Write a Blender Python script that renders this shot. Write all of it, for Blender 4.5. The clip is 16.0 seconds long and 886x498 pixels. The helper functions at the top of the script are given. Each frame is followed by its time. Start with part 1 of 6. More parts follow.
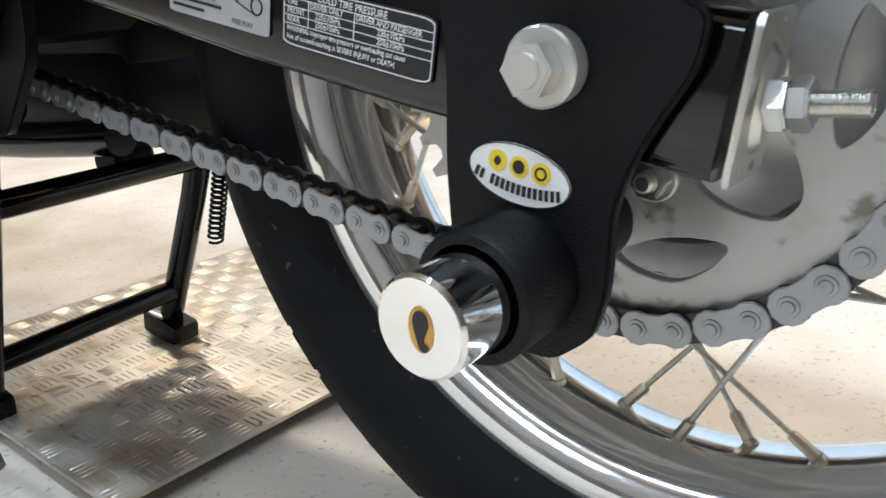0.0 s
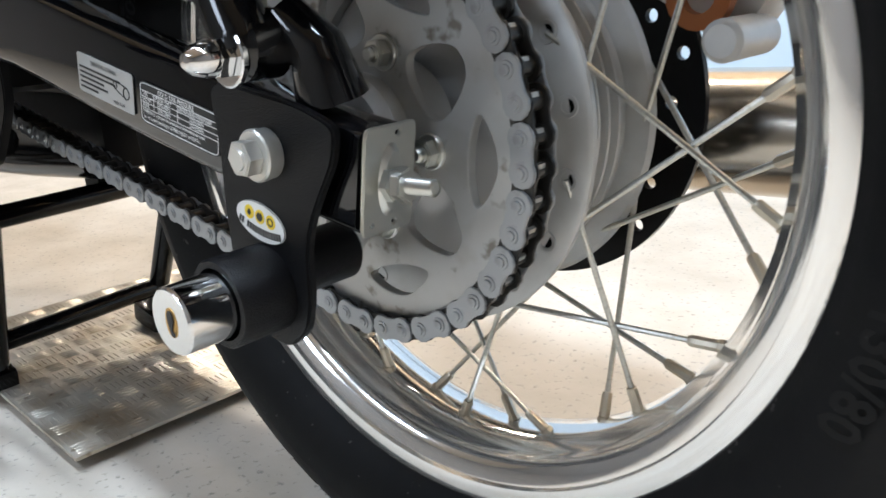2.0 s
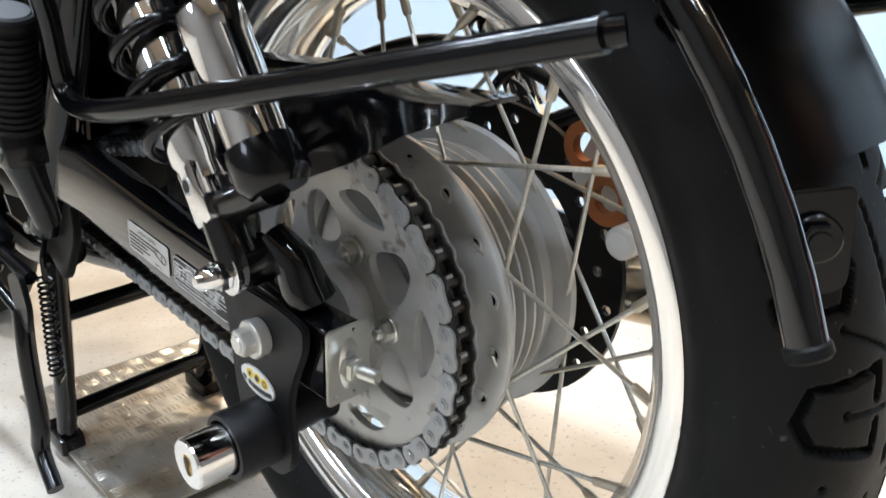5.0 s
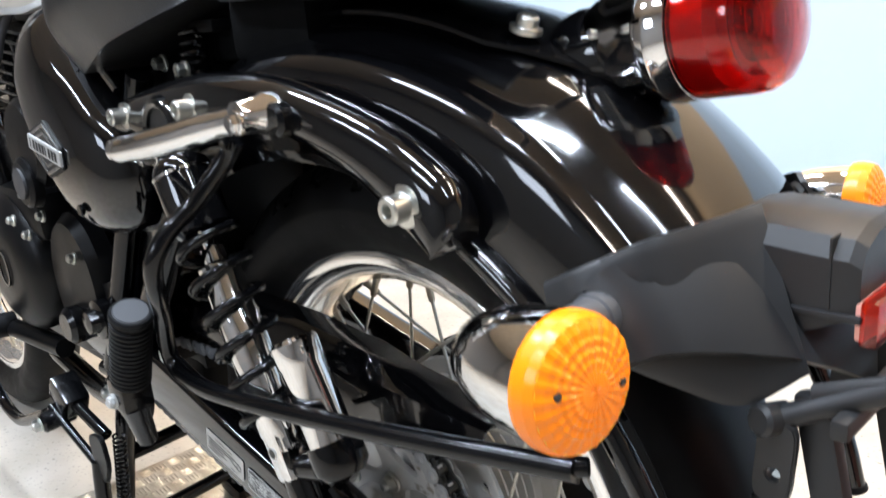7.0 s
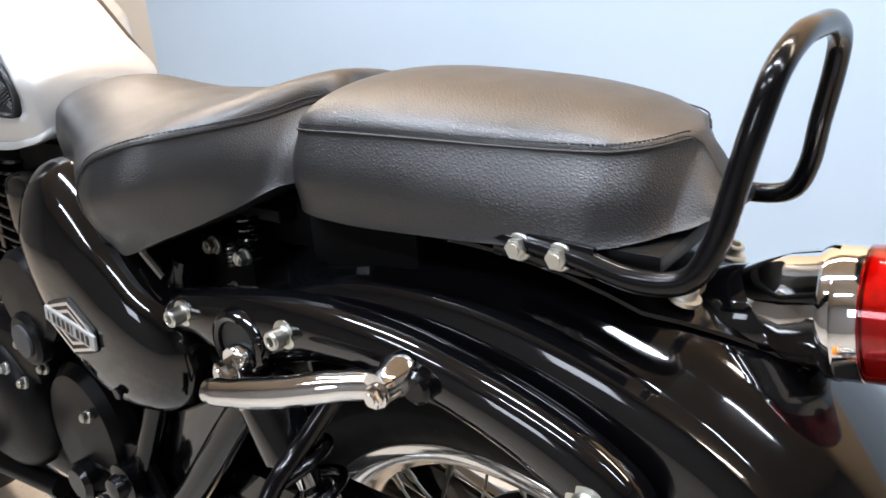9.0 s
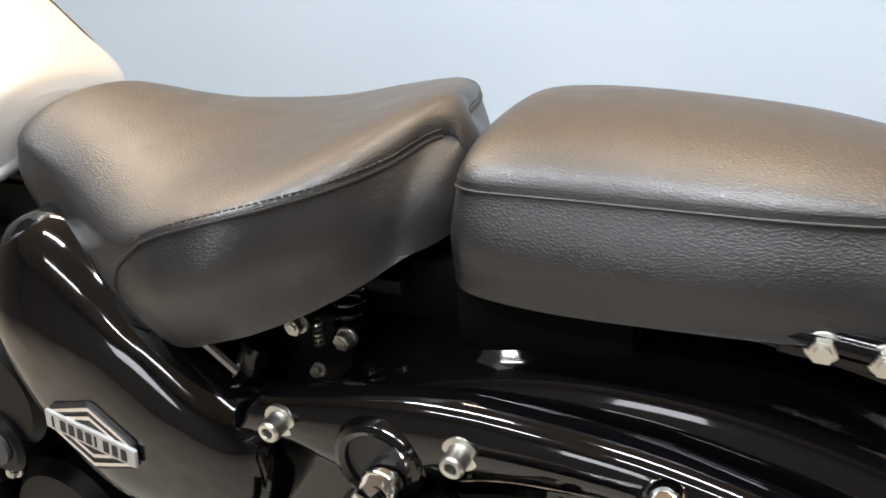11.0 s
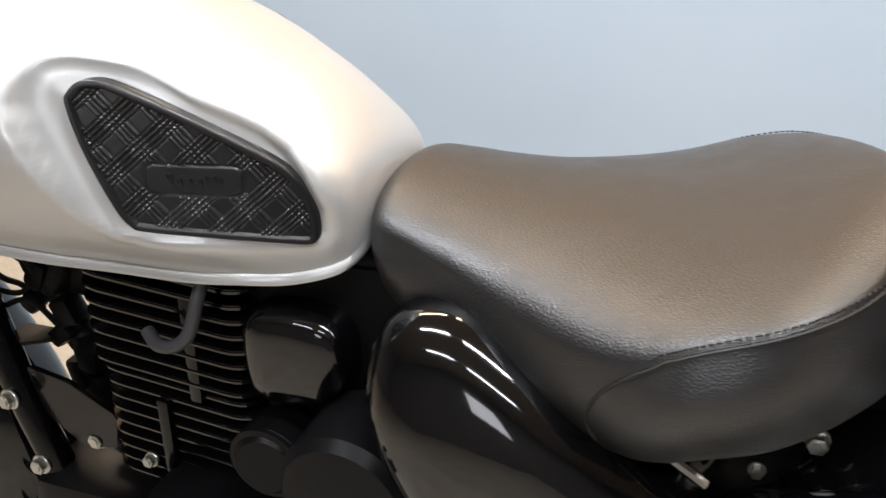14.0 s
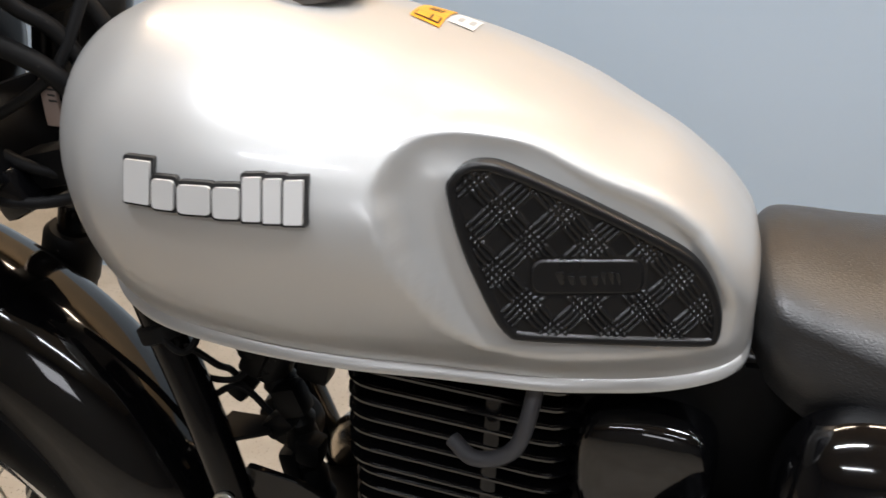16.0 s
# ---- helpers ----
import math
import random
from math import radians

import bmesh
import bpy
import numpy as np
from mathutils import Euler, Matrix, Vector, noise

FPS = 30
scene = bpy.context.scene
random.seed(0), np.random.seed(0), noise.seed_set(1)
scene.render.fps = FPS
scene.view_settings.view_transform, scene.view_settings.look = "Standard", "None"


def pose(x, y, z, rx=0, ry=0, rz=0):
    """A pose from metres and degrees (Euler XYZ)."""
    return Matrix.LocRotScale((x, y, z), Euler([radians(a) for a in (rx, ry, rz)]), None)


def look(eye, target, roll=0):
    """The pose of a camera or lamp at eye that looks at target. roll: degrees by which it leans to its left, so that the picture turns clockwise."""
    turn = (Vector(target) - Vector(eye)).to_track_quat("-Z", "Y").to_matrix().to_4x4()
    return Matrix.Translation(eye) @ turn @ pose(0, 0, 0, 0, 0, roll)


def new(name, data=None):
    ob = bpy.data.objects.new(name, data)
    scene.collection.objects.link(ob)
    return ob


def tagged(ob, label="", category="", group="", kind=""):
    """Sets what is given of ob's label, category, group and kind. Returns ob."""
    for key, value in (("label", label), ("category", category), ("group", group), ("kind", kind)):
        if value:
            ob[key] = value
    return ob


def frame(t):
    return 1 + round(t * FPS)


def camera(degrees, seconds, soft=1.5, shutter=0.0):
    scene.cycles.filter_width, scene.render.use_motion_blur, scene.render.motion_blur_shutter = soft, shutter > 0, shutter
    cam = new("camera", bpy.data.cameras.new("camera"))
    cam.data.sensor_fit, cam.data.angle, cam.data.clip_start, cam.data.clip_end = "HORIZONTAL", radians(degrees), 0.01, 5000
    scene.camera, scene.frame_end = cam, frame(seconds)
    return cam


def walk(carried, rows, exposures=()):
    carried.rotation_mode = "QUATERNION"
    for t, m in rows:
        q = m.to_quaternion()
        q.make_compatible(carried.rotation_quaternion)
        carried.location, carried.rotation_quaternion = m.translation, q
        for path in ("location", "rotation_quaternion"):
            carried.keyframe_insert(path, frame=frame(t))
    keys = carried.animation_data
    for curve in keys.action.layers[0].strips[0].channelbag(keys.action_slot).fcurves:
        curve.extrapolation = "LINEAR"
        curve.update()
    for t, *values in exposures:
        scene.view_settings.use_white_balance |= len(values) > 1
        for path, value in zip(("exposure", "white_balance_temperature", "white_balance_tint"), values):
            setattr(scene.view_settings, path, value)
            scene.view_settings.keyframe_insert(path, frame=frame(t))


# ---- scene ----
cam = camera(56.82, 16.0, shutter=0.4)

PATH = [
    (0.0, pose(0.1398, -0.3791, 0.3620, 72.27, 3.64, 37.37)),
    (0.5, pose(0.1723, -0.3889, 0.3733, 72.16, 3.65, 36.77)),
    (1.0, pose(0.2255, -0.3970, 0.3859, 72.22, 3.66, 37.53)),
    (1.5, pose(0.2805, -0.3889, 0.3927, 72.37, 3.77, 39.93)),
    (2.0, pose(0.3355, -0.3811, 0.4064, 72.45, 3.70, 41.98)),
    (2.5, pose(0.3854, -0.3743, 0.4194, 72.59, 3.61, 43.41)),
    (3.0, pose(0.4381, -0.3654, 0.4349, 72.75, 3.41, 44.54)),
    (5.5, pose(0.4543, -0.4093, 0.5785, 73.29, 4.75, 46.45)),
    (6.0, pose(0.4738, -0.4360, 0.6392, 73.01, 4.88, 46.11)),
    (6.5, pose(0.5046, -0.4544, 0.6989, 73.06, 4.74, 45.73)),
    (7.0, pose(0.5247, -0.4675, 0.7798, 73.12, 4.63, 45.47)),
    (7.5, pose(0.5199, -0.4940, 0.8507, 73.06, 4.52, 45.29)),
    (8.0, pose(0.4778, -0.5056, 0.9004, 72.75, 4.50, 44.55)),
    (10.5, pose(0.1329, -0.5038, 1.0274, 65.04, 3.13, 25.77)),
    (11.0, pose(0.0674, -0.4942, 1.0272, 64.76, 3.04, 24.89)),
    (11.5, pose(0.0298, -0.4811, 1.0251, 64.63, 3.04, 24.08)),
    (12.0, pose(-0.0099, -0.4865, 1.0275, 64.30, 3.18, 23.51)),
    (12.5, pose(-0.0703, -0.4917, 1.0336, 64.08, 3.12, 23.22)),
    (13.0, pose(-0.1461, -0.5057, 1.0502, 63.84, 3.26, 22.61)),
    (13.5, pose(-0.2067, -0.5323, 1.0686, 63.92, 3.43, 21.73)),
    (14.0, pose(-0.2640, -0.5472, 1.0814, 63.97, 3.47, 20.62)),
    (14.5, pose(-0.3262, -0.5408, 1.0826, 63.86, 3.61, 19.90)),
    (15.0, pose(-0.4119, -0.5323, 1.0855, 63.86, 3.76, 19.48)),
    (15.5, pose(-0.4929, -0.5205, 1.0954, 63.83, 3.88, 18.63)),
    (16.0, pose(-0.5504, -0.5264, 1.1107, 63.66, 3.98, 17.79)),
]
walk(cam, PATH, exposures=((0.0, 0.22, 6000, 10), (3.0, 0.27, 6000, 10), (5.5, 0.45, 6200, 10), (7.0, 0.4, 6150, 12), (8.0, 0.2, 6050, 15), (10.5, -0.02, 7000, 14), (12.5, -0.05, 7000, 14), (14.0, -0.32, 7000, 15), (16.0, -0.8, 7000, 15)))


# ---- world, lamps and exposure ----
world = bpy.data.worlds.new("room_world")
scene.world = world
world.use_nodes = True
world.node_tree.nodes["Background"].inputs[0].default_value = (0.8, 0.9, 1.0, 1)
world.node_tree.nodes["Background"].inputs[1].default_value = 0.02


def area_lamp(name, m, sx, sy, watts, colour):
    lamp = bpy.data.lights.new(name, "AREA")
    lamp.shape, lamp.size, lamp.size_y, lamp.energy, lamp.color = "RECTANGLE", sx, sy, watts, colour
    ob = new(name, lamp)
    ob.matrix_basis = m
    return ob


WARM, COOL = (1.0, 0.87, 0.70), (0.80, 0.90, 1.0)
TUBES = [(-3.3, 1.55, 48), (-1.5, 0.85, 30), (0.1, 0.85, 30), (1.7, 0.85, 30), (-1.15, -0.40, 46), (0.30, -0.40, 46), (1.75, -0.40, 18), (-1.15, -1.65, 22), (0.30, -1.65, 22)]
for tx, ty, watts in TUBES:
    area_lamp("tube_lamp", look((tx, ty, 2.62), (tx, ty, 0)), 1.25 if ty > 0 else 0.95, 0.09, watts, WARM if ty > 0 else COOL)
area_lamp("window_lamp", look((-0.35, -2.93, 1.78), (-0.35, 0, 0.9)), 0.72, 0.58, 14, (0.82, 0.90, 1.0))

# ---- materials ----


def material(name, base=(0.5, 0.5, 0.5), rough=0.5, metal=0.0, coat=0.0, bump=None, spots=None, specks=None, **more):
    """bump: (kind, scale, strength, distance); spots, specks: (colour, scale, low, high) mix a second and a third colour in by noise."""
    m = bpy.data.materials.new(name)
    m.use_nodes = True
    nt = m.node_tree
    b = nt.nodes["Principled BSDF"]
    b.inputs["Base Color"].default_value = (*base, 1)
    b.inputs["Roughness"].default_value = rough
    b.inputs["Metallic"].default_value = metal
    b.inputs["Coat Weight"].default_value = coat
    b.inputs["Coat Roughness"].default_value = 0.05
    for key, value in more.items():
        b.inputs[key.replace("_", " ")].default_value = value
    tc = nt.nodes.new("ShaderNodeTexCoord")
    if spots:
        colour, scale, low, high = spots
        n = nt.nodes.new("ShaderNodeTexNoise")
        n.inputs["Scale"].default_value, n.inputs["Detail"].default_value = scale, 6
        r = nt.nodes.new("ShaderNodeValToRGB")
        r.color_ramp.elements[0].position, r.color_ramp.elements[1].position = low, high
        r.color_ramp.elements[0].color, r.color_ramp.elements[1].color = (*base, 1), (*colour, 1)
        nt.links.new(tc.outputs["Object"], n.inputs["Vector"])
        nt.links.new(n.outputs["Fac"], r.inputs["Fac"])
        nt.links.new(r.outputs["Color"], b.inputs["Base Color"])
    if specks:
        colour, scale, low, high = specks
        n = nt.nodes.new("ShaderNodeTexNoise")
        n.inputs["Scale"].default_value, n.inputs["Detail"].default_value = scale, 3
        mr = nt.nodes.new("ShaderNodeMapRange")
        mr.inputs["From Min"].default_value, mr.inputs["From Max"].default_value = low, high
        mix = nt.nodes.new("ShaderNodeMix")
        mix.data_type = "RGBA"
        mix.inputs[6].default_value, mix.inputs[7].default_value = (*base, 1), (*colour, 1)
        if spots:
            nt.links.new(r.outputs["Color"], mix.inputs[6])
        nt.links.new(tc.outputs["Object"], n.inputs["Vector"])
        nt.links.new(n.outputs["Fac"], mr.inputs["Value"])
        nt.links.new(mr.outputs["Result"], mix.inputs[0])
        nt.links.new(mix.outputs[2], b.inputs["Base Color"])
    # slight smudges in the gloss
    n2 = nt.nodes.new("ShaderNodeTexNoise")
    n2.inputs["Scale"].default_value, n2.inputs["Detail"].default_value = 35, 4
    mr = nt.nodes.new("ShaderNodeMapRange")
    mr.inputs["To Min"].default_value, mr.inputs["To Max"].default_value = rough * 0.75, min(1, rough * 1.3)
    nt.links.new(tc.outputs["Object"], n2.inputs["Vector"])
    nt.links.new(n2.outputs["Fac"], mr.inputs["Value"])
    nt.links.new(mr.outputs["Result"], b.inputs["Roughness"])
    if bump:
        kind, scale, strength, dist = bump
        mp = None
        if kind == "grain":
            # pebbled leatherette: cells with thin creases, longer along the bike
            mp = nt.nodes.new("ShaderNodeMapping")
            mp.inputs["Scale"].default_value = (0.70, 1.0, 1.15)
            t = nt.nodes.new("ShaderNodeTexVoronoi")
            t.feature = "DISTANCE_TO_EDGE"
            mr2 = nt.nodes.new("ShaderNodeMapRange")
            mr2.interpolation_type = "SMOOTHSTEP"
            mr2.inputs["From Max"].default_value = 0.32
            nt.links.new(t.outputs["Distance"], mr2.inputs["Value"])
            out = mr2.outputs["Result"]
        elif kind == "voronoi":
            t = nt.nodes.new("ShaderNodeTexVoronoi")
            t.feature = "SMOOTH_F1"
            out = t.outputs["Distance"]
        else:
            t = nt.nodes.new("ShaderNodeTexNoise")
            t.inputs["Detail"].default_value = 5
            out = t.outputs["Fac"]
        t.inputs["Scale"].default_value = scale
        bp = nt.nodes.new("ShaderNodeBump")
        bp.inputs["Strength"].default_value, bp.inputs["Distance"].default_value = strength, dist
        if mp:
            nt.links.new(tc.outputs["Object"], mp.inputs["Vector"])
        nt.links.new(mp.outputs["Vector"] if mp else tc.outputs["Object"], t.inputs["Vector"])
        nt.links.new(out, bp.inputs["Height"])
        nt.links.new(bp.outputs["Normal"], b.inputs["Normal"])
    return m


GLOSS = material("gloss_black_paint", (0.002, 0.002, 0.0024), 0.10, coat=0.8, Specular_IOR_Level=0.2)
SATIN = material("satin_black_metal", (0.0038, 0.0038, 0.0042), 0.32, Specular_IOR_Level=0.14, bump=("noise", 400, 0.1, 0.0005))
FRAME = material("black_frame_paint", (0.0022, 0.0022, 0.0026), 0.20, coat=0.30, Specular_IOR_Level=0.17)
FIN = material("black_fin_paint", (0.003, 0.003, 0.0034), 0.16, coat=0.5, Specular_IOR_Level=0.5)
CREAM = material("cream_connector_plastic", (0.50, 0.40, 0.27), 0.5)
PLASTIC = material("matt_black_plastic", (0.003, 0.003, 0.0032), 0.45, Specular_IOR_Level=0.12, bump=("noise", 900, 0.15, 0.0004))
TAILPLASTIC = material("satin_grey_black_plastic", (0.016, 0.016, 0.0165), 0.42, Specular_IOR_Level=0.4, bump=("noise", 900, 0.12, 0.0004))
RUBBER = material("tyre_rubber", (0.0038, 0.0038, 0.0042), 0.55, Specular_IOR_Level=0.15, bump=("noise", 300, 0.2, 0.0006), spots=((0.008, 0.0078, 0.0077), 14, 0.45, 0.8), specks=((0.05, 0.048, 0.045), 160, 0.70, 0.76))
GROOVE = material("matt_black_and_groove_shade", (0.002, 0.002, 0.002), 0.9, Specular_IOR_Level=0.1)
GREYRUB = material("grey_rubber", (0.045, 0.046, 0.05), 0.5, bump=("noise", 500, 0.15, 0.0005))
CHROME = material("chrome", (0.78, 0.78, 0.78), 0.06, 1.0)
ALU = material("polished_aluminium", (0.88, 0.87, 0.85), 0.12, 0.9, bump=("noise", 700, 0.05, 0.0003))
CAST = material("cast_aluminium", (0.55, 0.55, 0.54), 0.45, 0.45, bump=("noise", 900, 0.15, 0.0004), spots=((0.44, 0.44, 0.43), 30, 0.4, 0.75))
STEEL = material("sprocket_steel", (0.46, 0.46, 0.45), 0.36, 0.55, specks=((0.22, 0.20, 0.17), 70, 0.60, 0.70), bump=("noise", 900, 0.12, 0.0003), spots=((0.40, 0.38, 0.35), 45, 0.56, 0.8))
ZINC = material("zinc_plated_steel", (0.62, 0.62, 0.58), 0.3, 1.0, bump=("noise", 800, 0.1, 0.0003))
BOLT = material("painted_bolt", (0.64, 0.63, 0.59), 0.34, 0.6, bump=("noise", 700, 0.15, 0.0004))
LINK = material("chain_plate_steel", (0.34, 0.35, 0.36), 0.36, 0.6, spots=((0.2, 0.2, 0.2), 120, 0.5, 0.75))
DARKLINK = material("oiled_chain_steel", (0.05, 0.048, 0.045), 0.35, 0.6)
SPOKE = material("galvanised_spoke", (0.56, 0.55, 0.50), 0.3, 0.95, spots=((0.38, 0.36, 0.31), 60, 0.5, 0.8))
NIPPLE = material("nipple_brass_nickel", (0.50, 0.45, 0.36), 0.33, 0.9)
LOCKBLACK = material("crinkle_black_powder_coat", (0.004, 0.004, 0.0048), 0.38, Specular_IOR_Level=0.2, bump=("noise", 1000, 0.6, 0.0009))
BRASS = material("brass_key_core", (0.55, 0.33, 0.10), 0.3, 0.9)
LEATHER = material("black_grained_leatherette", (0.0115, 0.0115, 0.0122), 0.37, Specular_IOR_Level=0.85, bump=("grain", 420, 0.26, 0.0005))
THREAD = material("seam_thread", (0.018, 0.0175, 0.017), 0.5)
SILVER = material("silver_metallic_paint", (0.57, 0.57, 0.56), 0.38, 0.50, coat=0.4, bump=("noise", 2200, 0.05, 0.0003))
PADRUB = material("black_knee_rubber", (0.006, 0.006, 0.0065), 0.30)
AMBER = material("amber_lens", (1.0, 0.25, 0.0), 0.30, coat=0.15, Specular_IOR_Level=0.3)
AMBERCORE = material("amber_reflector", (1.0, 0.50, 0.02), 0.3, 0.1)
RED = material("red_lens", (0.72, 0.045, 0.02), 0.03, coat=0.6, Transmission_Weight=1.0, IOR=1.3)
REDCORE = material("red_reflector", (0.82, 0.40, 0.32), 0.3, 0.3)
WHITE = material("white_label", (0.78, 0.78, 0.76), 0.4)
GREYLAB = material("silver_label", (0.50, 0.50, 0.49), 0.35, 0.3)
TAGPAPER = material("beige_tag_paper", (0.20, 0.15, 0.13), 0.6)
INK = material("black_ink_and_shade", (0.012, 0.012, 0.012), 0.5)
YELLOW = material("yellow_label", (0.80, 0.58, 0.03), 0.45)
ORANGE = material("orange_label", (0.85, 0.36, 0.02), 0.4)
COPPER = material("copper_spacer", (0.35, 0.13, 0.05), 0.4, 0.7)
HUBFACE = material("turned_aluminium", (0.62, 0.62, 0.62), 0.3, 0.45)
PIPE = material("brushed_steel_silencer", (0.52, 0.47, 0.40), 0.22, 1.0)
HOSE = material("grey_hose", (0.05, 0.05, 0.056), 0.5)
CONCRETE = material("concrete_floor", (0.39, 0.345, 0.285), 0.5, bump=("noise", 90, 0.2, 0.002), spots=((0.50, 0.455, 0.395), 7, 0.35, 0.7), specks=((0.24, 0.22, 0.19), 130, 0.60, 0.72))
PLATE = material("worn_tread_plate", (0.60, 0.56, 0.49), 0.34, 0.8, bump=("noise", 250, 0.2, 0.0006), spots=((0.36, 0.27, 0.17), 11, 0.48, 0.72), specks=((0.22, 0.16, 0.11), 60, 0.62, 0.74))
WALL = material("pale_blue_wall_paint", (0.47, 0.60, 0.74), 0.6, bump=("noise", 120, 0.05, 0.001), spots=((0.51, 0.63, 0.76), 1.5, 0.3, 0.7))
WHITEWALL = material("white_wall_paint", (0.76, 0.75, 0.72), 0.6, bump=("noise", 120, 0.05, 0.001))
DARKWALL = material("grey_wall_paint", (0.17, 0.165, 0.16), 0.7, bump=("noise", 120, 0.05, 0.001))
TAN = material("tan_sheen_reflector", (0.66, 0.49, 0.31), 0.7, bump=("noise", 120, 0.05, 0.001))
MARK = material("brushed_silver_mark", (0.80, 0.79, 0.77), 0.38, 0.5)
CEIL = material("ceiling_paint", (0.46, 0.38, 0.29), 0.8, spots=((0.38, 0.32, 0.25), 3, 0.4, 0.7))

# ---- mesh helpers ----


def part(name, bm, mat, parent, label="", sharp=38):
    for f in bm.faces:
        f.smooth = True
    for e in bm.edges:
        if len(e.link_faces) == 2 and e.calc_face_angle(0) > radians(sharp):
            e.smooth = False
    me = bpy.data.meshes.new(name)
    bm.to_mesh(me)
    bm.free()
    me.materials.append(mat)
    return piece(name, me, None, parent, label)


def piece(name, me, m, parent, label=""):
    ob = new(name, me)
    if parent is not None:
        ob.parent = parent
        if parent.parent is None:
            ob.matrix_parent_inverse = parent.matrix_basis.inverted()
    if m is not None:
        ob.matrix_basis = m
    if label:
        ob["label"] = label
    return ob


def thing(name, place, label, category):
    ob = new(name)
    ob.empty_display_size = 0.05
    ob.matrix_basis = Matrix.Translation(place)
    return tagged(ob, label, category)


def bm_to_mesh(name, bm, mat, sharp=38):
    for f in bm.faces:
        f.smooth = True
    for e in bm.edges:
        if len(e.link_faces) == 2 and e.calc_face_angle(0) > radians(sharp):
            e.smooth = False
    me = bpy.data.meshes.new(name)
    bm.to_mesh(me)
    bm.free()
    me.materials.append(mat)
    return me


def spline(pts, k=8, closed=False):
    """Catmull-Rom through the points."""
    p = [Vector(a) for a in pts]
    n = len(p)
    out = []
    rng = n if closed else n - 1
    for i in range(rng):
        if closed:
            a, b, c, d = p[(i - 1) % n], p[i], p[(i + 1) % n], p[(i + 2) % n]
        else:
            b, c = p[i], p[i + 1]
            a = p[i - 1] if i > 0 else b * 2 - c
            d = p[i + 2] if i + 2 < n else c * 2 - b
        for j in range(k):
            t = j / k
            out.append(0.5 * ((2 * b) + (c - a) * t + (2 * a - 5 * b + 4 * c - d) * t * t + (3 * b - a - 3 * c + d) * t ** 3))
    if not closed:
        out.append(p[-1])
    return out


def loft(bm, rings, closed=True, caps=True):
    vs = [[bm.verts.new(v) for v in r] for r in rings]
    n = len(vs[0])
    for a, b in zip(vs, vs[1:]):
        for i in range(n if closed else n - 1):
            j = (i + 1) % n
            bm.faces.new((a[i], a[j], b[j], b[i]))
    if caps and closed:
        bm.faces.new(list(reversed(vs[0])))
        bm.faces.new(vs[-1])
    return vs


def tube(pts, r, n=12, bm=None, caps=True):
    """A round bar along the points; r: one radius, or one a point."""
    bm = bm or bmesh.new()
    p = [Vector(a) for a in pts]
    rs = r if isinstance(r, (list, tuple)) else [r] * len(p)
    up = None
    rings = []
    for i, a in enumerate(p):
        t = ((p[i + 1] if i + 1 < len(p) else a) - (p[i - 1] if i else a)).normalized()
        if up is None:
            up = t.orthogonal().normalized()
        up = (up - t * up.dot(t)).normalized()
        w = t.cross(up)
        rings.append([a + (up * math.cos(2 * math.pi * j / n) + w * math.sin(2 * math.pi * j / n)) * rs[i] for j in range(n)])
    loft(bm, rings, True, caps)
    bmesh.ops.recalc_face_normals(bm, faces=bm.faces)
    return bm


def lathe(prof, m, n=32, bm=None, closed=False):
    """Turns the profile of (radius, height) about local z, laid by m."""
    bm = bm or bmesh.new()
    rings = []
    for r, h in prof:
        rings.append([m @ Vector((max(r, 1e-5) * math.cos(2 * math.pi * j / n), max(r, 1e-5) * math.sin(2 * math.pi * j / n), h)) for j in range(n)])
    if closed:
        rings.append(rings[0])
    start = len(bm.verts)
    loft(bm, rings, True, not closed)
    bm.verts.ensure_lookup_table()
    bmesh.ops.remove_doubles(bm, verts=bm.verts[start:], dist=1e-6)
    bmesh.ops.recalc_face_normals(bm, faces=bm.faces)
    return bm


def axis(a, b):
    """A pose at a with local z towards b."""
    a, b = Vector(a), Vector(b)
    return Matrix.Translation(a) @ (b - a).to_track_quat("Z", "Y").to_matrix().to_4x4()


def rod(a, b, r, n=14, bm=None, bevel=0.0):
    h = (Vector(b) - Vector(a)).length
    e = bevel or min(r * 0.25, h * 0.2)
    return lathe([(0, 0), (r - e, 0), (r, e), (r, h - e), (r - e, h), (0, h)], axis(a, b), n, bm)


def box(sx, sy, sz, m=None, bevel=0.0, bm=None):
    bm2 = bmesh.new()
    bmesh.ops.create_cube(bm2, size=1)
    bmesh.ops.scale(bm2, vec=(sx, sy, sz), verts=bm2.verts)
    if bevel:
        bmesh.ops.bevel(bm2, geom=bm2.edges[:], offset=bevel, segments=2, affect="EDGES", profile=0.6)
    if m is not None:
        bm2.transform(m)
    if bm is None:
        return bm2
    me = bpy.data.meshes.new("tmp")
    bm2.to_mesh(me)
    bm2.free()
    bm.from_mesh(me)
    bpy.data.meshes.remove(me)
    return bm


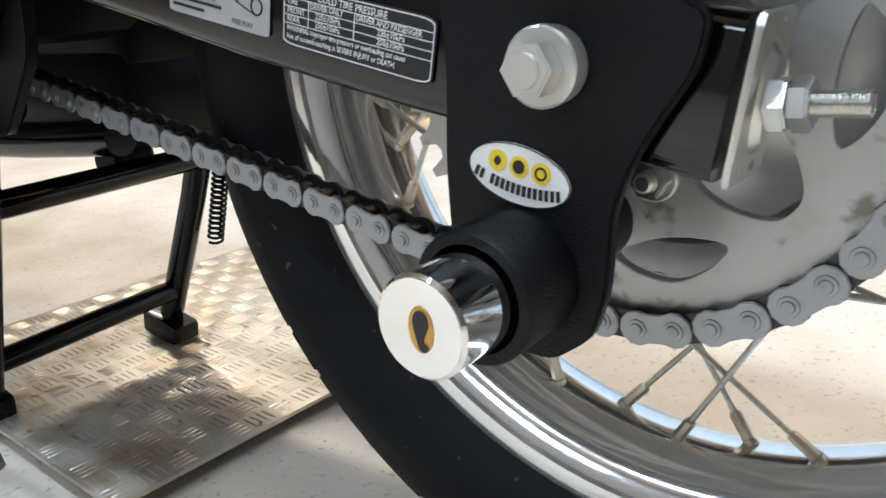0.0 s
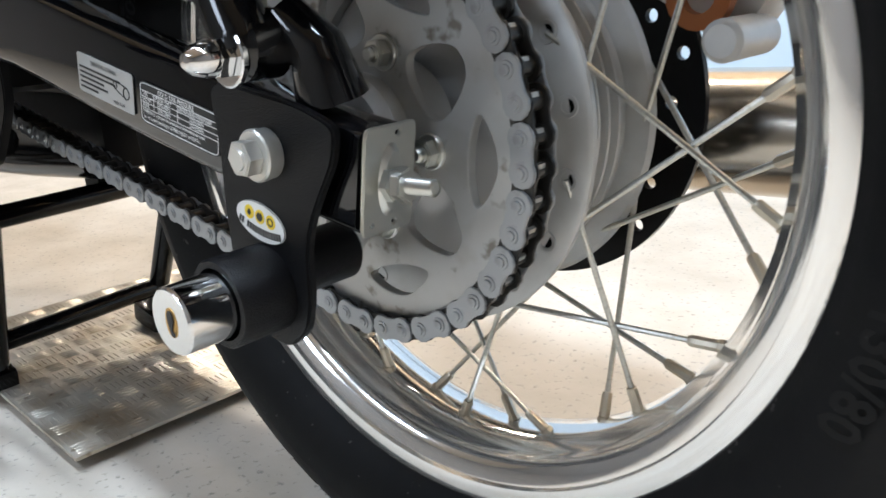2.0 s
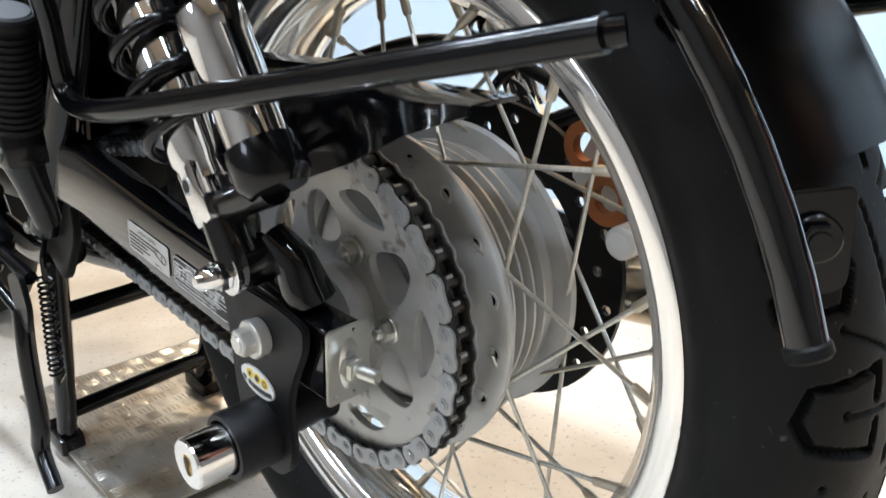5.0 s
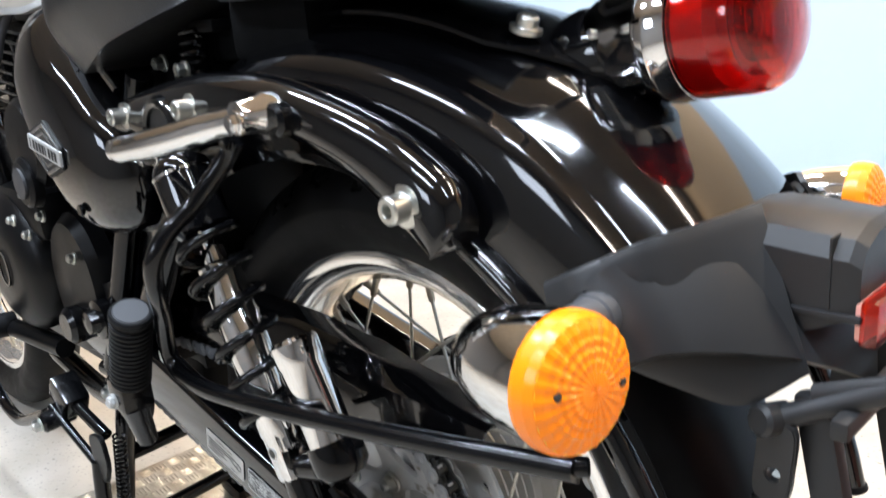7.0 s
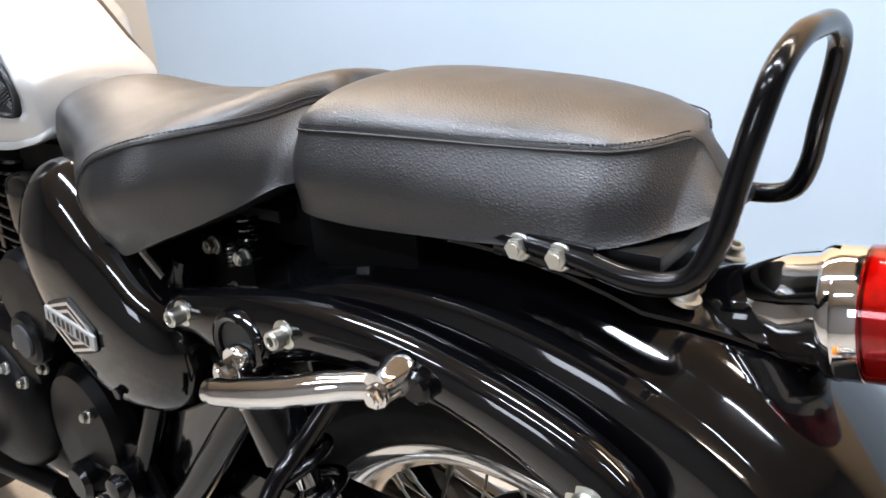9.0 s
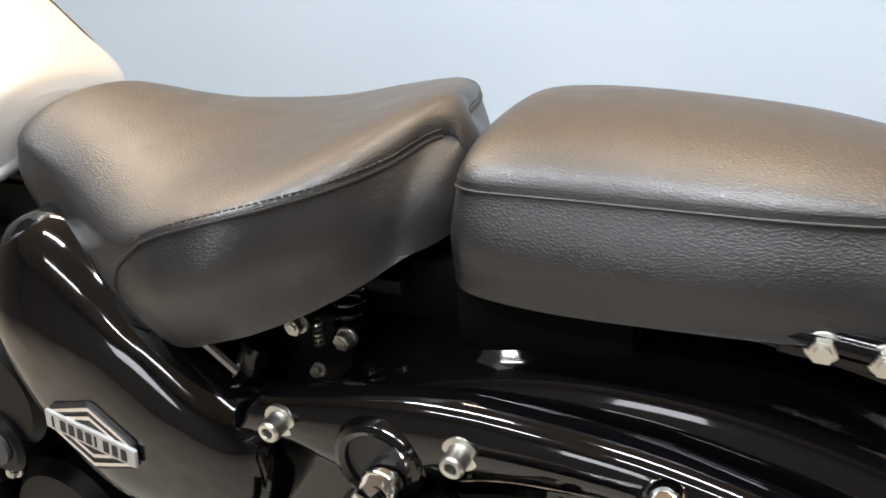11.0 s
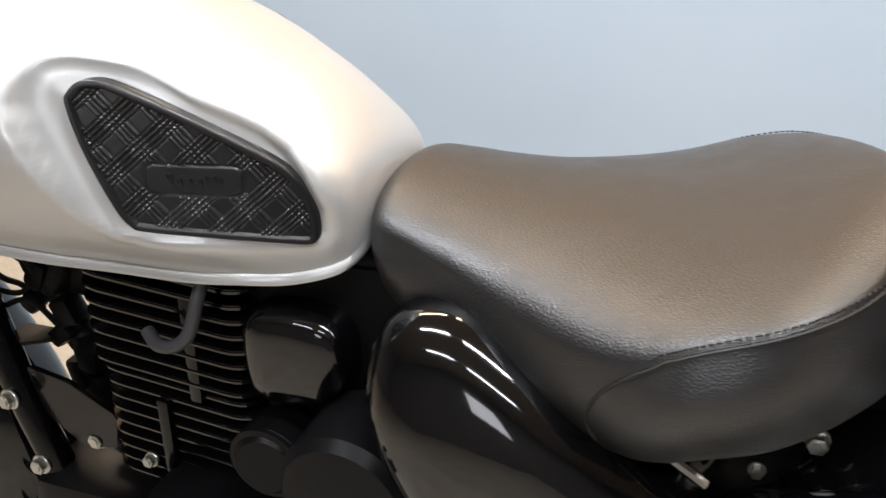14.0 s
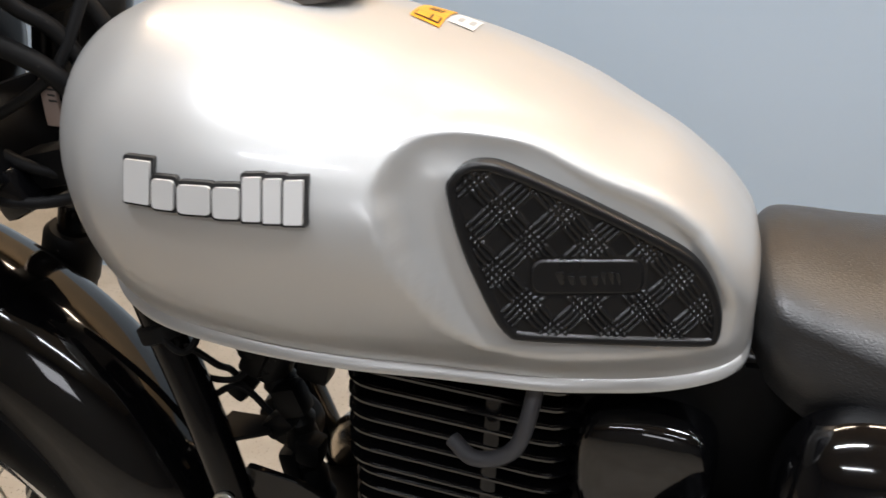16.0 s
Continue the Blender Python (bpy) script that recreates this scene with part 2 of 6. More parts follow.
def prism(outer, holes, thick, m, bevel=0.0, bm=None):
    """A flat plate from an outline in local x, y, with holes, thick along local z from 0."""
    bm2 = bmesh.new()
    edges = []
    for loop in [outer] + list(holes):
        vs = [bm2.verts.new((a, b, 0)) for a, b in loop]
        edges += [bm2.edges.new((vs[i], vs[(i + 1) % len(vs)])) for i in range(len(vs))]
    bmesh.ops.triangle_fill(bm2, use_beauty=True, use_dissolve=False, edges=edges)
    bmesh.ops.recalc_face_normals(bm2, faces=bm2.faces)
    g = bmesh.ops.extrude_face_region(bm2, geom=bm2.faces[:])
    bmesh.ops.translate(bm2, vec=(0, 0, thick), verts=[v for v in g["geom"] if isinstance(v, bmesh.types.BMVert)])
    bmesh.ops.recalc_face_normals(bm2, faces=bm2.faces)
    if bevel:
        es = [e for e in bm2.edges if len(e.link_faces) == 2 and e.calc_face_angle(0) > 0.9 and abs(e.verts[0].co.z - e.verts[1].co.z) < 1e-7]
        bmesh.ops.bevel(bm2, geom=es, offset=bevel, segments=2, affect="EDGES")
    bm2.transform(m)
    if bm is None:
        return bm2
    me = bpy.data.meshes.new("tmp")
    bm2.to_mesh(me)
    bm2.free()
    bm.from_mesh(me)
    bpy.data.meshes.remove(me)
    return bm


def ellipse(cx, cy, a, b, n=24, turn=0.0):
    c, s = math.cos(turn), math.sin(turn)
    return [(cx + a * math.cos(t) * c - b * math.sin(t) * s, cy + a * math.cos(t) * s + b * math.sin(t) * c)
            for t in (2 * math.pi * i / n for i in range(n))]


def rounded(pts, k=4, amount=0.3):
    """Rounds the corners of an outline."""
    out = []
    n = len(pts)
    for i in range(n):
        p, q, r = Vector(pts[i - 1]), Vector(pts[i]), Vector(pts[(i + 1) % n])
        a, b = q.lerp(p, amount), q.lerp(r, amount)
        for j in range(k + 1):
            t = j / k
            out.append(tuple(a.lerp(q, t).lerp(q.lerp(b, t), t)))
    return out


def hexagon(r):
    return [(r * math.cos(math.pi / 3 * i), r * math.sin(math.pi / 3 * i)) for i in range(6)]


def hex_bolt(parent, a, way, r, h, flange=1.35, mat=None, name="bolt", fl=0.002, label=""):
    """A flanged hexagon head that stands out from a along way."""
    a, way = Vector(a), Vector(way).normalized()
    m = axis(a, a + way)
    bm = lathe([(0, -0.001), (r * flange, -0.001), (r * flange, fl * 0.7), (r * flange * 0.93, fl), (0, fl)], m, 28)
    prism(hexagon(r), [], h, m @ Matrix.Translation((0, 0, fl * 0.8)), min(r * 0.09, 0.0012), bm)
    lathe([(0, 0), (r * 0.62, 0), (r * 0.58, 0.0012), (0, 0.0012)], m @ Matrix.Translation((0, 0, fl * 0.8 + h)), 20, bm)
    return part(name, bm, mat or ZINC, parent, label, 25)


def socket_bolt(parent, a, way, r, h, mat=None, name="socket_bolt"):
    """A domed bolt with a hexagon socket and a washer."""
    a, way = Vector(a), Vector(way).normalized()
    m = axis(a, a + way)
    bm = lathe([(0, -0.001), (r * 1.5, -0.001), (r * 1.5, 0.002), (r * 1.05, 0.0025), (r, 0.003), (r, h - 0.0015), (r * 0.85, h), (r * 0.52, h),
                (r * 0.45, h - 0.002), (r * 0.45, h * 0.45), (0, h * 0.45)], m, 24)
    return part(name, bm, mat or ZINC, parent, "", 30)


def coil(a, b, radius, wire, turns, n=10, per=20):
    a, b = Vector(a), Vector(b)
    m = axis(a, b)
    h = (b - a).length
    k = int(turns * per)
    return tube([m @ Vector((radius * math.cos(2 * math.pi * i / per), radius * math.sin(2 * math.pi * i / per), h * i / k)) for i in range(k + 1)], wire, n)


def text_mesh(body, size, align="LEFT", bold=0.0):
    cu = bpy.data.curves.new("lettering", "FONT")
    cu.body, cu.size, cu.align_x, cu.offset, cu.resolution_u = body, size, align, bold, 2
    ob = bpy.data.objects.new("lettering", cu)
    scene.collection.objects.link(ob)
    dg = bpy.context.evaluated_depsgraph_get()
    me = bpy.data.meshes.new_from_object(ob.evaluated_get(dg))
    bpy.data.objects.remove(ob)
    return me


def smooth01(t):
    t = max(0.0, min(1.0, t))
    return t * t * (3 - 2 * t)


def lerp_table(table, x):
    """Smooth interpolation in a table of (x, value)."""
    if x <= table[0][0]:
        return table[0][1]
    for (a, va), (b, vb) in zip(table, table[1:]):
        if x <= b:
            t = (x - a) / (b - a)
            return va + (vb - va) * t
    return table[-1][1]


SIDE = Matrix.Rotation(radians(90), 4, "X")  # local x, y -> world x, z; local z -> world -y


def side_plane(y):
    return Matrix.Translation((0, y, 0)) @ SIDE


# ---- the room ----
def slab(name, x0, x1, y0, y1, z0, z1, mat, label, category):
    bm = box(x1 - x0, y1 - y0, z1 - z0, Matrix.Translation(((x0 + x1) / 2, (y0 + y1) / 2, (z0 + z1) / 2)))
    ob = part(name, bm, mat, None)
    return tagged(ob, label, category, kind="structure")


WALL_Y = 1.30
slab("floor", -4.5, 3.5, -3.2, 2.4, -0.1, 0.0, CONCRETE, "worn beige concrete workshop floor with dusty stains", "floor")
# unseen upper wall, its tan assumed so the seat tops reflect warm light
slab("sheen_wall", -2.42, 3.5, WALL_Y + 0.003, WALL_Y + 0.12, 1.25, 2.7, TAN, "tan upper wall, out of view, added to give the seats a warm sheen", "wall")
slab("wall_north", -2.42, 3.5, WALL_Y, WALL_Y + 0.12, 0.0, 1.25, WALL, "smooth pale blue-grey painted workshop wall", "wall")
slab("wall_north_2", -4.5, -2.30, 2.2, 2.32, 0.0, 2.7, WHITEWALL, "white painted wall set back beside the blue wall", "wall")
slab("wall_return", -2.418, -2.30, WALL_Y + 0.123, 2.2, 0.0, 2.7, WHITEWALL, "white painted return behind the end of the blue wall", "wall")
slab("wall_east", 3.5, 3.6, -3.2, WALL_Y + 0.12, 0.0, 2.7, DARKWALL, "plain grey painted workshop wall", "wall")
slab("wall_west", -4.6, -4.5, -3.2, 2.32, 0.0, 2.7, DARKWALL, "plain grey painted workshop wall", "wall")
slab("ceiling", -4.5, 3.5, -3.2, 2.32, 2.7, 2.8, CEIL, "plain warm-toned workshop ceiling", "ceiling")
# south wall with a window opening
wx0, wx1, wz0, wz1 = -0.75, 0.05, 1.45, 2.11
slab("wall_south", -4.5, wx0, -3.2, -3.08, 0, 2.7, DARKWALL, "plain grey painted workshop wall", "wall")
slab("wall_south_2", wx1, 3.5, -3.2, -3.08, 0, 2.7, DARKWALL, "plain grey painted workshop wall", "wall")
slab("wall_south_3", wx0, wx1, -3.2, -3.08, 0, wz0, DARKWALL, "grey wall below the window", "wall")
slab("wall_south_4", wx0, wx1, -3.2, -3.08, wz1, 2.7, DARKWALL, "grey wall above the window", "wall")
for tx, ty, watts in TUBES:
    fixture = thing("ceiling_light", (tx, ty, 2.7), "slim ceiling tube light with a grey metal housing", "light")
    fixture["group"] = "ceiling tube lights"
    part("housing", box(1.3, 0.10, 0.06, Matrix.Translation((tx, ty, 2.67)), 0.008), CAST, fixture)

# ---- tread plate on the floor ----
tread = thing("tread_plate", (-0.52, 0.02, 0.0), "worn checkered metal tread plate lying under the centre stand", "metal plate")
PLM = Matrix.Translation((-0.379, -0.133, 0.009)) @ Matrix.Rotation(radians(-3), 4, "Z")
part("sheet", box(0.455, 0.50, 0.004, PLM @ Matrix.Translation((-0.2275, 0.25, 0.006)), 0.001), PLATE, tread)
for x in (-0.08, -0.37):
    part("runner", box(0.03, 0.46, 0.0125, PLM @ Matrix.Translation((x, 0.25, -0.0025)), 0.001), SATIN, tread)
bm = bmesh.new()
for i in range(17):
    for j in range(19):
        flip = (i + j) % 2
        for k in range(4):
            c = Vector((-0.016 - i * 0.0262, 0.014 + j * 0.0262, 0.0080))
            off = (k - 1.5) * 0.0062
            m = PLM @ Matrix.Translation(c + (Vector((0, off, 0)) if flip else Vector((off, 0, 0)))) @ Matrix.Rotation(0 if flip else math.pi / 2, 4, "Z")
            L, w, h = 0.0118, 0.0012, 0.0013
            vs = [bm.verts.new(m @ Vector(p)) for p in ((-L, 0, 0), (-L * .6, -w, 0), (L * .6, -w, 0), (L, 0, 0), (L * .6, w, 0), (-L * .6, w, 0), (-L * .6, 0, h), (L * .6, 0, h))]
            for f in ((0, 1, 6), (1, 2, 7, 6), (2, 3, 7), (3, 4, 7), (4, 5, 6, 7), (5, 0, 6)):
                bm.faces.new([vs[q] for q in f])
tagged(part("raised_tread", bm, PLATE, tread), kind="stuff")

# ---- motorcycle ----
bike = thing("motorcycle", (-0.7, 0, 0), "black and silver retro motorcycle standing on its centre stand", "motorcycle")
AX, AZ = 0.0, 0.333          # rear axle
WHEEL = Matrix.Translation((AX, 0, AZ)) @ SIDE   # local z points to the left side (-y)


def wheel_profile_rim(R, w):
    """Closed profile of an alloy rim, radius and offset."""
    left = [(R, w), (R - 0.002, w + 0.0015), (R - 0.0125, w), (R - 0.0135, w - 0.003), (R - 0.022, w - 0.006), (R - 0.027, w - 0.014), (R - 0.0285, w - 0.019), (R - 0.034, w - 0.024), (R - 0.036, 0.004)]
    right = [(r, -h) for r, h in reversed(left)]
    inn = [(R - 0.006, -(w - 0.004)), (R - 0.02, -(w - 0.008)), (R - 0.031, -0.012), (R - 0.031, 0.012), (R - 0.02, w - 0.008), (R - 0.006, w - 0.004)]
    return left + right + inn


def tyre_profile(R, w, bead, half):
    """Closed profile: outer radius R, half width half, rim radius bead, rim half width w."""
    pts = []
    n = 15
    h = R - bead
    for i in range(n + 1):
        t = math.pi * i / n
        # from left bead over the crown to the right bead
        y = math.cos(t)
        r = math.sin(t)
        yy = half * math.copysign(abs(y) ** 0.72, y)
        rr = bead + h * (abs(r) ** 0.62)
        if i in (0, n):
            yy = math.copysign(w - 0.002, y)
        pts.append((rr, yy))
    pts[1] = (bead + 0.016, half * 0.80)
    pts[n - 1] = (bead + 0.016, -half * 0.80)
    return pts + [(bead - 0.004, -(w - 0.004)), (bead - 0.004, w - 0.004)]


def spokes(parent, m, r_hub, z_hub, r_rim, count, cross, r=0.0017, dish=0.009):
    """Cross-laced spokes with nipples; each one a piece."""
    bm = rod((0, 0, 0), (0, 0, 1), r, 8)
    smesh = bm_to_mesh("spoke", bm, SPOKE)
    bm = lathe([(0, 0), (0.0042, 0), (0.0042, 0.003), (0.0034, 0.0035), (0.0034, 0.017), (0.0026, 0.019), (0, 0.019)], Matrix.Identity(4), 8)
    nmesh = bm_to_mesh("nipple", bm, NIPPLE, 30)
    bm = lathe([(0.0, -0.002), (0.0085, -0.0025), (0.0085, 0.0), (0.006, 0.0016), (0, 0.0016)], Matrix.Identity(4), 12)
    bmesh.ops.scale(bm, vec=(1.35, 0.9, 1), verts=bm.verts)
    dmesh = bm_to_mesh("rim_seat", bm, ALU, 30)
    for i in range(count):
        side = 1 if i % 2 else -1
        lean = 1 if i % 4 in (2, 3) else -1
        a_rim = 2 * math.pi * i / count + radians(-2)
        a_hub = a_rim + lean * cross
        p = Vector((r_hub * math.cos(a_hub), r_hub * math.sin(a_hub), side * z_hub + (0.0025 if lean > 0 else -0.0045) * side))
        q = Vector((r_rim * math.cos(a_rim), r_rim * math.sin(a_rim), side * dish * 0.6))
        p, q = m @ p, m @ q
        fr = axis(p, q)
        piece("spoke", smesh, fr @ Matrix.Diagonal((1, 1, (q - p).length - 0.004, 1)), parent)
        piece("nipple", nmesh, axis(q, p), parent)
        centre = m @ Vector((r_rim * 1.004 * math.cos(a_rim), r_rim * 1.004 * math.sin(a_rim), side * dish * 0.6))
        tang = (m.to_3x3() @ Vector((-math.sin(a_rim), math.cos(a_rim), 0))).normalized()
        inw = (m.to_3x3() @ Vector((-math.cos(a_rim), -math.sin(a_rim), 0))).normalized()
        rot = Matrix((tang, inw.cross(tang), inw)).transposed().to_4x4()
        piece("rim_seat", dmesh, Matrix.Translation(centre) @ rot, parent)


RIM_R = 0.243
rear = part("rear_wheel", lathe(wheel_profile_rim(RIM_R, 0.041), WHEEL, 128, closed=True), ALU, bike, "polished aluminium spoked rim", 50)
# tyre with its tread cut into the crown
REPEATS = 14


def tyre_section(s, R=0.329, bead=RIM_R - 0.002, half=0.066):
    """Radius and offset over the crown; s from 0 (left bead) to 1 (right bead)."""
    y, r = np.cos(math.pi * s), np.sin(math.pi * s)
    return bead + (R - bead) * np.abs(r) ** 0.62, half * np.sign(y) * np.abs(y) ** 0.72


def carved_tyre():
    ss = np.concatenate([np.linspace(0.10, 0.165, 6), np.linspace(0.17, 0.83, 132), np.linspace(0.835, 0.90, 6)])
    rr, yy = tyre_section(ss)
    arc = np.concatenate([[0], np.cumsum(np.hypot(np.diff(rr), np.diff(yy)))])
    per = 132
    deg = np.arange(per) * (360 / REPEATS / per)
    turn = 360 / REPEATS
    # grooves of one repeat on the left half: (half width, points of degrees and s)
    cuts = [(0.0024, [(1.3, 0.452), (3.9, 0.456), (3.2, 0.256), (0.5, 0.218), (-2.0, 0.256), (-3.6, 0.446), (-1.0, 0.450)]),
            (0.0024, [(-11.4, 0.198), (-9.6, 0.190), (-10.5, 0.350), (-13.0, 0.390), (-16.0, 0.356), (-16.2, 0.198), (-14.4, 0.190)]),
            (0.0008, [(8.0, 0.346), (5.0, 0.480)]), (0.0008, [(0.6, 0.350), (0.0, 0.480)]),
            (0.0017, [(8.0, 0.346), (8.1, 0.347)]), (0.0017, [(0.6, 0.350), (0.7, 0.351)]), (0.0017, [(-6.0, 0.302), (-6.1, 0.303)]),
            (0.0012, [(-8.5, 0.466), (-14.0, 0.486), (-19.0, 0.498)])]
    u, v = np.meshgrid(np.radians(deg) * 0.322, arc, indexing="ij")
    depth = np.zeros(u.shape)
    for flip in (0, 1):
        for hw, pts in cuts:
            p2 = [(radians(d + 0.5 * turn * flip) * 0.322, np.interp(1 - q if flip else q, ss, arc)) for d, q in pts]
            for (a, b), (c, e) in zip(p2, p2[1:]):
                for wrap in (-1, 0, 1):
                    a1, c1 = a + wrap * radians(turn) * 0.322, c + wrap * radians(turn) * 0.322
                    L = (c1 - a1) ** 2 + (e - b) ** 2
                    t = np.clip(((u - a1) * (c1 - a1) + (v - b) * (e - b)) / L, 0, 1)
                    dist = np.hypot(u - a1 - t * (c1 - a1), v - b - t * (e - b))
                    depth = np.maximum(depth, np.clip((hw + 0.0005 - dist) / 0.001, 0, 1) * (0.0045 if hw > 0.002 else 0.002))
    tr, ty = np.gradient(rr), np.gradient(yy)
    nl = np.hypot(tr, ty)
    nr, ny = -ty / nl, tr / nl          # outward over the crown
    lead = [(RIM_R - 0.006, 0.036), (RIM_R - 0.002, 0.038), (RIM_R + 0.006, 0.0465), (RIM_R + 0.014, 0.0525), (RIM_R + 0.026, 0.0590)]
    rows = len(lead) * 2 + len(ss)
    r_all = np.zeros((per, rows))
    y_all = np.zeros((per, rows))
    k = len(lead)
    r_all[:, k:-k], y_all[:, k:-k] = rr - depth * nr, yy - depth * ny
    for j, (a, b) in enumerate(lead):
        r_all[:, j], y_all[:, j], r_all[:, -1 - j], y_all[:, -1 - j] = a, b, a, -b
    n = per * REPEATS
    ang = np.radians(np.arange(n) * 360 / n)[:, None]
    R2, Y2 = np.tile(r_all, (REPEATS, 1)), np.tile(y_all, (REPEATS, 1))
    co = np.stack([AX + R2 * np.cos(ang), -Y2, AZ + R2 * np.sin(ang)], 2).reshape(-1, 3)
    i, j = np.meshgrid(np.arange(n), np.arange(rows), indexing="ij")
    a, b = i * rows + j, ((i + 1) % n) * rows + j
    c, d = ((i + 1) % n) * rows + (j + 1) % rows, i * rows + (j + 1) % rows
    faces = np.stack([a, d, c, b], 2).reshape(-1, 4)
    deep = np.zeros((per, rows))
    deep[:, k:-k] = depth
    me = bpy.data.meshes.new("tyre")
    me.from_pydata(co.tolist(), [], faces.tolist())
    me.polygons.foreach_set("use_smooth", [True] * len(me.polygons))
    me.materials.append(RUBBER)
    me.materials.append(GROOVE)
    # cut faces take a darker black, painting in the shade of the grooves
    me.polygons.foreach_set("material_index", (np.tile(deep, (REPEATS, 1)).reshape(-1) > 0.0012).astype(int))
    return me


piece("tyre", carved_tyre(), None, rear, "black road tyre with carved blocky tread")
# raised size marking on the side wall
bm = bmesh.new()
for ang0, word in ((-17, "130/80"), (163, "130/80")):
    me = text_mesh(word, 0.024, "CENTER", 0.0006)
    n0 = len(bm.verts)
    bm.from_mesh(me)
    bm.verts.ensure_lookup_table()
    for v in bm.verts[n0:]:
        ang = radians(ang0) - v.co.x / 0.285
        rr = 0.263 + v.co.y
        s = (rr - (RIM_R - 0.002)) / (0.329 - RIM_R + 0.002)
        sy = 0.066 * (max(0.0, 1 - s ** 3.2)) ** 0.36
        v.co = WHEEL @ Vector((rr * math.cos(ang), rr * math.sin(ang), sy + 0.0011))
tagged(part("size_marking", bm, RUBBER, rear, "raised tyre size figures"), kind="stuff")

# hub, brake disc
HUB = [(0.0, 0.028), (0.086, 0.028), (0.087, 0.041), (0.118, 0.040), (0.1205, 0.0385), (0.1205, 0.035), (0.118, 0.0335), (0.098, 0.032)]
for k in range(5):
    z = 0.024 - k * 0.0105
    HUB += [(0.094, z + 0.0035), (0.102, z + 0.0015), (0.102, z - 0.0005), (0.094, z - 0.0025)]
HUB += [(0.098, -0.031), (0.112, -0.033), (0.1145, -0.036), (0.112, -0.039), (0.08, -0.040), (0.06, -0.046), (0.0, -0.048)]
part("hub", lathe(HUB, WHEEL, 96), CAST, rear, "cast aluminium drum hub with cooling fins", 40)
part("hub_damper", lathe([(0.0, 0.0285), (0.0855, 0.0285), (0.0855, 0.036), (0.08, 0.039), (0.03, 0.039), (0.0, 0.039)], WHEEL, 64), HUBFACE, rear, "turned aluminium face of the drive hub")
rb = lathe([(0.0036, -0.002), (0.0040, 0.0006), (0.0058, 0.0008), (0.0066, -0.001)], Matrix.Identity(4), 18)
rmesh = bm_to_mesh("hub_eyelet", rb, CAST, 30)
# flat dark disc standing in for the shade inside each eyelet
hmesh = bm_to_mesh("hole_shade_disc", lathe([(0, 0.0001), (0.0037, 0.0001), (0.0037, -0.001), (0, -0.001)], Matrix.Identity(4), 14), GROOVE)
for i in range(18):
    a = radians(8 + 20 * i)
    piece("hub_eyelet", rmesh, WHEEL @ Matrix.Translation((0.108 * math.cos(a), 0.108 * math.sin(a), 0.0402)), rear)
    piece("hole_shade_disc", hmesh, WHEEL @ Matrix.Translation((0.108 * math.cos(a), 0.108 * math.sin(a), 0.0402)), rear)
spokes(rear, WHEEL, 0.108, 0.0385, 0.2085, 36, radians(40))
holes = [ellipse(rr * math.cos(a), rr * math.sin(a), 0.0042, 0.0042, 10) for k in range(24)
         for rr, a in ((0.113 if k % 2 else 0.102, 2 * math.pi * k / 24),)]
part("brake_disc", prism(ellipse(0, 0, 0.124, 0.124, 72), holes + [ellipse(0, 0, 0.085, 0.085, 40)], 0.005, WHEEL @ Matrix.Translation((0, 0, -0.082)), 0), SATIN, rear, "dark drilled brake disc")

# sprocket with slots and teeth
PITCH, TEETH = 0.015875, 44
SR = PITCH / (2 * math.sin(math.pi / TEETH))
outer = []
for i in range(TEETH):
    for f, dr in ((-0.5, -0.0052), (-0.28, -0.0040), (-0.12, 0.0048), (0.12, 0.0048), (0.28, -0.0040)):
        a = 2 * math.pi * (i + 0.5 + f) / TEETH
        outer.append(((SR + dr) * math.cos(a), (SR + dr) * math.sin(a)))
slots = []
for i in range(5):
    a = radians(-6 + 72 * i)
    lens = [(-0.0235, 0.002), (-0.014, -0.0055), (0.0, -0.0095), (0.014, -0.0055), (0.0235, 0.002), (0.0195, 0.0062), (0.0, 0.0092), (-0.0195, 0.0062)]
    c, q = (0.083 * math.cos(a), 0.083 * math.sin(a)), a - math.pi / 2
    slots.append([(p.x, p.y) for p in spline([(c[0] + u * math.cos(q) - v * math.sin(q), c[1] + u * math.sin(q) + v * math.cos(q), 0) for u, v in ((-p, -h) for p, h in lens)], 4, True)])
    a = radians(30 + 72 * i)
    slots.append(rounded([(r * math.cos(a + d), r * math.sin(a + d)) for r, d in ((0.0475, -0.20), (0.0475, 0.20), (0.056, 0.36), (0.070, 0.25), (0.0845, 0.085), (0.0845, -0.085), (0.070, -0.25), (0.056, -0.36))], 4, 0.4))
sprocket = part("sprocket", prism(outer, slots + [ellipse(0, 0, 0.034, 0.034, 40)], 0.006, WHEEL @ Matrix.Translation((0, 0, 0.073)), 0.0004), STEEL, bike, "grey steel rear sprocket with oval slots", 30)
part("carrier", lathe([(0.0, 0.05), (0.040, 0.05), (0.042, 0.058), (0.042, 0.0728), (0.0345, 0.0728), (0.0345, 0.088), (0.029, 0.094), (0.0, 0.094)], WHEEL, 64), CAST, sprocket)
for i in range(5):
    a = radians(66 + 72 * i)
    p = WHEEL @ Vector((0.049 * math.cos(a), 0.049 * math.sin(a), 0.079))
    hex_bolt(sprocket, p, (0, -1, 0), 0.0075, 0.007, 1.3, ZINC, "sprocket_nut")
    part("stud", rod(p, p + Vector((0, -0.0125, 0)), 0.004, 12), ZINC, sprocket)

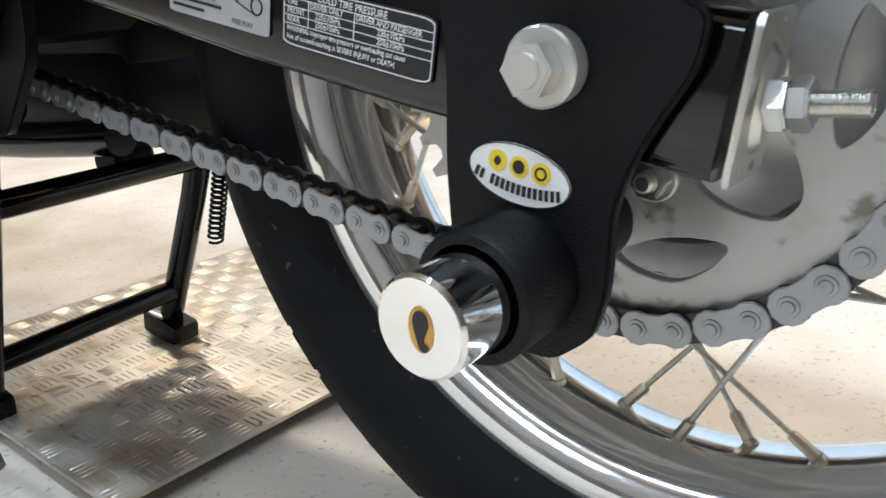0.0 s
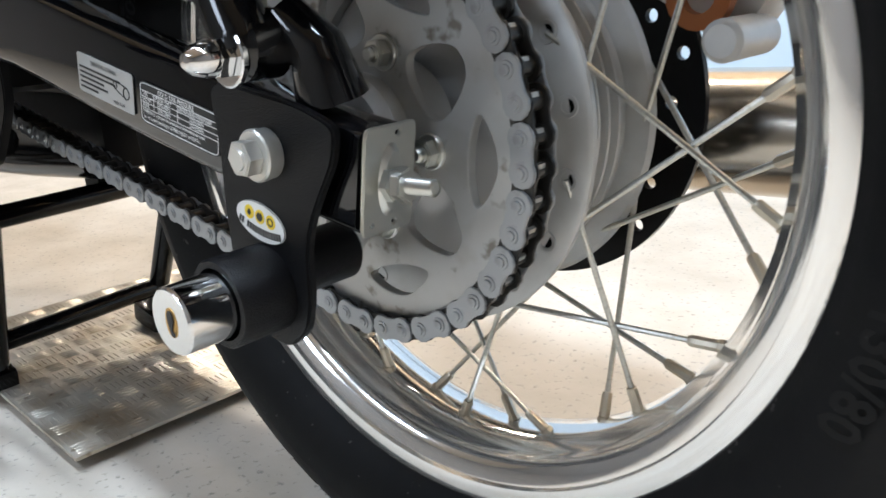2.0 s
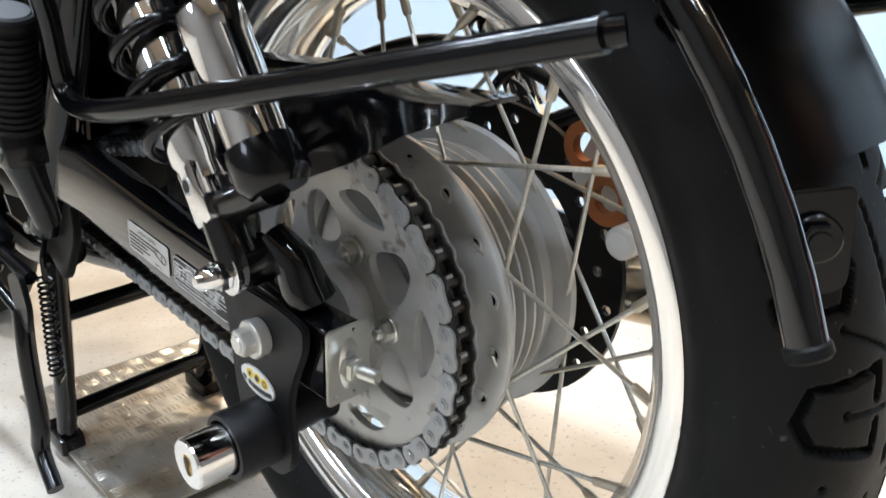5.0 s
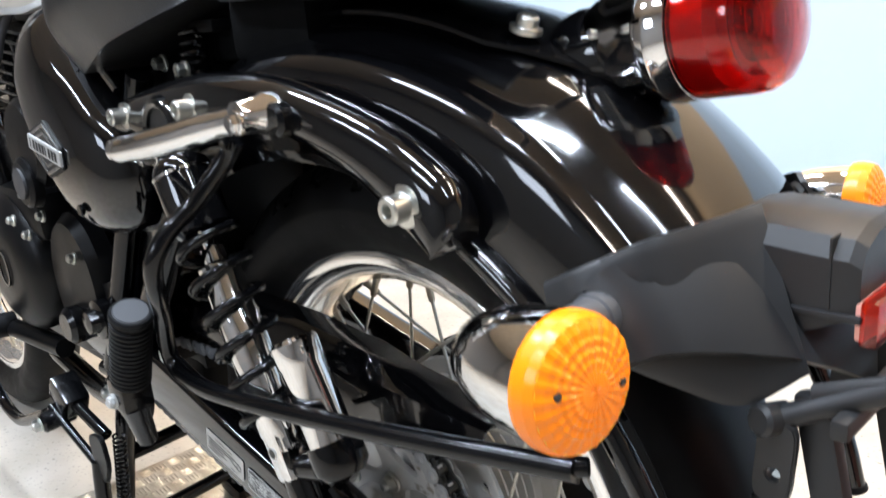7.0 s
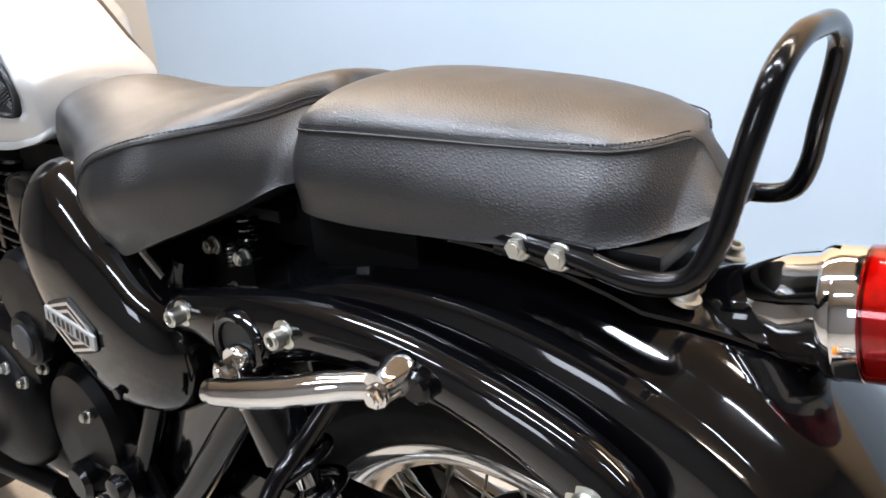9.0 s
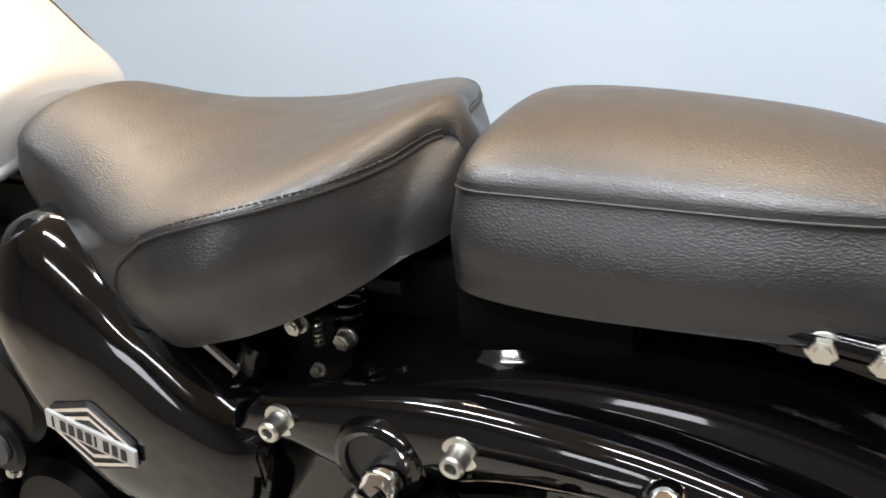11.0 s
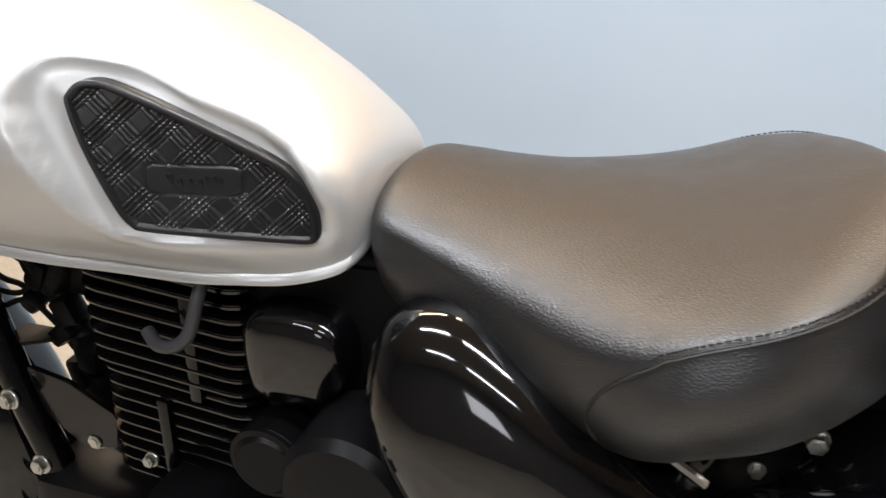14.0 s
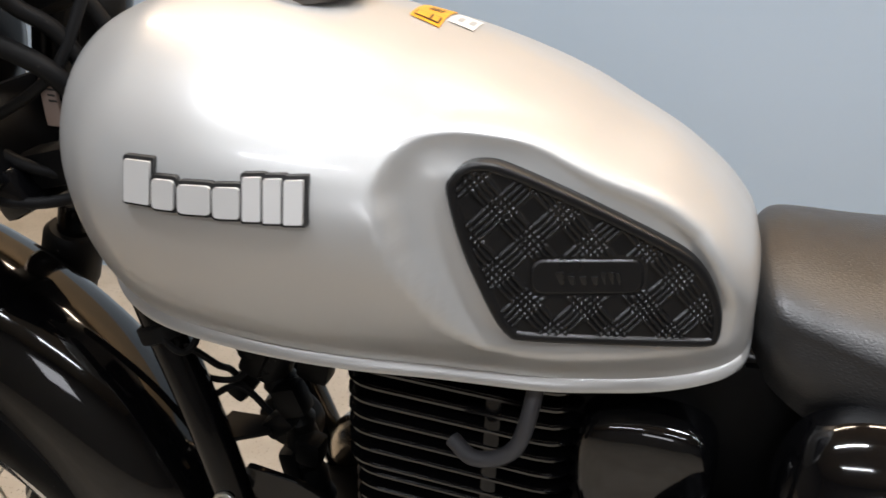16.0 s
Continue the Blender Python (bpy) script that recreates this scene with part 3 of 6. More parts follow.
# chain round the sprocket and forward to the gearbox
FX, FZ, FR = -0.575, 0.372, 0.036
CY = -0.076
big, small = Vector((AX, AZ)), Vector((FX, FZ))
dvec = small - big
dist = dvec.length
base_ang = math.atan2(dvec.y, dvec.x)
phi = math.acos((SR - FR) / dist)
path2 = []
a_lo, a_up = base_ang + phi, base_ang - phi   # tangent directions on both circles (lower run, upper run)
steps = 400
arc = (2 * math.pi - 2 * phi)
for i in range(steps + 1):
    a = a_up - arc * i / steps
    path2.append(big + SR * Vector((math.cos(a), math.sin(a))))
front_arc = 2 * phi
for i in range(81):
    a = a_lo - front_arc * i / 80
    path2.append(small + FR * Vector((math.cos(a), math.sin(a))))
path2.append(path2[0])
cum = [0.0]
for p, q in zip(path2, path2[1:]):
    cum.append(cum[-1] + (q - p).length)


def along(s):
    s = s % cum[-1]
    for i in range(len(cum) - 1):
        if cum[i + 1] >= s:
            f = (s - cum[i]) / max(1e-9, cum[i + 1] - cum[i])
            return path2[i].lerp(path2[i + 1], f)
    return path2[-1]


def figure8(r, waist, L):
    pts = []
    for cx, s in ((L / 2, 1), (-L / 2, -1)):
        for i in range(9):
            a = radians(-125 + 250 * i / 8)
            pts.append((cx + s * r * math.cos(a), s * r * math.sin(a)))
    return pts


def link_mesh(name, y_out, thick, r, outer_link):
    bm = bmesh.new()
    for z in (y_out, -y_out - thick):
        prism(figure8(r, 0, PITCH), [], thick, Matrix.Translation((0, 0, z)), 0.0004, bm)
    if outer_link:
        for cx in (-PITCH / 2, PITCH / 2):
            lathe([(0, -0.0112), (0.0024, -0.0112), (0.0027, -0.0105), (0.0027, 0.0105), (0.0024, 0.0112), (0, 0.0112)], Matrix.Translation((cx, 0, 0)), 12, bm)
            lathe([(0.0030, 0), (0.0043, 0), (0.0040, 0.0007), (0.0030, 0.0007)], Matrix.Translation((cx, 0, y_out + thick)), 14, bm)
    else:
        for cx in (-PITCH / 2, PITCH / 2):
            lathe([(0, -0.0062), (0.0051, -0.0062), (0.0051, 0.0062), (0, 0.0062)], Matrix.Translation((cx, 0, 0)), 12, bm)
    return bm_to_mesh(name, bm, LINK if outer_link else DARKLINK, 40)


m_out, m_in = link_mesh("outer_link", 0.0078, 0.0019, 0.0078, True), link_mesh("inner_link", 0.0056, 0.0019, 0.0080, False)
chain = part("drive_chain", tube([(p.x, CY, p.y) for p in path2[::4]], 0.0024, 6), DARKLINK, bike, "grey roller drive chain, greasy between the plates")
NL = int(cum[-1] / PITCH) // 2 * 2
for i in range(NL):
    a, b = along(i * cum[-1] / NL), along((i + 1) * cum[-1] / NL)
    d = b - a
    mid = (a + b) / 2
    m = Matrix.Translation((mid.x, CY, mid.y)) @ SIDE @ Matrix.Rotation(math.atan2(d.y, d.x), 4, "Z")
    piece("chain_link", m_out if i % 2 else m_in, m, chain)

# swingarm
SW = radians(-11.5)
for s in (-1, 1):
    y = 0.125 * s
    pts = [(-0.50, 0.43, 0.030), (-0.30, 0.402, 0.030), (-0.15, 0.366, 0.029), (-0.06, 0.346, 0.028), (0.0, 0.334, 0.0262), (0.058, 0.3245, 0.0255)]
    rings = []
    for x, z, h in pts:
        w = 0.0145
        ring = []
        for cy, cz in ((-1, -1), (1, -1), (1, 1), (-1, 1)):
            for k in range(4):
                a = math.atan2(cz, cy) - math.pi / 4 + (math.pi / 2) * k / 3
                ring.append((x + 0.2 * (cz * (h - 0.006) + 0.006 * math.sin(a)), y + cy * (w - 0.006) + 0.006 * math.cos(a), z + cz * (h - 0.006) + 0.006 * math.sin(a)))
        rings.append(ring)
    bm = bmesh.new()
    loft(bm, rings)
    bmesh.ops.recalc_face_normals(bm, faces=bm.faces)
    arm = part("swingarm", bm, GLOSS, bike, "gloss black box-section swingarm with warning labels")
    # chain adjuster end plate with its bolt
    px = 0.062
    M = Matrix.Translation((px - 0.0005, y + 0.001, 0.3245)) @ Matrix.Rotation(radians(10), 4, "Y")
    bm = prism(rounded([(-0.0165, -0.0265), (0.0165, -0.0265), (0.0165, 0.0265), (-0.0165, 0.0265)], 3, 0.1), [ellipse(0.004, 0.022, 0.0013, 0.0013, 10), ellipse(0.004, -0.022, 0.0013, 0.0013, 10)], 0.0022, M @ Matrix.Rotation(math.pi / 2, 4, "Z") @ SIDE, 0.0006)
    lathe([(0.0, 0), (0.011, 0), (0.008, 0.004), (0.0, 0.005)], M @ Matrix.Translation((0.001, 0, 0)) @ Matrix.Diagonal((1, 0.75, 1.8, 1)) @ Matrix.Rotation(math.pi / 2, 4, "Y"), 20, bm)
    part("adjuster_plate", bm, ZINC, arm, "bright zinc-plated chain adjuster plate", 30)
    A = Vector((px, y - 0.001, 0.3225))
    B = A + Vector((0.032, 0, 0.0012))
    part("adjuster_bolt", rod(A, B, 0.0037, 14), ZINC, arm, "threaded chain adjuster bolt")
    bm = bmesh.new()
    for k in range(16):
        c = A.lerp(B, 0.5 + 0.5 * k / 16)
        m = axis(c, B)
        lathe([(0.0037, 0), (0.0042, 0.0006), (0.0037, 0.0012)], m, 12, bm, closed=True)
    part("thread", bm, ZINC, arm)
    bm = prism(hexagon(0.0086), [], 0.0062, axis(A.lerp(B, 0.12), B), 0.0008)
    prism(hexagon(0.0086), [], 0.0062, axis(A.lerp(B, 0.325), B) @ Matrix.Rotation(0.35, 4, "Z"), 0.0008, bm)
    part("lock_nut", bm, ZINC, arm)
cross = part("swingarm_pivot", rod((-0.5, -0.16, 0.43), (-0.5, 0.16, 0.43), 0.024, 20), FRAME, bike)
part("axle", rod((AX, -0.15, AZ), (AX, 0.15, AZ), 0.009, 16), ZINC, bike)
part("axle_washer", rod((0.0055, -0.147, 0.3365), (0.0055, -0.1545, 0.3365), 0.0125, 28), BOLT, bike)
hex_bolt(bike, (0.0055, -0.1545, 0.3365), (0, -1, 0), 0.0092, 0.009, 1.42, BOLT, "axle_bolt", 0.003, "large flanged axle bolt, dull silver")
bm = tube(spline([(-0.50, -0.02, 0.43), (-0.42, -0.085, 0.418), (-0.36, -0.122, 0.409)], 4), 0.022, 14)
part("swingarm_gusset", bm, GLOSS, bike)

# chain guard: a tapered black blade above the chain
bm = bmesh.new()
rings = []
for x, z, h in ((-0.46, 0.485, 0.016), (-0.30, 0.482, 0.024), (-0.10, 0.474, 0.033), (0.0, 0.464, 0.036), (0.05, 0.466, 0.024), (0.10, 0.473, 0.012), (0.152, 0.477, 0.003)):
    rings.append([(x, -0.096, z - h), (x, -0.092, z + h * 0.6), (x, -0.080, z + h), (x, -0.056, z + h), (x, -0.054, z + h - 0.003), (x, -0.079, z + h - 0.003), (x, -0.089, z + h * 0.5), (x, -0.093, z - h)])
loft(bm, rings)
bmesh.ops.recalc_face_normals(bm, faces=bm.faces)
part("chain_guard", bm, GLOSS, bike, "gloss black sheet chain guard")


# labels on the swingarm
def on_arm(x, z, y=-0.1402):
    """Local x along the swingarm, y up across it."""
    return Matrix.Translation((x, y, z)) @ Matrix.Rotation(-SW * 1.05, 4, "Y") @ SIDE


def lettering(parent, m, rows, mat, name="lettering"):
    """rows: (text, x, y, size, squeeze)."""
    bm = bmesh.new()
    for body, x, y, size, squeeze in rows:
        me = text_mesh(body, size, "LEFT", size * 0.012)
        n0 = len(bm.verts)
        bm.from_mesh(me)
        bm.verts.ensure_lookup_table()
        for v in bm.verts[n0:]:
            v.co = m @ Vector((x + v.co.x * squeeze, y + v.co.y, 0.0006))
    return tagged(part(name, bm, mat, parent), kind="stuff")


def bars(parent, m, rows, mat, z=0.0006, name="printing"):
    bm = bmesh.new()
    for x, y, w, h in rows:
        box(w, h, 0.0002, m @ Matrix.Translation((x + w / 2, y, z)), 0, bm)
    return tagged(part(name, bm, mat, parent), kind="stuff")


M1 = on_arm(-0.167, 0.3655)
lab = part("chain_label", prism(rounded([(-0.034, -0.0125), (0.034, -0.0125), (0.034, 0.0125), (-0.034, 0.0125)], 3, 0.06), [], 0.0004, M1), GREYLAB, bike, "silver chain adjustment label")
lettering(lab, M1, [("DRIVING CHAIN", -0.016, 0.0072, 0.0042, 1.0), ("FREE PLAY", 0.010, -0.0105, 0.0030, 1.0)], INK)
bars(lab, M1, [(-0.031, 0.0040, 0.050, 0.0013), (-0.031, 0.0008, 0.044, 0.0013), (-0.031, -0.0024, 0.030, 0.0013), (-0.031, -0.0056, 0.034, 0.0013), (-0.031, -0.0088, 0.022, 0.0013)], INK)
bm = bmesh.new()
for c, r in (((0.026, -0.001), 0.0038), ((0.013, 0.0015), 0.0024)):
    prism(ellipse(*c, r, r, 20), [ellipse(*c, r * 0.8, r * 0.8, 20)], 0.0003, M1 @ Matrix.Translation((0, 0, 0.0004)), 0, bm)
for a, b in (((0.013, 0.0039), (0.026, 0.0028)), ((0.013, -0.0009), (0.026, -0.0048))):
    tube([M1 @ Vector((*a, 0.0006)), M1 @ Vector((*b, 0.0006))], 0.0003, 5, bm)
part("chain_sketch", bm, INK, lab)
M2 = on_arm(-0.087, 0.3478)
lab = part("pressure_label", prism(rounded([(-0.040, -0.0125), (0.040, -0.0125), (0.040, 0.0125), (-0.040, 0.0125)], 4, 0.10), [], 0.0004, M2), INK, bike, "black tyre pressure label with white print")
fr = rounded([(-0.0392, -0.0118), (0.0392, -0.0118), (0.0392, 0.0118), (-0.0392, 0.0118)], 4, 0.10)
fi = rounded([(-0.0388, -0.0114), (0.0388, -0.0114), (0.0388, 0.0114), (-0.0388, 0.0114)], 4, 0.10)
part("label_border", prism(fr, [fi], 0.0003, M2 @ Matrix.Translation((0, 0, 0.0003))), WHITE, lab)
lettering(lab, M2, [("COLD TIRE PRESSURE", -0.020, 0.0078, 0.0040, 0.95), ("TIRE", -0.037, 0.0046, 0.0034, 0.9), ("DRIVER ONLY", -0.024, 0.0044, 0.0034, 0.85), ("DRIVER AND PASSENGER", 0.001, 0.0044, 0.0034, 0.85),
                    ("FRONT", -0.037, 0.0010, 0.0034, 0.9), ("220\u00b110kPa", -0.021, 0.0010, 0.0034, 0.9), ("220\u00b110kPa", 0.012, 0.0010, 0.0034, 0.9),
                    ("REAR", -0.037, -0.0024, 0.0034, 0.9), ("250\u00b110kPa", -0.021, -0.0024, 0.0034, 0.9), ("250\u00b110kPa", 0.012, -0.0024, 0.0034, 0.9),
                    ("WARNING: Improper tire pressure or overloading can cause", -0.037, -0.0060, 0.0031, 0.82), ("loss of control,resulting in SEVERE INJURY or DEATH.", -0.037, -0.0094, 0.0031, 0.85)], WHITE)
bars(lab, M2, [(-0.0388, 0.0070, 0.0776, 0.0003), (-0.0388, 0.0036, 0.0776, 0.0003), (-0.0388, 0.0002, 0.0776, 0.0003), (-0.0388, -0.0032, 0.0776, 0.0003), (-0.025, 0.0019, 0.0003, 0.0102), (0.0, 0.0019, 0.0003, 0.0102)], WHITE)

# ---- wheel lock clamped over the axle ----
lock = thing("wheel_lock", (0.0, -0.15, 0.24), "black crinkle-coated wheel lock with chrome key cylinder on the swingarm", "lock")
out = [(-0.040, 0.366), (-0.028, 0.370), (0.030, 0.361), (0.056, 0.352), (0.052, 0.335), (0.040, 0.318), (0.032, 0.305), (0.026, 0.290), (0.024, 0.262), (0.018, 0.244), (0.002, 0.232), (-0.014, 0.233), (-0.030, 0.243), (-0.040, 0.262), (-0.041, 0.30), (-0.038, 0.335)]
part("body", prism(rounded(out, 3, 0.3), [], 0.0055, side_plane(-0.1425), 0.0012), LOCKBLACK, lock, "crinkle black steel clamp plate")
LX, LZ = -0.0100, 0.2640
M = Matrix.Translation((LX, -0.205, LZ)) @ Matrix.Rotation(radians(-90), 4, "X")  # local z to +y
part("sleeve", lathe([(0.0192, 0.026), (0.0226, 0.026), (0.0236, 0.0275), (0.0236, 0.063), (0.0192, 0.063), (0.0192, 0.034)], M, 48, closed=True), LOCKBLACK, lock, "black steel tube around the key cylinder")
cyl = part("cylinder", lathe([(0, 0), (0.0164, 0), (0.0175, 0.0011), (0.0175, 0.06), (0, 0.06)], M, 64), CHROME, lock, "scuffed chrome lock cylinder")
face = lathe([(0, -0.0004), (0.0162, -0.0004), (0.0164, 0.0002), (0, 0.0002)], M, 64)
part("face", face, ALU, cyl, "satin silver lock face")
part("key_core", prism(rounded(ellipse(0.0, 0.0, 0.0048, 0.0078, 20), 1, 0.2), [], 0.0006, Matrix.Translation((LX + 0.001, -0.2052, LZ)) @ SIDE), BRASS, cyl, "brass keyhole core")
part("keyway", prism(rounded([(-0.0008, -0.0068), (0.0022, -0.0072), (0.0026, -0.005), (0.0004, -0.004), (0.0034, 0.002), (0.002, 0.006), (-0.001, 0.0065), (-0.003, 0.003)], 2, 0.3), [], 0.0004, Matrix.Translation((LX + 0.001, -0.2059, LZ)) @ SIDE), INK, cyl)
part("inner_jaw", rod((LX + 0.004, -0.138, LZ + 0.008), (LX + 0.004, -0.095, LZ + 0.008), 0.0165, 28), LOCKBLACK, lock)
sticker = part("sticker", prism(ellipse(0, 0, 0.0205, 0.0105, 40), [], 0.0005, on_arm(-0.009, 0.2995, -0.1482)), WHITE, lock, "white oval sticker with three yellow symbols and black print")
SM = on_arm(-0.009, 0.2995, -0.1482)
part("rim_line", prism(ellipse(0, 0, 0.0205, 0.0105, 40), [ellipse(0, 0, 0.0201, 0.0101, 40)], 0.0002, SM @ Matrix.Translation((0, 0, 0.0005))), INK, sticker)
for i in range(3):
    c = ((i - 1) * 0.0088, 0.0030)
    part("yellow_disc", prism(ellipse(*c, 0.0038, 0.0038, 20), [], 0.0003, SM @ Matrix.Translation((0, 0, 0.0005))), YELLOW, sticker)
    bm = prism(ellipse(*c, 0.0024, 0.0024, 16), [ellipse(*c, 0.0016, 0.0016, 16)] if i != 1 else [], 0.0002, SM @ Matrix.Translation((0, 0, 0.0008))) if i else prism(rounded([(c[0] - .0016, -.0005 + c[1]), (c[0], .0022 + c[1]), (c[0] + .0018, c[1]), (c[0] + .0004, c[1] - .0022)], 2, .3), [], 0.0002, SM @ Matrix.Translation((0, 0, 0.0008)))
    part("symbol", bm, INK, sticker)
bm = bmesh.new()
for i in range(16):
    if i == 2:
        continue
    t = -0.0165 + i * 0.0022
    y = -0.0050 + 0.0022 * (t / 0.0165) ** 2
    box(0.0015, 0.0038, 0.0002, SM @ Matrix.Translation((t, y, 0.0007)) @ Matrix.Rotation(0.25 * t / 0.0165, 4, "Z"), 0, bm)
part("print_bars", bm, INK, sticker)


# ---- rear fender ----
def fender_half(r_top):
    """Half section of the rear fender: (offset from the middle, radius)."""
    return [(0.0, r_top), (0.03, r_top - 0.001), (0.058, r_top - 0.006), (0.078, r_top - 0.015), (0.0905, r_top - 0.026), (0.096, r_top - 0.029), (0.1035, r_top - 0.031), (0.1085, r_top - 0.037),
            (0.1115, r_top - 0.050), (0.1135, r_top - 0.070), (0.1135, 0.5 * (r_top - 0.07) + 0.5 * 0.346), (0.1125, 0.346), (0.115, 0.340), (0.1185, 0.340), (0.119, 0.346)]


def ring_sweep(a0, a1, n, half_of, thick, cx=AX, cz=AZ, widen=1.0, slant=(0.0, 0.0)):
    """A curved sheet swept about an axle, from angle a0 to a1 in degrees."""
    rings = []
    for i in range(n + 1):
        a = radians(a0 + (a1 - a0) * i / n)
        lean = radians(slant[0] + (slant[1] - slant[0]) * i / n)
        half = half_of(a0 + (a1 - a0) * i / n)
        outer = [(-y, r) for y, r in reversed(half)] + [(y, r) for y, r in half[1:]]
        inner = []
        for k, (y, r) in enumerate(outer):
            inner.append((y * (1 - thick / 0.11), r - thick))
        prof = outer + list(reversed(inner))
        rings.append([(cx + r * math.cos(a + lean * abs(y) / 0.115), y * widen, cz + r * math.sin(a + lean * abs(y) / 0.115)) for y, r in prof])
    bm = bmesh.new()
    loft(bm, rings)
    bmesh.ops.recalc_face_normals(bm, faces=bm.faces)
    return bm


FTOP = [(8, 0.42), (30, 0.432), (45, 0.440), (60, 0.448), (80, 0.447), (110, 0.447), (170, 0.447)]
fender = part("rear_fender", ring_sweep(42, 162, 66, lambda d: fender_half(lerp_table(FTOP, d)), 0.003), GLOSS, bike, "deep gloss black rear fender with a pressed edge line", 30)
part("mud_flap", ring_sweep(21, 47, 16, lambda d: [(0.0, 0.3375), (0.03, 0.3365), (0.05, 0.332), (0.062, 0.325), (0.068, 0.316)], 0.002), SATIN, fender, "close satin black inner mudguard over the tyre", 30)
# rolled edge rail down the left and right lips
for s in (-1, 1):
    pts = [(AX + 0.343 * math.cos(radians(a)), s * 0.116, AZ + 0.343 * math.sin(radians(a))) for a in range(64, 8, -4)]
    part("edge_rail", tube(pts, 0.0078, 14), GLOSS, fender, "gloss black rolled fender edge")
    part("rail_cap", rod(pts[-1], (pts[-1][0] + 0.002, pts[-1][1], pts[-1][2] - 0.006), 0.0088, 16), RUBBER, fender)
# plate under the seat on top of the fender, with bolts
bm = bmesh.new()
rings = []
for i in range(13):
    a = radians(96 - 38 * i / 12)
    w = 0.066 if i < 9 else 0.066 - 0.012 * (i - 8)
    rings.append([(0.4525 * math.cos(a), y, AZ + 0.4525 * math.sin(a) - 6 * y * y * 0.25 + dz) for y, dz in [(w * k / 6, 0) for k in range(-6, 7)] + [(w * k / 6, -0.003) for k in range(6, -7, -1)]])
loft(bm, rings)
bmesh.ops.recalc_face_normals(bm, faces=bm.faces)
part("seat_base_plate", bm, FRAME, fender)
for y in (-0.042, 0.042):
    p = Vector((0.167, y, 0.757))
    socket_bolt(fender, p, (0.33, 0, 0.94), 0.0075, 0.010)

# ---- subframe arms over the fender ----
TOP = [(-0.265, 0.690), (-0.255, 0.712), (-0.228, 0.720), (-0.19, 0.728), (-0.13, 0.737), (-0.075, 0.740), (0.0, 0.737), (0.06, 0.726), (0.11, 0.712), (0.15, 0.695), (0.18, 0.674), (0.188, 0.650), (0.176, 0.632)]
LOW = [(-0.263, 0.685), (-0.248, 0.676), (-0.222, 0.676), (-0.19, 0.664), (-0.13, 0.672), (-0.075, 0.690), (0.0, 0.697), (0.05, 0.685), (0.09, 0.671), (0.12, 0.655), (0.145, 0.639), (0.16, 0.630), (0.170, 0.629)]
for s in (-1, 1):
    rings = []
    tp, lp = spline([(a, 0, b) for a, b in TOP], 4), spline([(a, 0, b) for a, b in LOW], 4)
    for t, l in zip(tp, lp):
        ring = []
        for k in range(11):
            a = math.pi * k / 10
            q = t.lerp(l, 0.5 - 0.5 * math.cos(a))
            ring.append((q.x, s * (0.128 + 0.022 * math.sin(a) ** 0.7), q.z))
        ring += [(l.x, s * 0.120, l.z + 0.003), (t.x, s * 0.120, t.z - 0.003)]
        rings.append(ring)
    bm = bmesh.new()
    loft(bm, rings)
    bmesh.ops.recalc_face_normals(bm, faces=bm.faces)
    arm = part("subframe_arm", bm, GLOSS, bike, "curved gloss black subframe arm beside the fender")
    if s < 0:
        part("shock_opening", lathe([(0.0215, 0.0), (0.0225, 0.004), (0.0260, 0.0055), (0.0300, 0.004), (0.0325, -0.001), (0.0325, -0.006), (0.0215, -0.006)], Matrix.Translation((-0.157, -0.1490, 0.690)) @ SIDE, 44, closed=True), GLOSS, arm, "raised rim round the shock mount")
        # flat black disc painting the shadow inside the mount opening
        part("mount_shade_disc", lathe([(0.0, 0.0), (0.0215, 0.0), (0.0215, -0.002), (0.0, -0.002)], Matrix.Translation((-0.157, -0.1500, 0.690)) @ SIDE, 32), INK, arm)
        part("shock_eye", lathe([(0.0, 0.0), (0.0125, 0.0), (0.0125, 0.012), (0.0110, 0.014), (0.0, 0.014)], Matrix.Translation((-0.150, -0.1505, 0.684)) @ SIDE, 28), CHROME, arm, "chrome shock eye")
        hex_bolt(arm, (-0.153, -0.162, 0.675), (-0.2, -1, 0), 0.0105, 0.012, 1.25, CHROME, "shock_top_bolt")
    for x, z in ((-0.230, 0.702), (-0.100, 0.713), (0.153, 0.661)):
        p = Vector((x, s * 0.1475, z))
        socket_bolt(arm, p, (0, s, 0), 0.0078 if x < 0.1 else 0.0092, 0.016)

# ---- passenger peg, chrome, folded ----
peg = part("passenger_peg", tube(spline([(0.018, -0.166, 0.712), (-0.015, -0.176, 0.707), (-0.06, -0.192, 0.697), (-0.105, -0.203, 0.689), (-0.128, -0.207, 0.687)], 5), [0.0105] * 6 + [0.0115] * 8 + [0.0105] * 4 + [0.009] * 2 + [0.005], 16), CHROME, bike, "folded chrome passenger footpeg")
part("peg_boss", lathe([(0.0, 0.0), (0.015, 0.0), (0.015, 0.012), (0.012, 0.018), (0.0115, 0.032), (0.0, 0.033)], axis((0.018, -0.145, 0.714), (0.018, -0.182, 0.714)), 26), CHROME, peg)
hex_bolt(peg, (0.020, -0.178, 0.711), (0, -1, 0), 0.007, 0.005, 1.25, CHROME)
part("peg_bracket", rod((0.034, -0.14, 0.710), (0.034, -0.160, 0.710), 0.0125, 20), FRAME, peg)

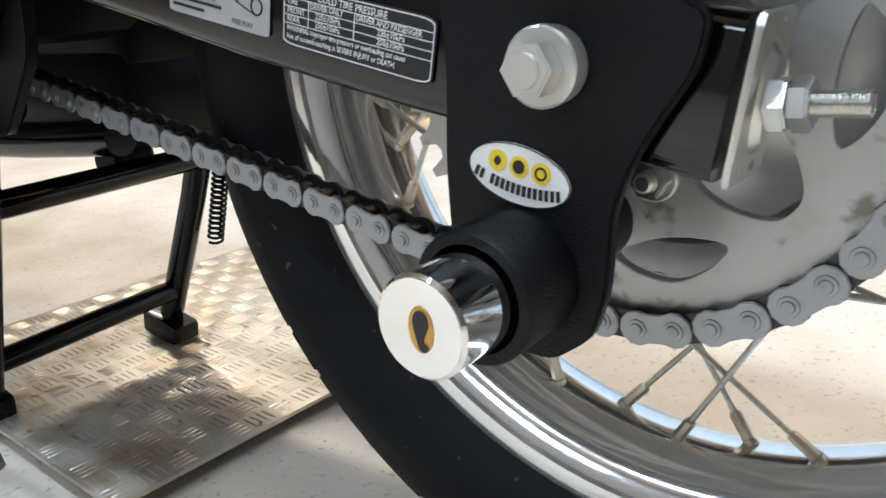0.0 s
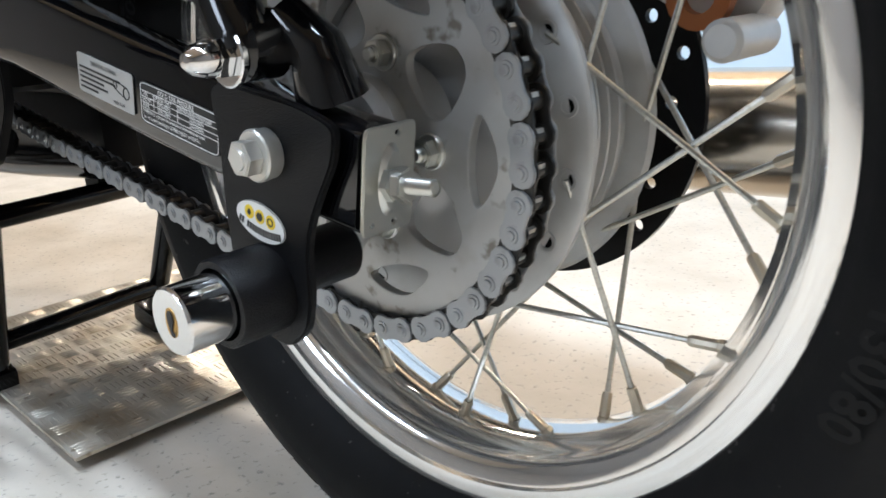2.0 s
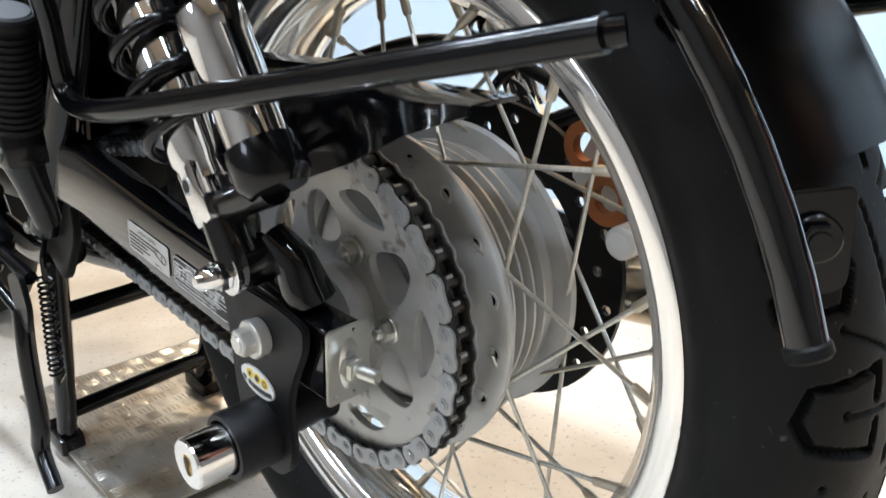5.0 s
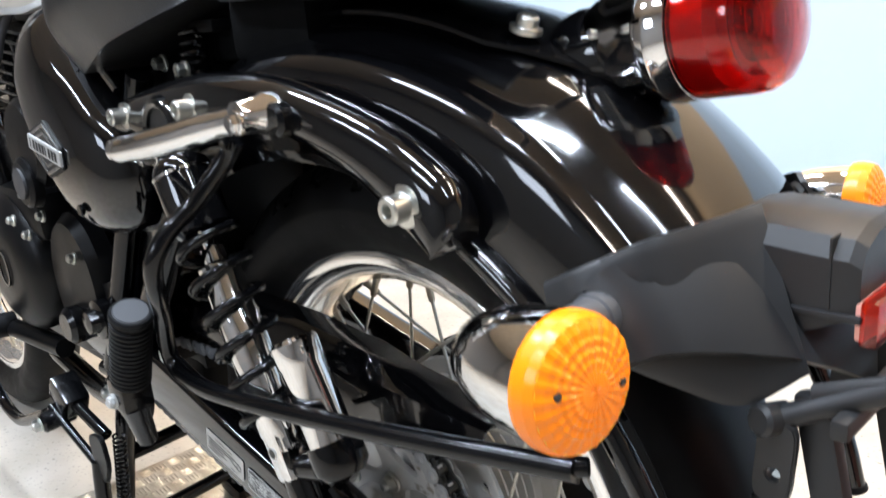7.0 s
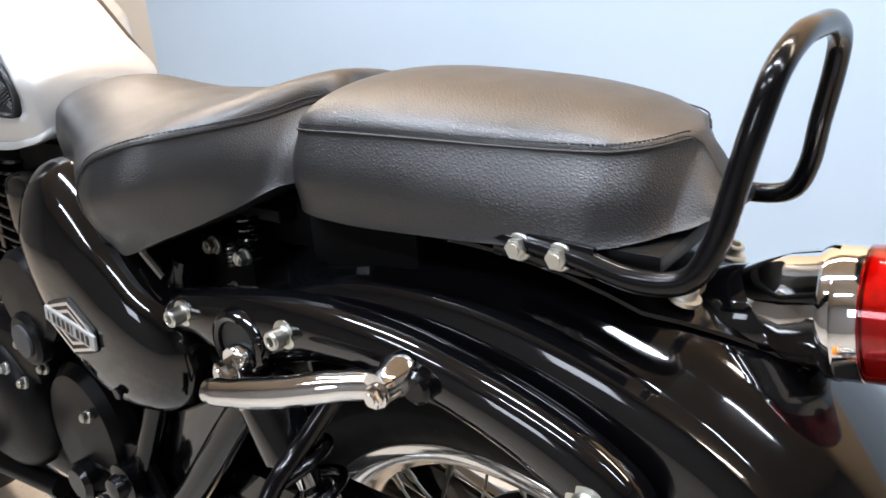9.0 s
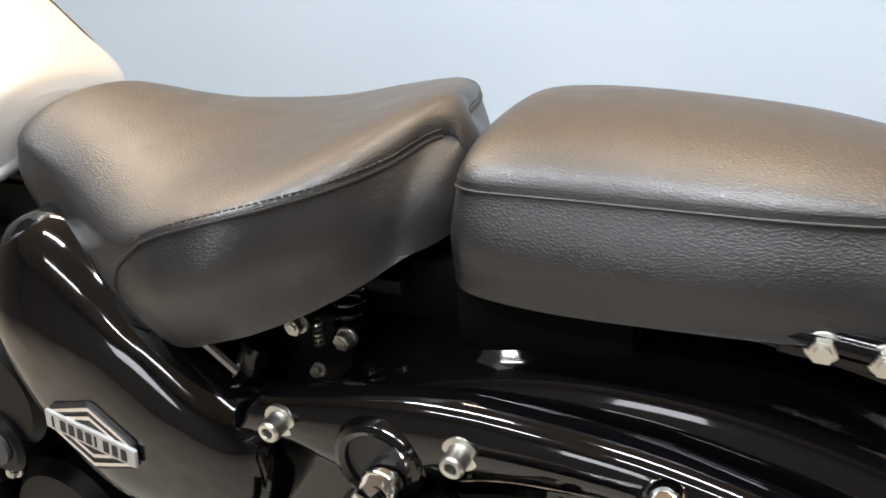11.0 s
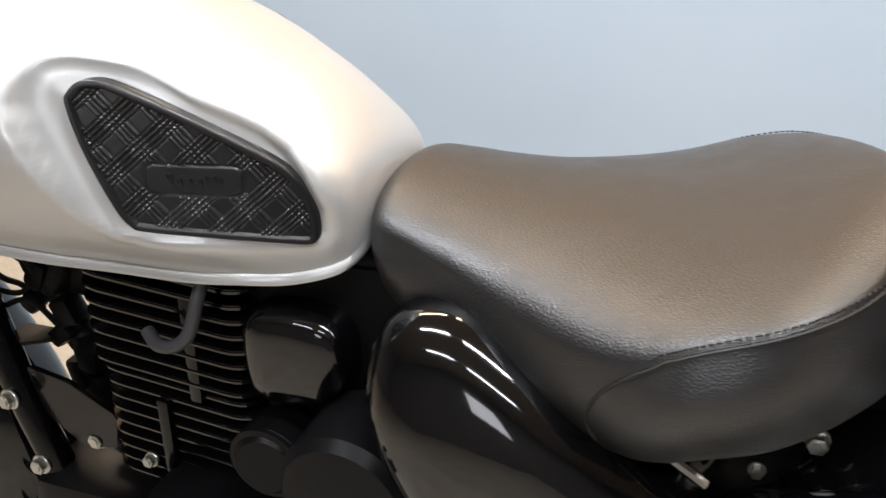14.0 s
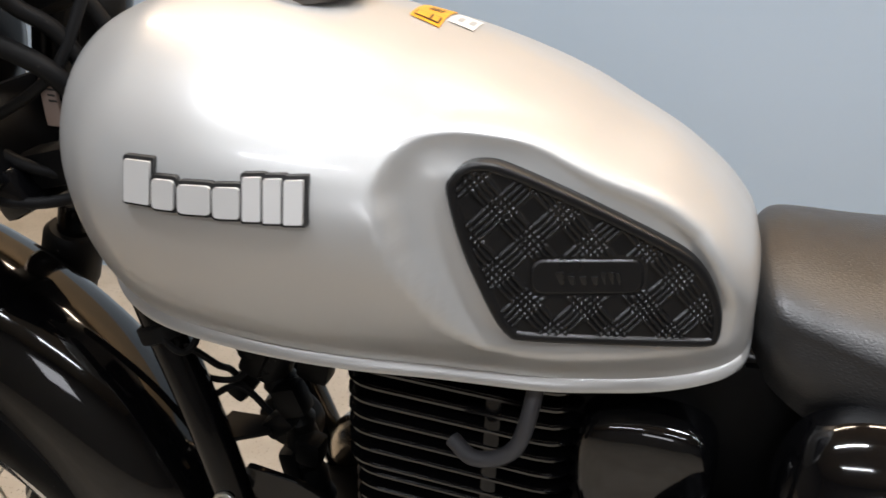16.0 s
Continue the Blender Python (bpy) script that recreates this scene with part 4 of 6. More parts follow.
# ---- shocks ----
for s in (-1, 1):
    T, B = Vector((-0.150, s * 0.152, 0.705)), Vector((0.008, s * 0.156, 0.388))
    d = (B - T).normalized()
    L = (B - T).length
    at = lambda f: T + d * f
    shock = part("shock_absorber", lathe([(0.0, 0.122), (0.010, 0.122), (0.010, 0.134), (0.0175, 0.138), (0.0175, 0.180), (0.0185, 0.184), (0.0185, 0.285), (0.016, 0.29), (0.016, 0.30), (0.0, 0.30)], axis(T, B), 28), CHROME, bike, "twin rear shock with chrome body and black spring")
    part("top_cup", lathe([(0.0, 0.040), (0.018, 0.040), (0.0235, 0.045), (0.0255, 0.052), (0.0255, 0.104), (0.021, 0.109), (0.0, 0.109)], axis(T, B), 32), GLOSS, shock, "gloss black spring cover")
    part("cup_ring", lathe([(0.0256, 0.053), (0.0262, 0.053), (0.0262, 0.0555), (0.0256, 0.0555)], axis(T, B), 32, closed=True), CHROME, shock)
    part("piston_rod", rod(at(0.08), at(0.17), 0.006, 16), CHROME, shock)
    part("spring", coil(at(0.106), at(0.287), 0.0265, 0.0044, 6.2, 10, 28), FRAME, shock, "black coil spring")
    part("lower_clevis", rod(at(0.292), at(L - 0.006), 0.0115, 18), CAST, shock)
    bm = box(0.030, 0.026, 0.044, Matrix.Translation(at(0.305)) @ d.to_track_quat("Z", "Y").to_matrix().to_4x4(), 0.006)
    part("valve_block", bm, CHROME, shock, "cast chrome valve block")
    part("valve_port", rod(at(0.30) + Vector((0, s * 0.010, 0)), at(0.30) + Vector((0, s * 0.016, 0)), 0.0065, 18), CAST, shock)
    part("valve_hole", rod(at(0.30) + Vector((0, s * 0.0155, 0)), at(0.30) + Vector((0, s * 0.0163, 0)), 0.0042, 16), INK, shock)
    RT, RB = Vector((0.008, s * 0.152, 0.538)), Vector((0.056, s * 0.153, 0.444))
    part("reservoir", lathe([(0.0, 0.0), (0.017, 0.0), (0.0195, 0.003), (0.0195, 0.020), (0.0188, 0.021), (0.0188, 0.088), (0.0, 0.088)], axis(RT, RB), 32), CHROME, shock, "chrome piggyback gas reservoir")
    part("reservoir_cap", lathe([(0.0, 0.084), (0.021, 0.084), (0.022, 0.090), (0.022, 0.105), (0.017, 0.112), (0.0, 0.112)], axis(RT, RB), 28), FRAME, shock)
    part("reservoir_neck", tube([RB + Vector((-0.002, 0, -0.004)), at(0.318)], 0.011, 12), FRAME, shock)
    part("lower_mount", tube([at(0.315), B + Vector((0, 0, 0.004)), B], [0.014, 0.015, 0.016], 14), GLOSS, shock)
    # lower mount with acorn nut
    part("lower_eye", rod(B + Vector((0, -s * 0.02, 0)), B + Vector((0, s * 0.008, 0)), 0.0165, 22), GLOSS, shock)
    hex_bolt(shock, B + Vector((0, s * 0.009, -0.004)), (0, s, 0), 0.0098, 0.008, 1.45, CHROME, "acorn_base")
    part("acorn_nut", lathe([(0.0085, 0.008), (0.0083, 0.013), (0.0065, 0.019), (0.0035, 0.0225), (0, 0.0232)], axis(B + Vector((0, s * 0.009, -0.004)), B + Vector((0, s * 1.0, -0.004))), 22), CHROME, shock, "chrome acorn nut")

# small lug and bracket from the swingarm up to the shock
part("shock_lug", tube([(0.03, -0.125, 0.36), (0.028, -0.13, 0.385), (0.012, -0.135, 0.40)], [0.018, 0.014, 0.012], 12), GLOSS, bike)
hex_bolt(bike, (-0.010, -0.132, 0.404), (-0.2, -1, 0.2), 0.006, 0.005, 1.3, ZINC)

# ---- pannier stay tube ----
pts = spline([(-0.036, -0.148, 0.692), (-0.050, -0.152, 0.676), (-0.064, -0.176, 0.645), (-0.069, -0.200, 0.626), (-0.074, -0.214, 0.604), (-0.090, -0.210, 0.575), (-0.117, -0.197, 0.545), (-0.136, -0.190, 0.515), (-0.139, -0.187, 0.494), (-0.118, -0.187, 0.483), (-0.05, -0.185, 0.484), (0.10, -0.166, 0.498), (0.268, -0.137, 0.515)], 6)
stay = part("side_stay", tube(pts, 0.0076, 16), FRAME, bike, "bent black tubular side stay")
part("side_stay", tube([Vector((-0.139, 0.187, 0.492)), Vector((-0.05, 0.185, 0.487)), Vector((0.10, 0.166, 0.498)), Vector((0.34, 0.128, 0.518))], 0.0076, 16), FRAME, bike, "bent black tubular side stay")
part("stay_tab", tube([(0.256, -0.139, 0.5138), (0.272, -0.130, 0.5155)], [0.0072, 0.0060], 14), FRAME, stay)
hex_bolt(stay, (-0.158, -0.180, 0.492), (-0.3, -1, 0), 0.0075, 0.006, 1.4, ZINC)
hex_bolt(stay, (-0.037, -0.154, 0.690), (0, -1, 0), 0.006, 0.004, 1.2, FRAME)

# ---- ribbed footpeg folded upright ----
PT, PB = Vector((-0.142, -0.213, 0.548)), Vector((-0.182, -0.211, 0.468))
prof = [(0.0, 0.0), (0.0172, 0.0), (0.0186, 0.002), (0.0186, 0.006)]
for k in range(14):
    z = 0.010 + k * 0.0052
    prof += [(0.0162, z), (0.0162, z + 0.0018), (0.0183, z + 0.0026), (0.0183, z + 0.0046)]
prof += [(0.016, 0.086), (0.0, 0.086)]
fpeg = part("footpeg", lathe(prof, axis(PT, PB), 36), RUBBER, bike, "ribbed black rubber footpeg folded upright", 25)
part("peg_end", lathe([(0.0, -0.0012), (0.0145, -0.0012), (0.016, 0.0006), (0, 0.0006)], axis(PT, PB), 32), GREYRUB, fpeg, "smooth grey rubber peg end")
D = (PB - PT).normalized()
part("peg_hinge", box(0.034, 0.030, 0.030, Matrix.Translation(PB + D * 0.012), 0.005), FRAME, fpeg)
part("peg_arm", tube([PB + D * 0.02, PB + D * 0.045 + Vector((0.002, 0.006, 0)), PB + Vector((-0.030, 0.016, -0.075))], [0.015, 0.012, 0.010], 12), FRAME, fpeg)
hex_bolt(fpeg, PB + D * 0.016 + Vector((0.0, -0.016, 0)), (0.3, -1, 0), 0.006, 0.004, 1.2, CAST)
hex_bolt(fpeg, PB + D * 0.006 + Vector((-0.022, -0.002, 0.0)), (-0.5, -1, 0.1), 0.008, 0.006, 1.5, FRAME)

# ---- centre stand ----
stand = part("centre_stand", tube([(-0.465, -0.118, 0.335), (-0.535, -0.116, 0.18), (-0.600, -0.114, 0.045)], 0.0125, 14), FRAME, bike, "black tubular centre stand standing on the tread plate")
part("stand_leg", tube([(-0.475, 0.092, 0.335), (-0.545, 0.090, 0.18), (-0.612, 0.086, 0.045)], 0.0125, 14), FRAME, stand)
part("lower_crossbar", tube([(-0.592, -0.115, 0.070), (-0.597, 0.088, 0.075)], 0.011, 12), FRAME, stand)
part("upper_crossbar", tube([(-0.518, -0.118, 0.222), (-0.526, 0.092, 0.222)], 0.0115, 12), FRAME, stand)
for y in (-0.114, 0.086):
    part("stand_foot", box(0.058, 0.032, 0.026, Matrix.Translation((-0.618, y, 0.029)) @ Matrix.Rotation(radians(12), 4, "Y"), 0.005), FRAME, stand)
    part("stand_pivot", rod((-0.475, y - 0.02, 0.338), (-0.475, y + 0.02, 0.338), 0.02, 18), FRAME, stand)
    hex_bolt(stand, (-0.475, y - 0.02, 0.338), (0, -1, 0), 0.007, 0.006, 1.3, ZINC)
part("tang", box(0.05, 0.022, 0.020, Matrix.Translation((-0.505, 0.02, 0.325)) @ Matrix.Rotation(0.3, 4, "Y"), 0.005), FRAME, stand)
part("rubber_stop", rod((-0.545, 0.005, 0.232), (-0.545, 0.045, 0.232), 0.022, 20), RUBBER, stand)
part("return_spring", coil((-0.512, 0.108, 0.225), (-0.545, 0.108, 0.130), 0.0075, 0.0016, 17, 6, 12), FRAME, stand, "slim black coil return spring")
part("cradle_block", box(0.27, 0.12, 0.085, Matrix.Translation((-0.60, 0.055, 0.358)), 0.015), SATIN, bike, "black lower frame cradle")
part("sump", box(0.37, 0.15, 0.085, Matrix.Translation((-0.655, 0.065, 0.290)), 0.02), SATIN, bike, "satin black engine sump")
part("cradle_tube", tube([(-0.46, 0.10, 0.262), (-0.62, 0.09, 0.245), (-0.80, 0.085, 0.235)], 0.016, 14), FRAME, bike)
part("cradle_tube", tube([(-0.47, -0.02, 0.262), (-0.62, -0.02, 0.250), (-0.80, -0.02, 0.240)], 0.014, 14), FRAME, bike)
part("return_spring", coil((-0.455, -0.14, 0.285), (-0.492, -0.14, 0.165), 0.0075, 0.0016, 17, 6, 12), FRAME, stand, "slim black coil return spring")
part("spring_hook", tube([(-0.492, -0.14, 0.168), (-0.496, -0.14, 0.150), (-0.520, -0.125, 0.150)], 0.003, 8), FRAME, stand)
part("spring_hook", tube([(-0.455, -0.14, 0.283), (-0.448, -0.14, 0.31), (-0.455, -0.13, 0.33)], 0.003, 8), FRAME, stand)
# side stand
side_stand = part("side_stand", tube(spline([(-0.47, -0.165, 0.255), (-0.465, -0.172, 0.20), (-0.462, -0.176, 0.13), (-0.475, -0.178, 0.090), (-0.44, -0.182, 0.055)], 5), [0.010] * 15 + [0.009] * 6, 12), FRAME, bike, "bent black side stand")
part("stand_plate", prism(rounded([(-0.03, 0.02), (0.012, 0.03), (0.02, -0.01), (-0.002, -0.045), (-0.028, -0.02)], 3, 0.3), [], 0.006, Matrix.Translation((-0.445, -0.165, 0.275)) @ SIDE, 0.001), SATIN, side_stand)

# ---- frame tubes ----
def frame_tube(pts, r=0.014, mat=FRAME, name="frame_tube", k=6):
    return part(name, tube(spline(pts, k), r, 14), mat, bike)


frame_tube([(-0.268, -0.110, 0.735), (-0.31, -0.112, 0.66), (-0.37, -0.118, 0.54), (-0.415, -0.124, 0.45), (-0.45, -0.128, 0.38)], 0.0135)
frame_tube([(-0.165, -0.125, 0.645), (-0.225, -0.128, 0.575), (-0.30, -0.13, 0.485), (-0.37, -0.132, 0.41), (-0.43, -0.134, 0.345)], 0.0165)
frame_tube([(-0.268, 0.110, 0.735), (-0.31, 0.112, 0.66), (-0.37, 0.118, 0.54), (-0.45, 0.128, 0.38)], 0.0135)
frame_tube([(-0.165, 0.125, 0.645), (-0.30, 0.13, 0.485), (-0.43, 0.134, 0.345)], 0.0135)
part("chrome_strip", tube([(-0.385, -0.130, 0.800), (-0.27, -0.135, 0.722)], 0.004, 8), CHROME, bike)
part("key_barrel", rod((-0.172, -0.118, 0.648), (-0.172, -0.148, 0.645), 0.013, 20), ZINC, bike, "small silver helmet lock barrel")
# dark inner panels between frame and wheel
part("battery_box", box(0.17, 0.15, 0.20, Matrix.Translation((-0.36, 0.0, 0.63)), 0.02), PLASTIC, bike, "matt black plastic box inside the frame")
part("inner_panel", box(0.10, 0.17, 0.10, Matrix.Translation((-0.26, 0.0, 0.70)), 0.02), PLASTIC, bike)
hex_bolt(bike, (-0.245, -0.095, 0.744), (0, -1, 0), 0.0065, 0.008, 1.3, ZINC)
hex_bolt(bike, (-0.208, -0.092, 0.738), (0, -1, 0), 0.0065, 0.008, 1.2, ZINC)
part("seat_mount", box(0.070, 0.08, 0.075, Matrix.Translation((-0.158, 0.0, 0.768)), 0.012), GROOVE, bike, "black seat mount between the two seats")
# added block that keeps a bright reflection off the fender below the seat
part("reflection_blocker", box(0.115, 0.172, 0.058, Matrix.Translation((-0.072, 0.0, 0.772)), 0.010), GROOVE, bike, "added matt black block under the passenger seat against a stray reflection")
part("seat_bridge", box(0.22, 0.12, 0.05, Matrix.Translation((-0.235, 0.0, 0.765)), 0.012), GROOVE, bike)
hex_bolt(bike, (-0.138, -0.040, 0.798), (0, -1, 0), 0.0045, 0.005, 1.3, FRAME)
hex_bolt(bike, (-0.150, -0.041, 0.780), (0, -1, 0), 0.0055, 0.005, 1.3, FRAME)
hex_bolt(bike, (-0.240, -0.085, 0.700), (0, -1, 0.2), 0.0045, 0.006, 1.3, ZINC)
part("seat_spring", coil((-0.213, -0.078, 0.728), (-0.211, -0.078, 0.775), 0.012, 0.0022, 5.0, 8, 20), GLOSS, bike, "small black coil spring under the rider seat")
part("spring_bolt", coil((-0.237, -0.085, 0.722), (-0.237, -0.085, 0.742), 0.0035, 0.0014, 5.0, 6, 14), ZINC, bike)

# ---- tail: light, plastic saddle, indicators, plate holder ----
TA, TB = Vector((0.194, 0, 0.742)), Vector((0.327, 0, 0.758))
tail = part("tail_light", lathe([(0.0, 0.0), (0.026, 0.0), (0.030, 0.010), (0.036, 0.030), (0.039, 0.048), (0.042, 0.052), (0.043, 0.056), (0.0435, 0.060), (0.0425, 0.0615), (0.0425, 0.0745), (0.040, 0.0755), (0.0, 0.0755)], axis(TA, TB), 48), CHROME, bike, "round tail light with chrome shell and red lens")
part("base_shell", lathe([(0.0, -0.012), (0.034, -0.012), (0.036, 0.0), (0.034, 0.022), (0.028, 0.036), (0.0, 0.036)], axis(TA + Vector((-0.004, 0, -0.010)), TB), 36), GLOSS, tail, "gloss black tail light mount")
part("lens", lathe([(0.0420, 0.0735), (0.0424, 0.108), (0.0412, 0.116), (0.0365, 0.124), (0.026, 0.130), (0.010, 0.1335), (0, 0.134), (0, 0.131), (0.010, 0.1305), (0.025, 0.127), (0.035, 0.121), (0.0385, 0.114), (0.0398, 0.106), (0.0395, 0.0735)], axis(TA, TB), 64, closed=True), RED, tail, "translucent red domed lens")
part("reflector", lathe([(0.0, 0.082), (0.015, 0.0825), (0.037, 0.096), (0.038, 0.077), (0.0, 0.0765)], axis(TA, TB), 48), REDCORE, tail)
for rr in (0.014, 0.022, 0.030):
    part("lens_ring", lathe([(rr, 0.108), (rr + 0.0014, 0.108), (rr + 0.0014, 0.121 - 0.1 * rr), (rr, 0.121 - 0.1 * rr)], axis(TA, TB), 40, closed=True), RED, tail)
part("bulb", lathe([(0.0, 0.088), (0.008, 0.089), (0.010, 0.098), (0.007, 0.106), (0.0, 0.108)], axis(TA, TB), 20), CHROME, tail)
part("lens_screw", rod(axis(TA, TB) @ Vector((0.006, 0.020, 0.118)), axis(TA, TB) @ Vector((0.006, 0.020, 0.129)), 0.0042, 14), REDCORE, tail)


def saddle_half(d):
    r = 0.007 + lerp_table(FTOP, d)
    return [(0.0, r), (0.03, r - 0.001), (0.058, r - 0.006), (0.08, r - 0.016), (0.10, r - 0.027), (0.112, r - 0.037), (0.1185, r - 0.052), (0.1205, r - 0.066), (0.1205, 0.372), (0.120, 0.360)]


bm = ring_sweep(29.5, 42.5, 18, saddle_half, 0.003, slant=(10.5, 5.0))
saddle = part("tail_saddle", bm, TAILPLASTIC, bike, "matt black plastic tail saddle over the fender")
bm = bmesh.new()
rings = []
for x, w, z0, z1 in ((0.296, 0.042, 0.580, 0.642), (0.319, 0.042, 0.578, 0.648), (0.335, 0.042, 0.580, 0.648), (0.360, 0.042, 0.592, 0.646), (0.376, 0.041, 0.600, 0.645), (0.382, 0.039, 0.604, 0.641)):
    rings.append([(x, -w, z0), (x, -w, z1 - 0.012), (x, -w * 0.80, z1 - 0.002), (x, -w * 0.4, z1 + 0.004), (x, w * 0.4, z1 + 0.004), (x, w * 0.80, z1 - 0.002), (x, w, z1 - 0.012), (x, w, z0)])
loft(bm, rings)
bmesh.ops.recalc_face_normals(bm, faces=bm.faces)
part("tail_box", bm, TAILPLASTIC, saddle, "", 25)
for s in (-1, 1):
    top = spline([(0.236, s * 0.1195, 0.618), (0.262, s * 0.1150, 0.632), (0.290, s * 0.0960, 0.646), (0.308, s * 0.062, 0.651), (0.323, s * 0.030, 0.656)], 10)
    low = spline([(0.241, s * 0.1195, 0.600), (0.276, s * 0.1190, 0.583), (0.312, s * 0.1010, 0.566), (0.338, s * 0.0760, 0.553), (0.3626, s * 0.0495, 0.569)], 10)
    out = Vector((0.45, s * 0.85, 0.0)).normalized()
    rings = []
    for a, b in zip(top, low):
        face = []
        for q in range(25):
            f = q / 24
            p = a.lerp(b, f) + out * 0.004 * math.sin(math.pi * f) ** 0.5
            # pocket round the indicator stem
            rho = math.hypot((p.x - 0.281 - 0.35 * (p.z - 0.604)) / 0.027, (p.z - 0.604) / 0.021)
            face.append(p - out * 0.030 * smooth01((1.0 - rho) / 0.22))
        rings.append(face + [p - out * 0.004 for p in reversed(face)])
    bm = bmesh.new()
    loft(bm, rings)
    bmesh.ops.recalc_face_normals(bm, faces=bm.faces)
    part("side_wing", bm, TAILPLASTIC, saddle, "matt black side wing round the indicator stem", 50)
part("box_ledge", box(0.045, 0.088, 0.004, Matrix.Translation((0.362, 0, 0.602)), 0.001), TAILPLASTIC, saddle)
part("box_joint", box(0.0012, 0.0850, 0.046, Matrix.Translation((0.367, 0, 0.622)), 0), INK, saddle)
part("rear_reflector", box(0.010, 0.085, 0.026, Matrix.Translation((0.388, 0, 0.600)), 0.003), RED, saddle, "red rectangular rear reflector")
part("reflector_back", box(0.006, 0.080, 0.022, Matrix.Translation((0.383, 0, 0.600)), 0.002), REDCORE, saddle)
# indicators
for s in (-1, 1):
    A0, A1 = Vector((0.229, s * 0.177, 0.597)), Vector((0.327, s * 0.187, 0.602))
    ind = part("indicator", lathe([(0.0, 0.0), (0.010, 0.001), (0.020, 0.008), (0.0275, 0.022), (0.0325, 0.042), (0.0345, 0.062), (0.0345, 0.070), (0.0, 0.070)], axis(A0, A1), 40), CHROME, bike, "bullet indicator with chrome shell and amber ribbed lens")
    bm = bmesh.new()
    m = axis(A0, A1)
    rings = []
    prof = [(0.0352, 0.069), (0.0358, 0.072), (0.0354, 0.0785), (0.0335, 0.0832), (0.029, 0.0860), (0.0255, 0.0867), (0.0235, 0.0880), (0.0205, 0.0878), (0.0185, 0.0892), (0.0155, 0.0890), (0.0135, 0.0902), (0.0105, 0.0900), (0.0085, 0.0910), (0.004, 0.0913), (0.0005, 0.0915)]
    for r, h in prof:
        rib = 0.0007 if 0.009 < r < 0.034 else 0.0002
        rings.append([m @ Vector((r * math.cos(2 * math.pi * j / 96), r * math.sin(2 * math.pi * j / 96), h + (rib if (j // 2) % 2 else 0))) for j in range(96)])
    loft(bm, rings)
    bmesh.ops.recalc_face_normals(bm, faces=bm.faces)
    part("lens", bm, AMBER, ind, "ribbed amber lens", 12)
    part("reflector", lathe([(0.0, 0.072), (0.012, 0.073), (0.033, 0.084), (0.033, 0.0705), (0.0, 0.0705)], m, 40), AMBERCORE, ind)
    for su, sv in ((0.022, -0.004), (-0.022, 0.004)):
        part("lens_screw", rod(m @ Vector((su, sv, 0.082)), m @ Vector((su, sv, 0.0892)), 0.0022, 12), INK, ind)
    part("stem", lathe([(0.0, 0.0), (0.0125, 0.0), (0.0125, 0.03), (0.0135, 0.031), (0.0135, 0.045), (0.0150, 0.046), (0.0165, 0.085), (0.0, 0.085)], axis((0.272, s * 0.168, 0.603), (0.272, s * 0.08, 0.606)), 28), GREYRUB, ind, "dark rubber indicator stem")
# number plate holder
hold = part("plate_holder", box(0.010, 0.15, 0.012, Matrix.Translation((0.388, 0.0, 0.553)), 0.003), TAILPLASTIC, bike, "black plastic number plate holder with brackets")
for s in (-1, 1):
    yh = s * 0.052
    m = axis((0.366, yh, 0.560), (0.402, yh, 0.385))
    part("holder_rail", box(0.020, 0.013, 0.178, m @ Matrix.Translation((0, 0, 0.089)) @ Matrix.Rotation(math.pi / 2, 4, "Z"), 0.004), TAILPLASTIC, hold)
    part("holder_bracket", prism(rounded([(-0.012, -0.034), (0.010, -0.034), (0.014, 0.016), (-0.008, 0.020)], 3, 0.25), [ellipse(0.001, -0.016, 0.004, 0.004, 14)], 0.006, Matrix.Translation((0.352, yh - 0.012, 0.528)) @ SIDE, 0.001), TAILPLASTIC, hold)
    part("bracket_knob", rod((0.346, s * 0.076, 0.546), (0.354, s * 0.054, 0.542), 0.0095, 18), TAILPLASTIC, hold)
    part("bracket_arm", tube([(0.350, s * 0.066, 0.544), (0.368, s * 0.056, 0.552), (0.405, s * 0.052, 0.572)], 0.0070, 12), TAILPLASTIC, hold)
part("holder_top", tube([(0.368, -0.052, 0.558), (0.405, -0.052, 0.574), (0.405, 0.052, 0.574), (0.368, 0.052, 0.558)], 0.0072, 10), TAILPLASTIC, hold)
part("number_plate", box(0.0025, 0.165, 0.165, Matrix.Translation((0.442, 0.03, 0.462)) @ Matrix.Rotation(radians(-8), 4, "Y"), 0.001), WHITE, hold, "white number plate blank")
part("plate_edge", box(0.002, 0.172, 0.172, Matrix.Translation((0.4395, 0.03, 0.462)) @ Matrix.Rotation(radians(-8), 4, "Y"), 0.001), REDCORE, hold)
part("fender_bracket", prism(rounded([(-0.016, -0.026), (0.012, -0.020), (0.014, 0.022), (-0.014, 0.020)], 3, 0.15), [], 0.006, Matrix.Translation((0.319, -0.074, 0.430)) @ Matrix.Rotation(radians(38), 4, "Z") @ SIDE, 0.001), FRAME, hold)
hex_bolt(hold, (0.323, -0.081, 0.432), (0.6, -0.8, 0), 0.0075, 0.005, 1.3, FRAME)
part("lower_bar", box(0.012, 0.14, 0.026, Matrix.Translation((0.415, 0.02, 0.447)), 0.003), TAILPLASTIC, hold)

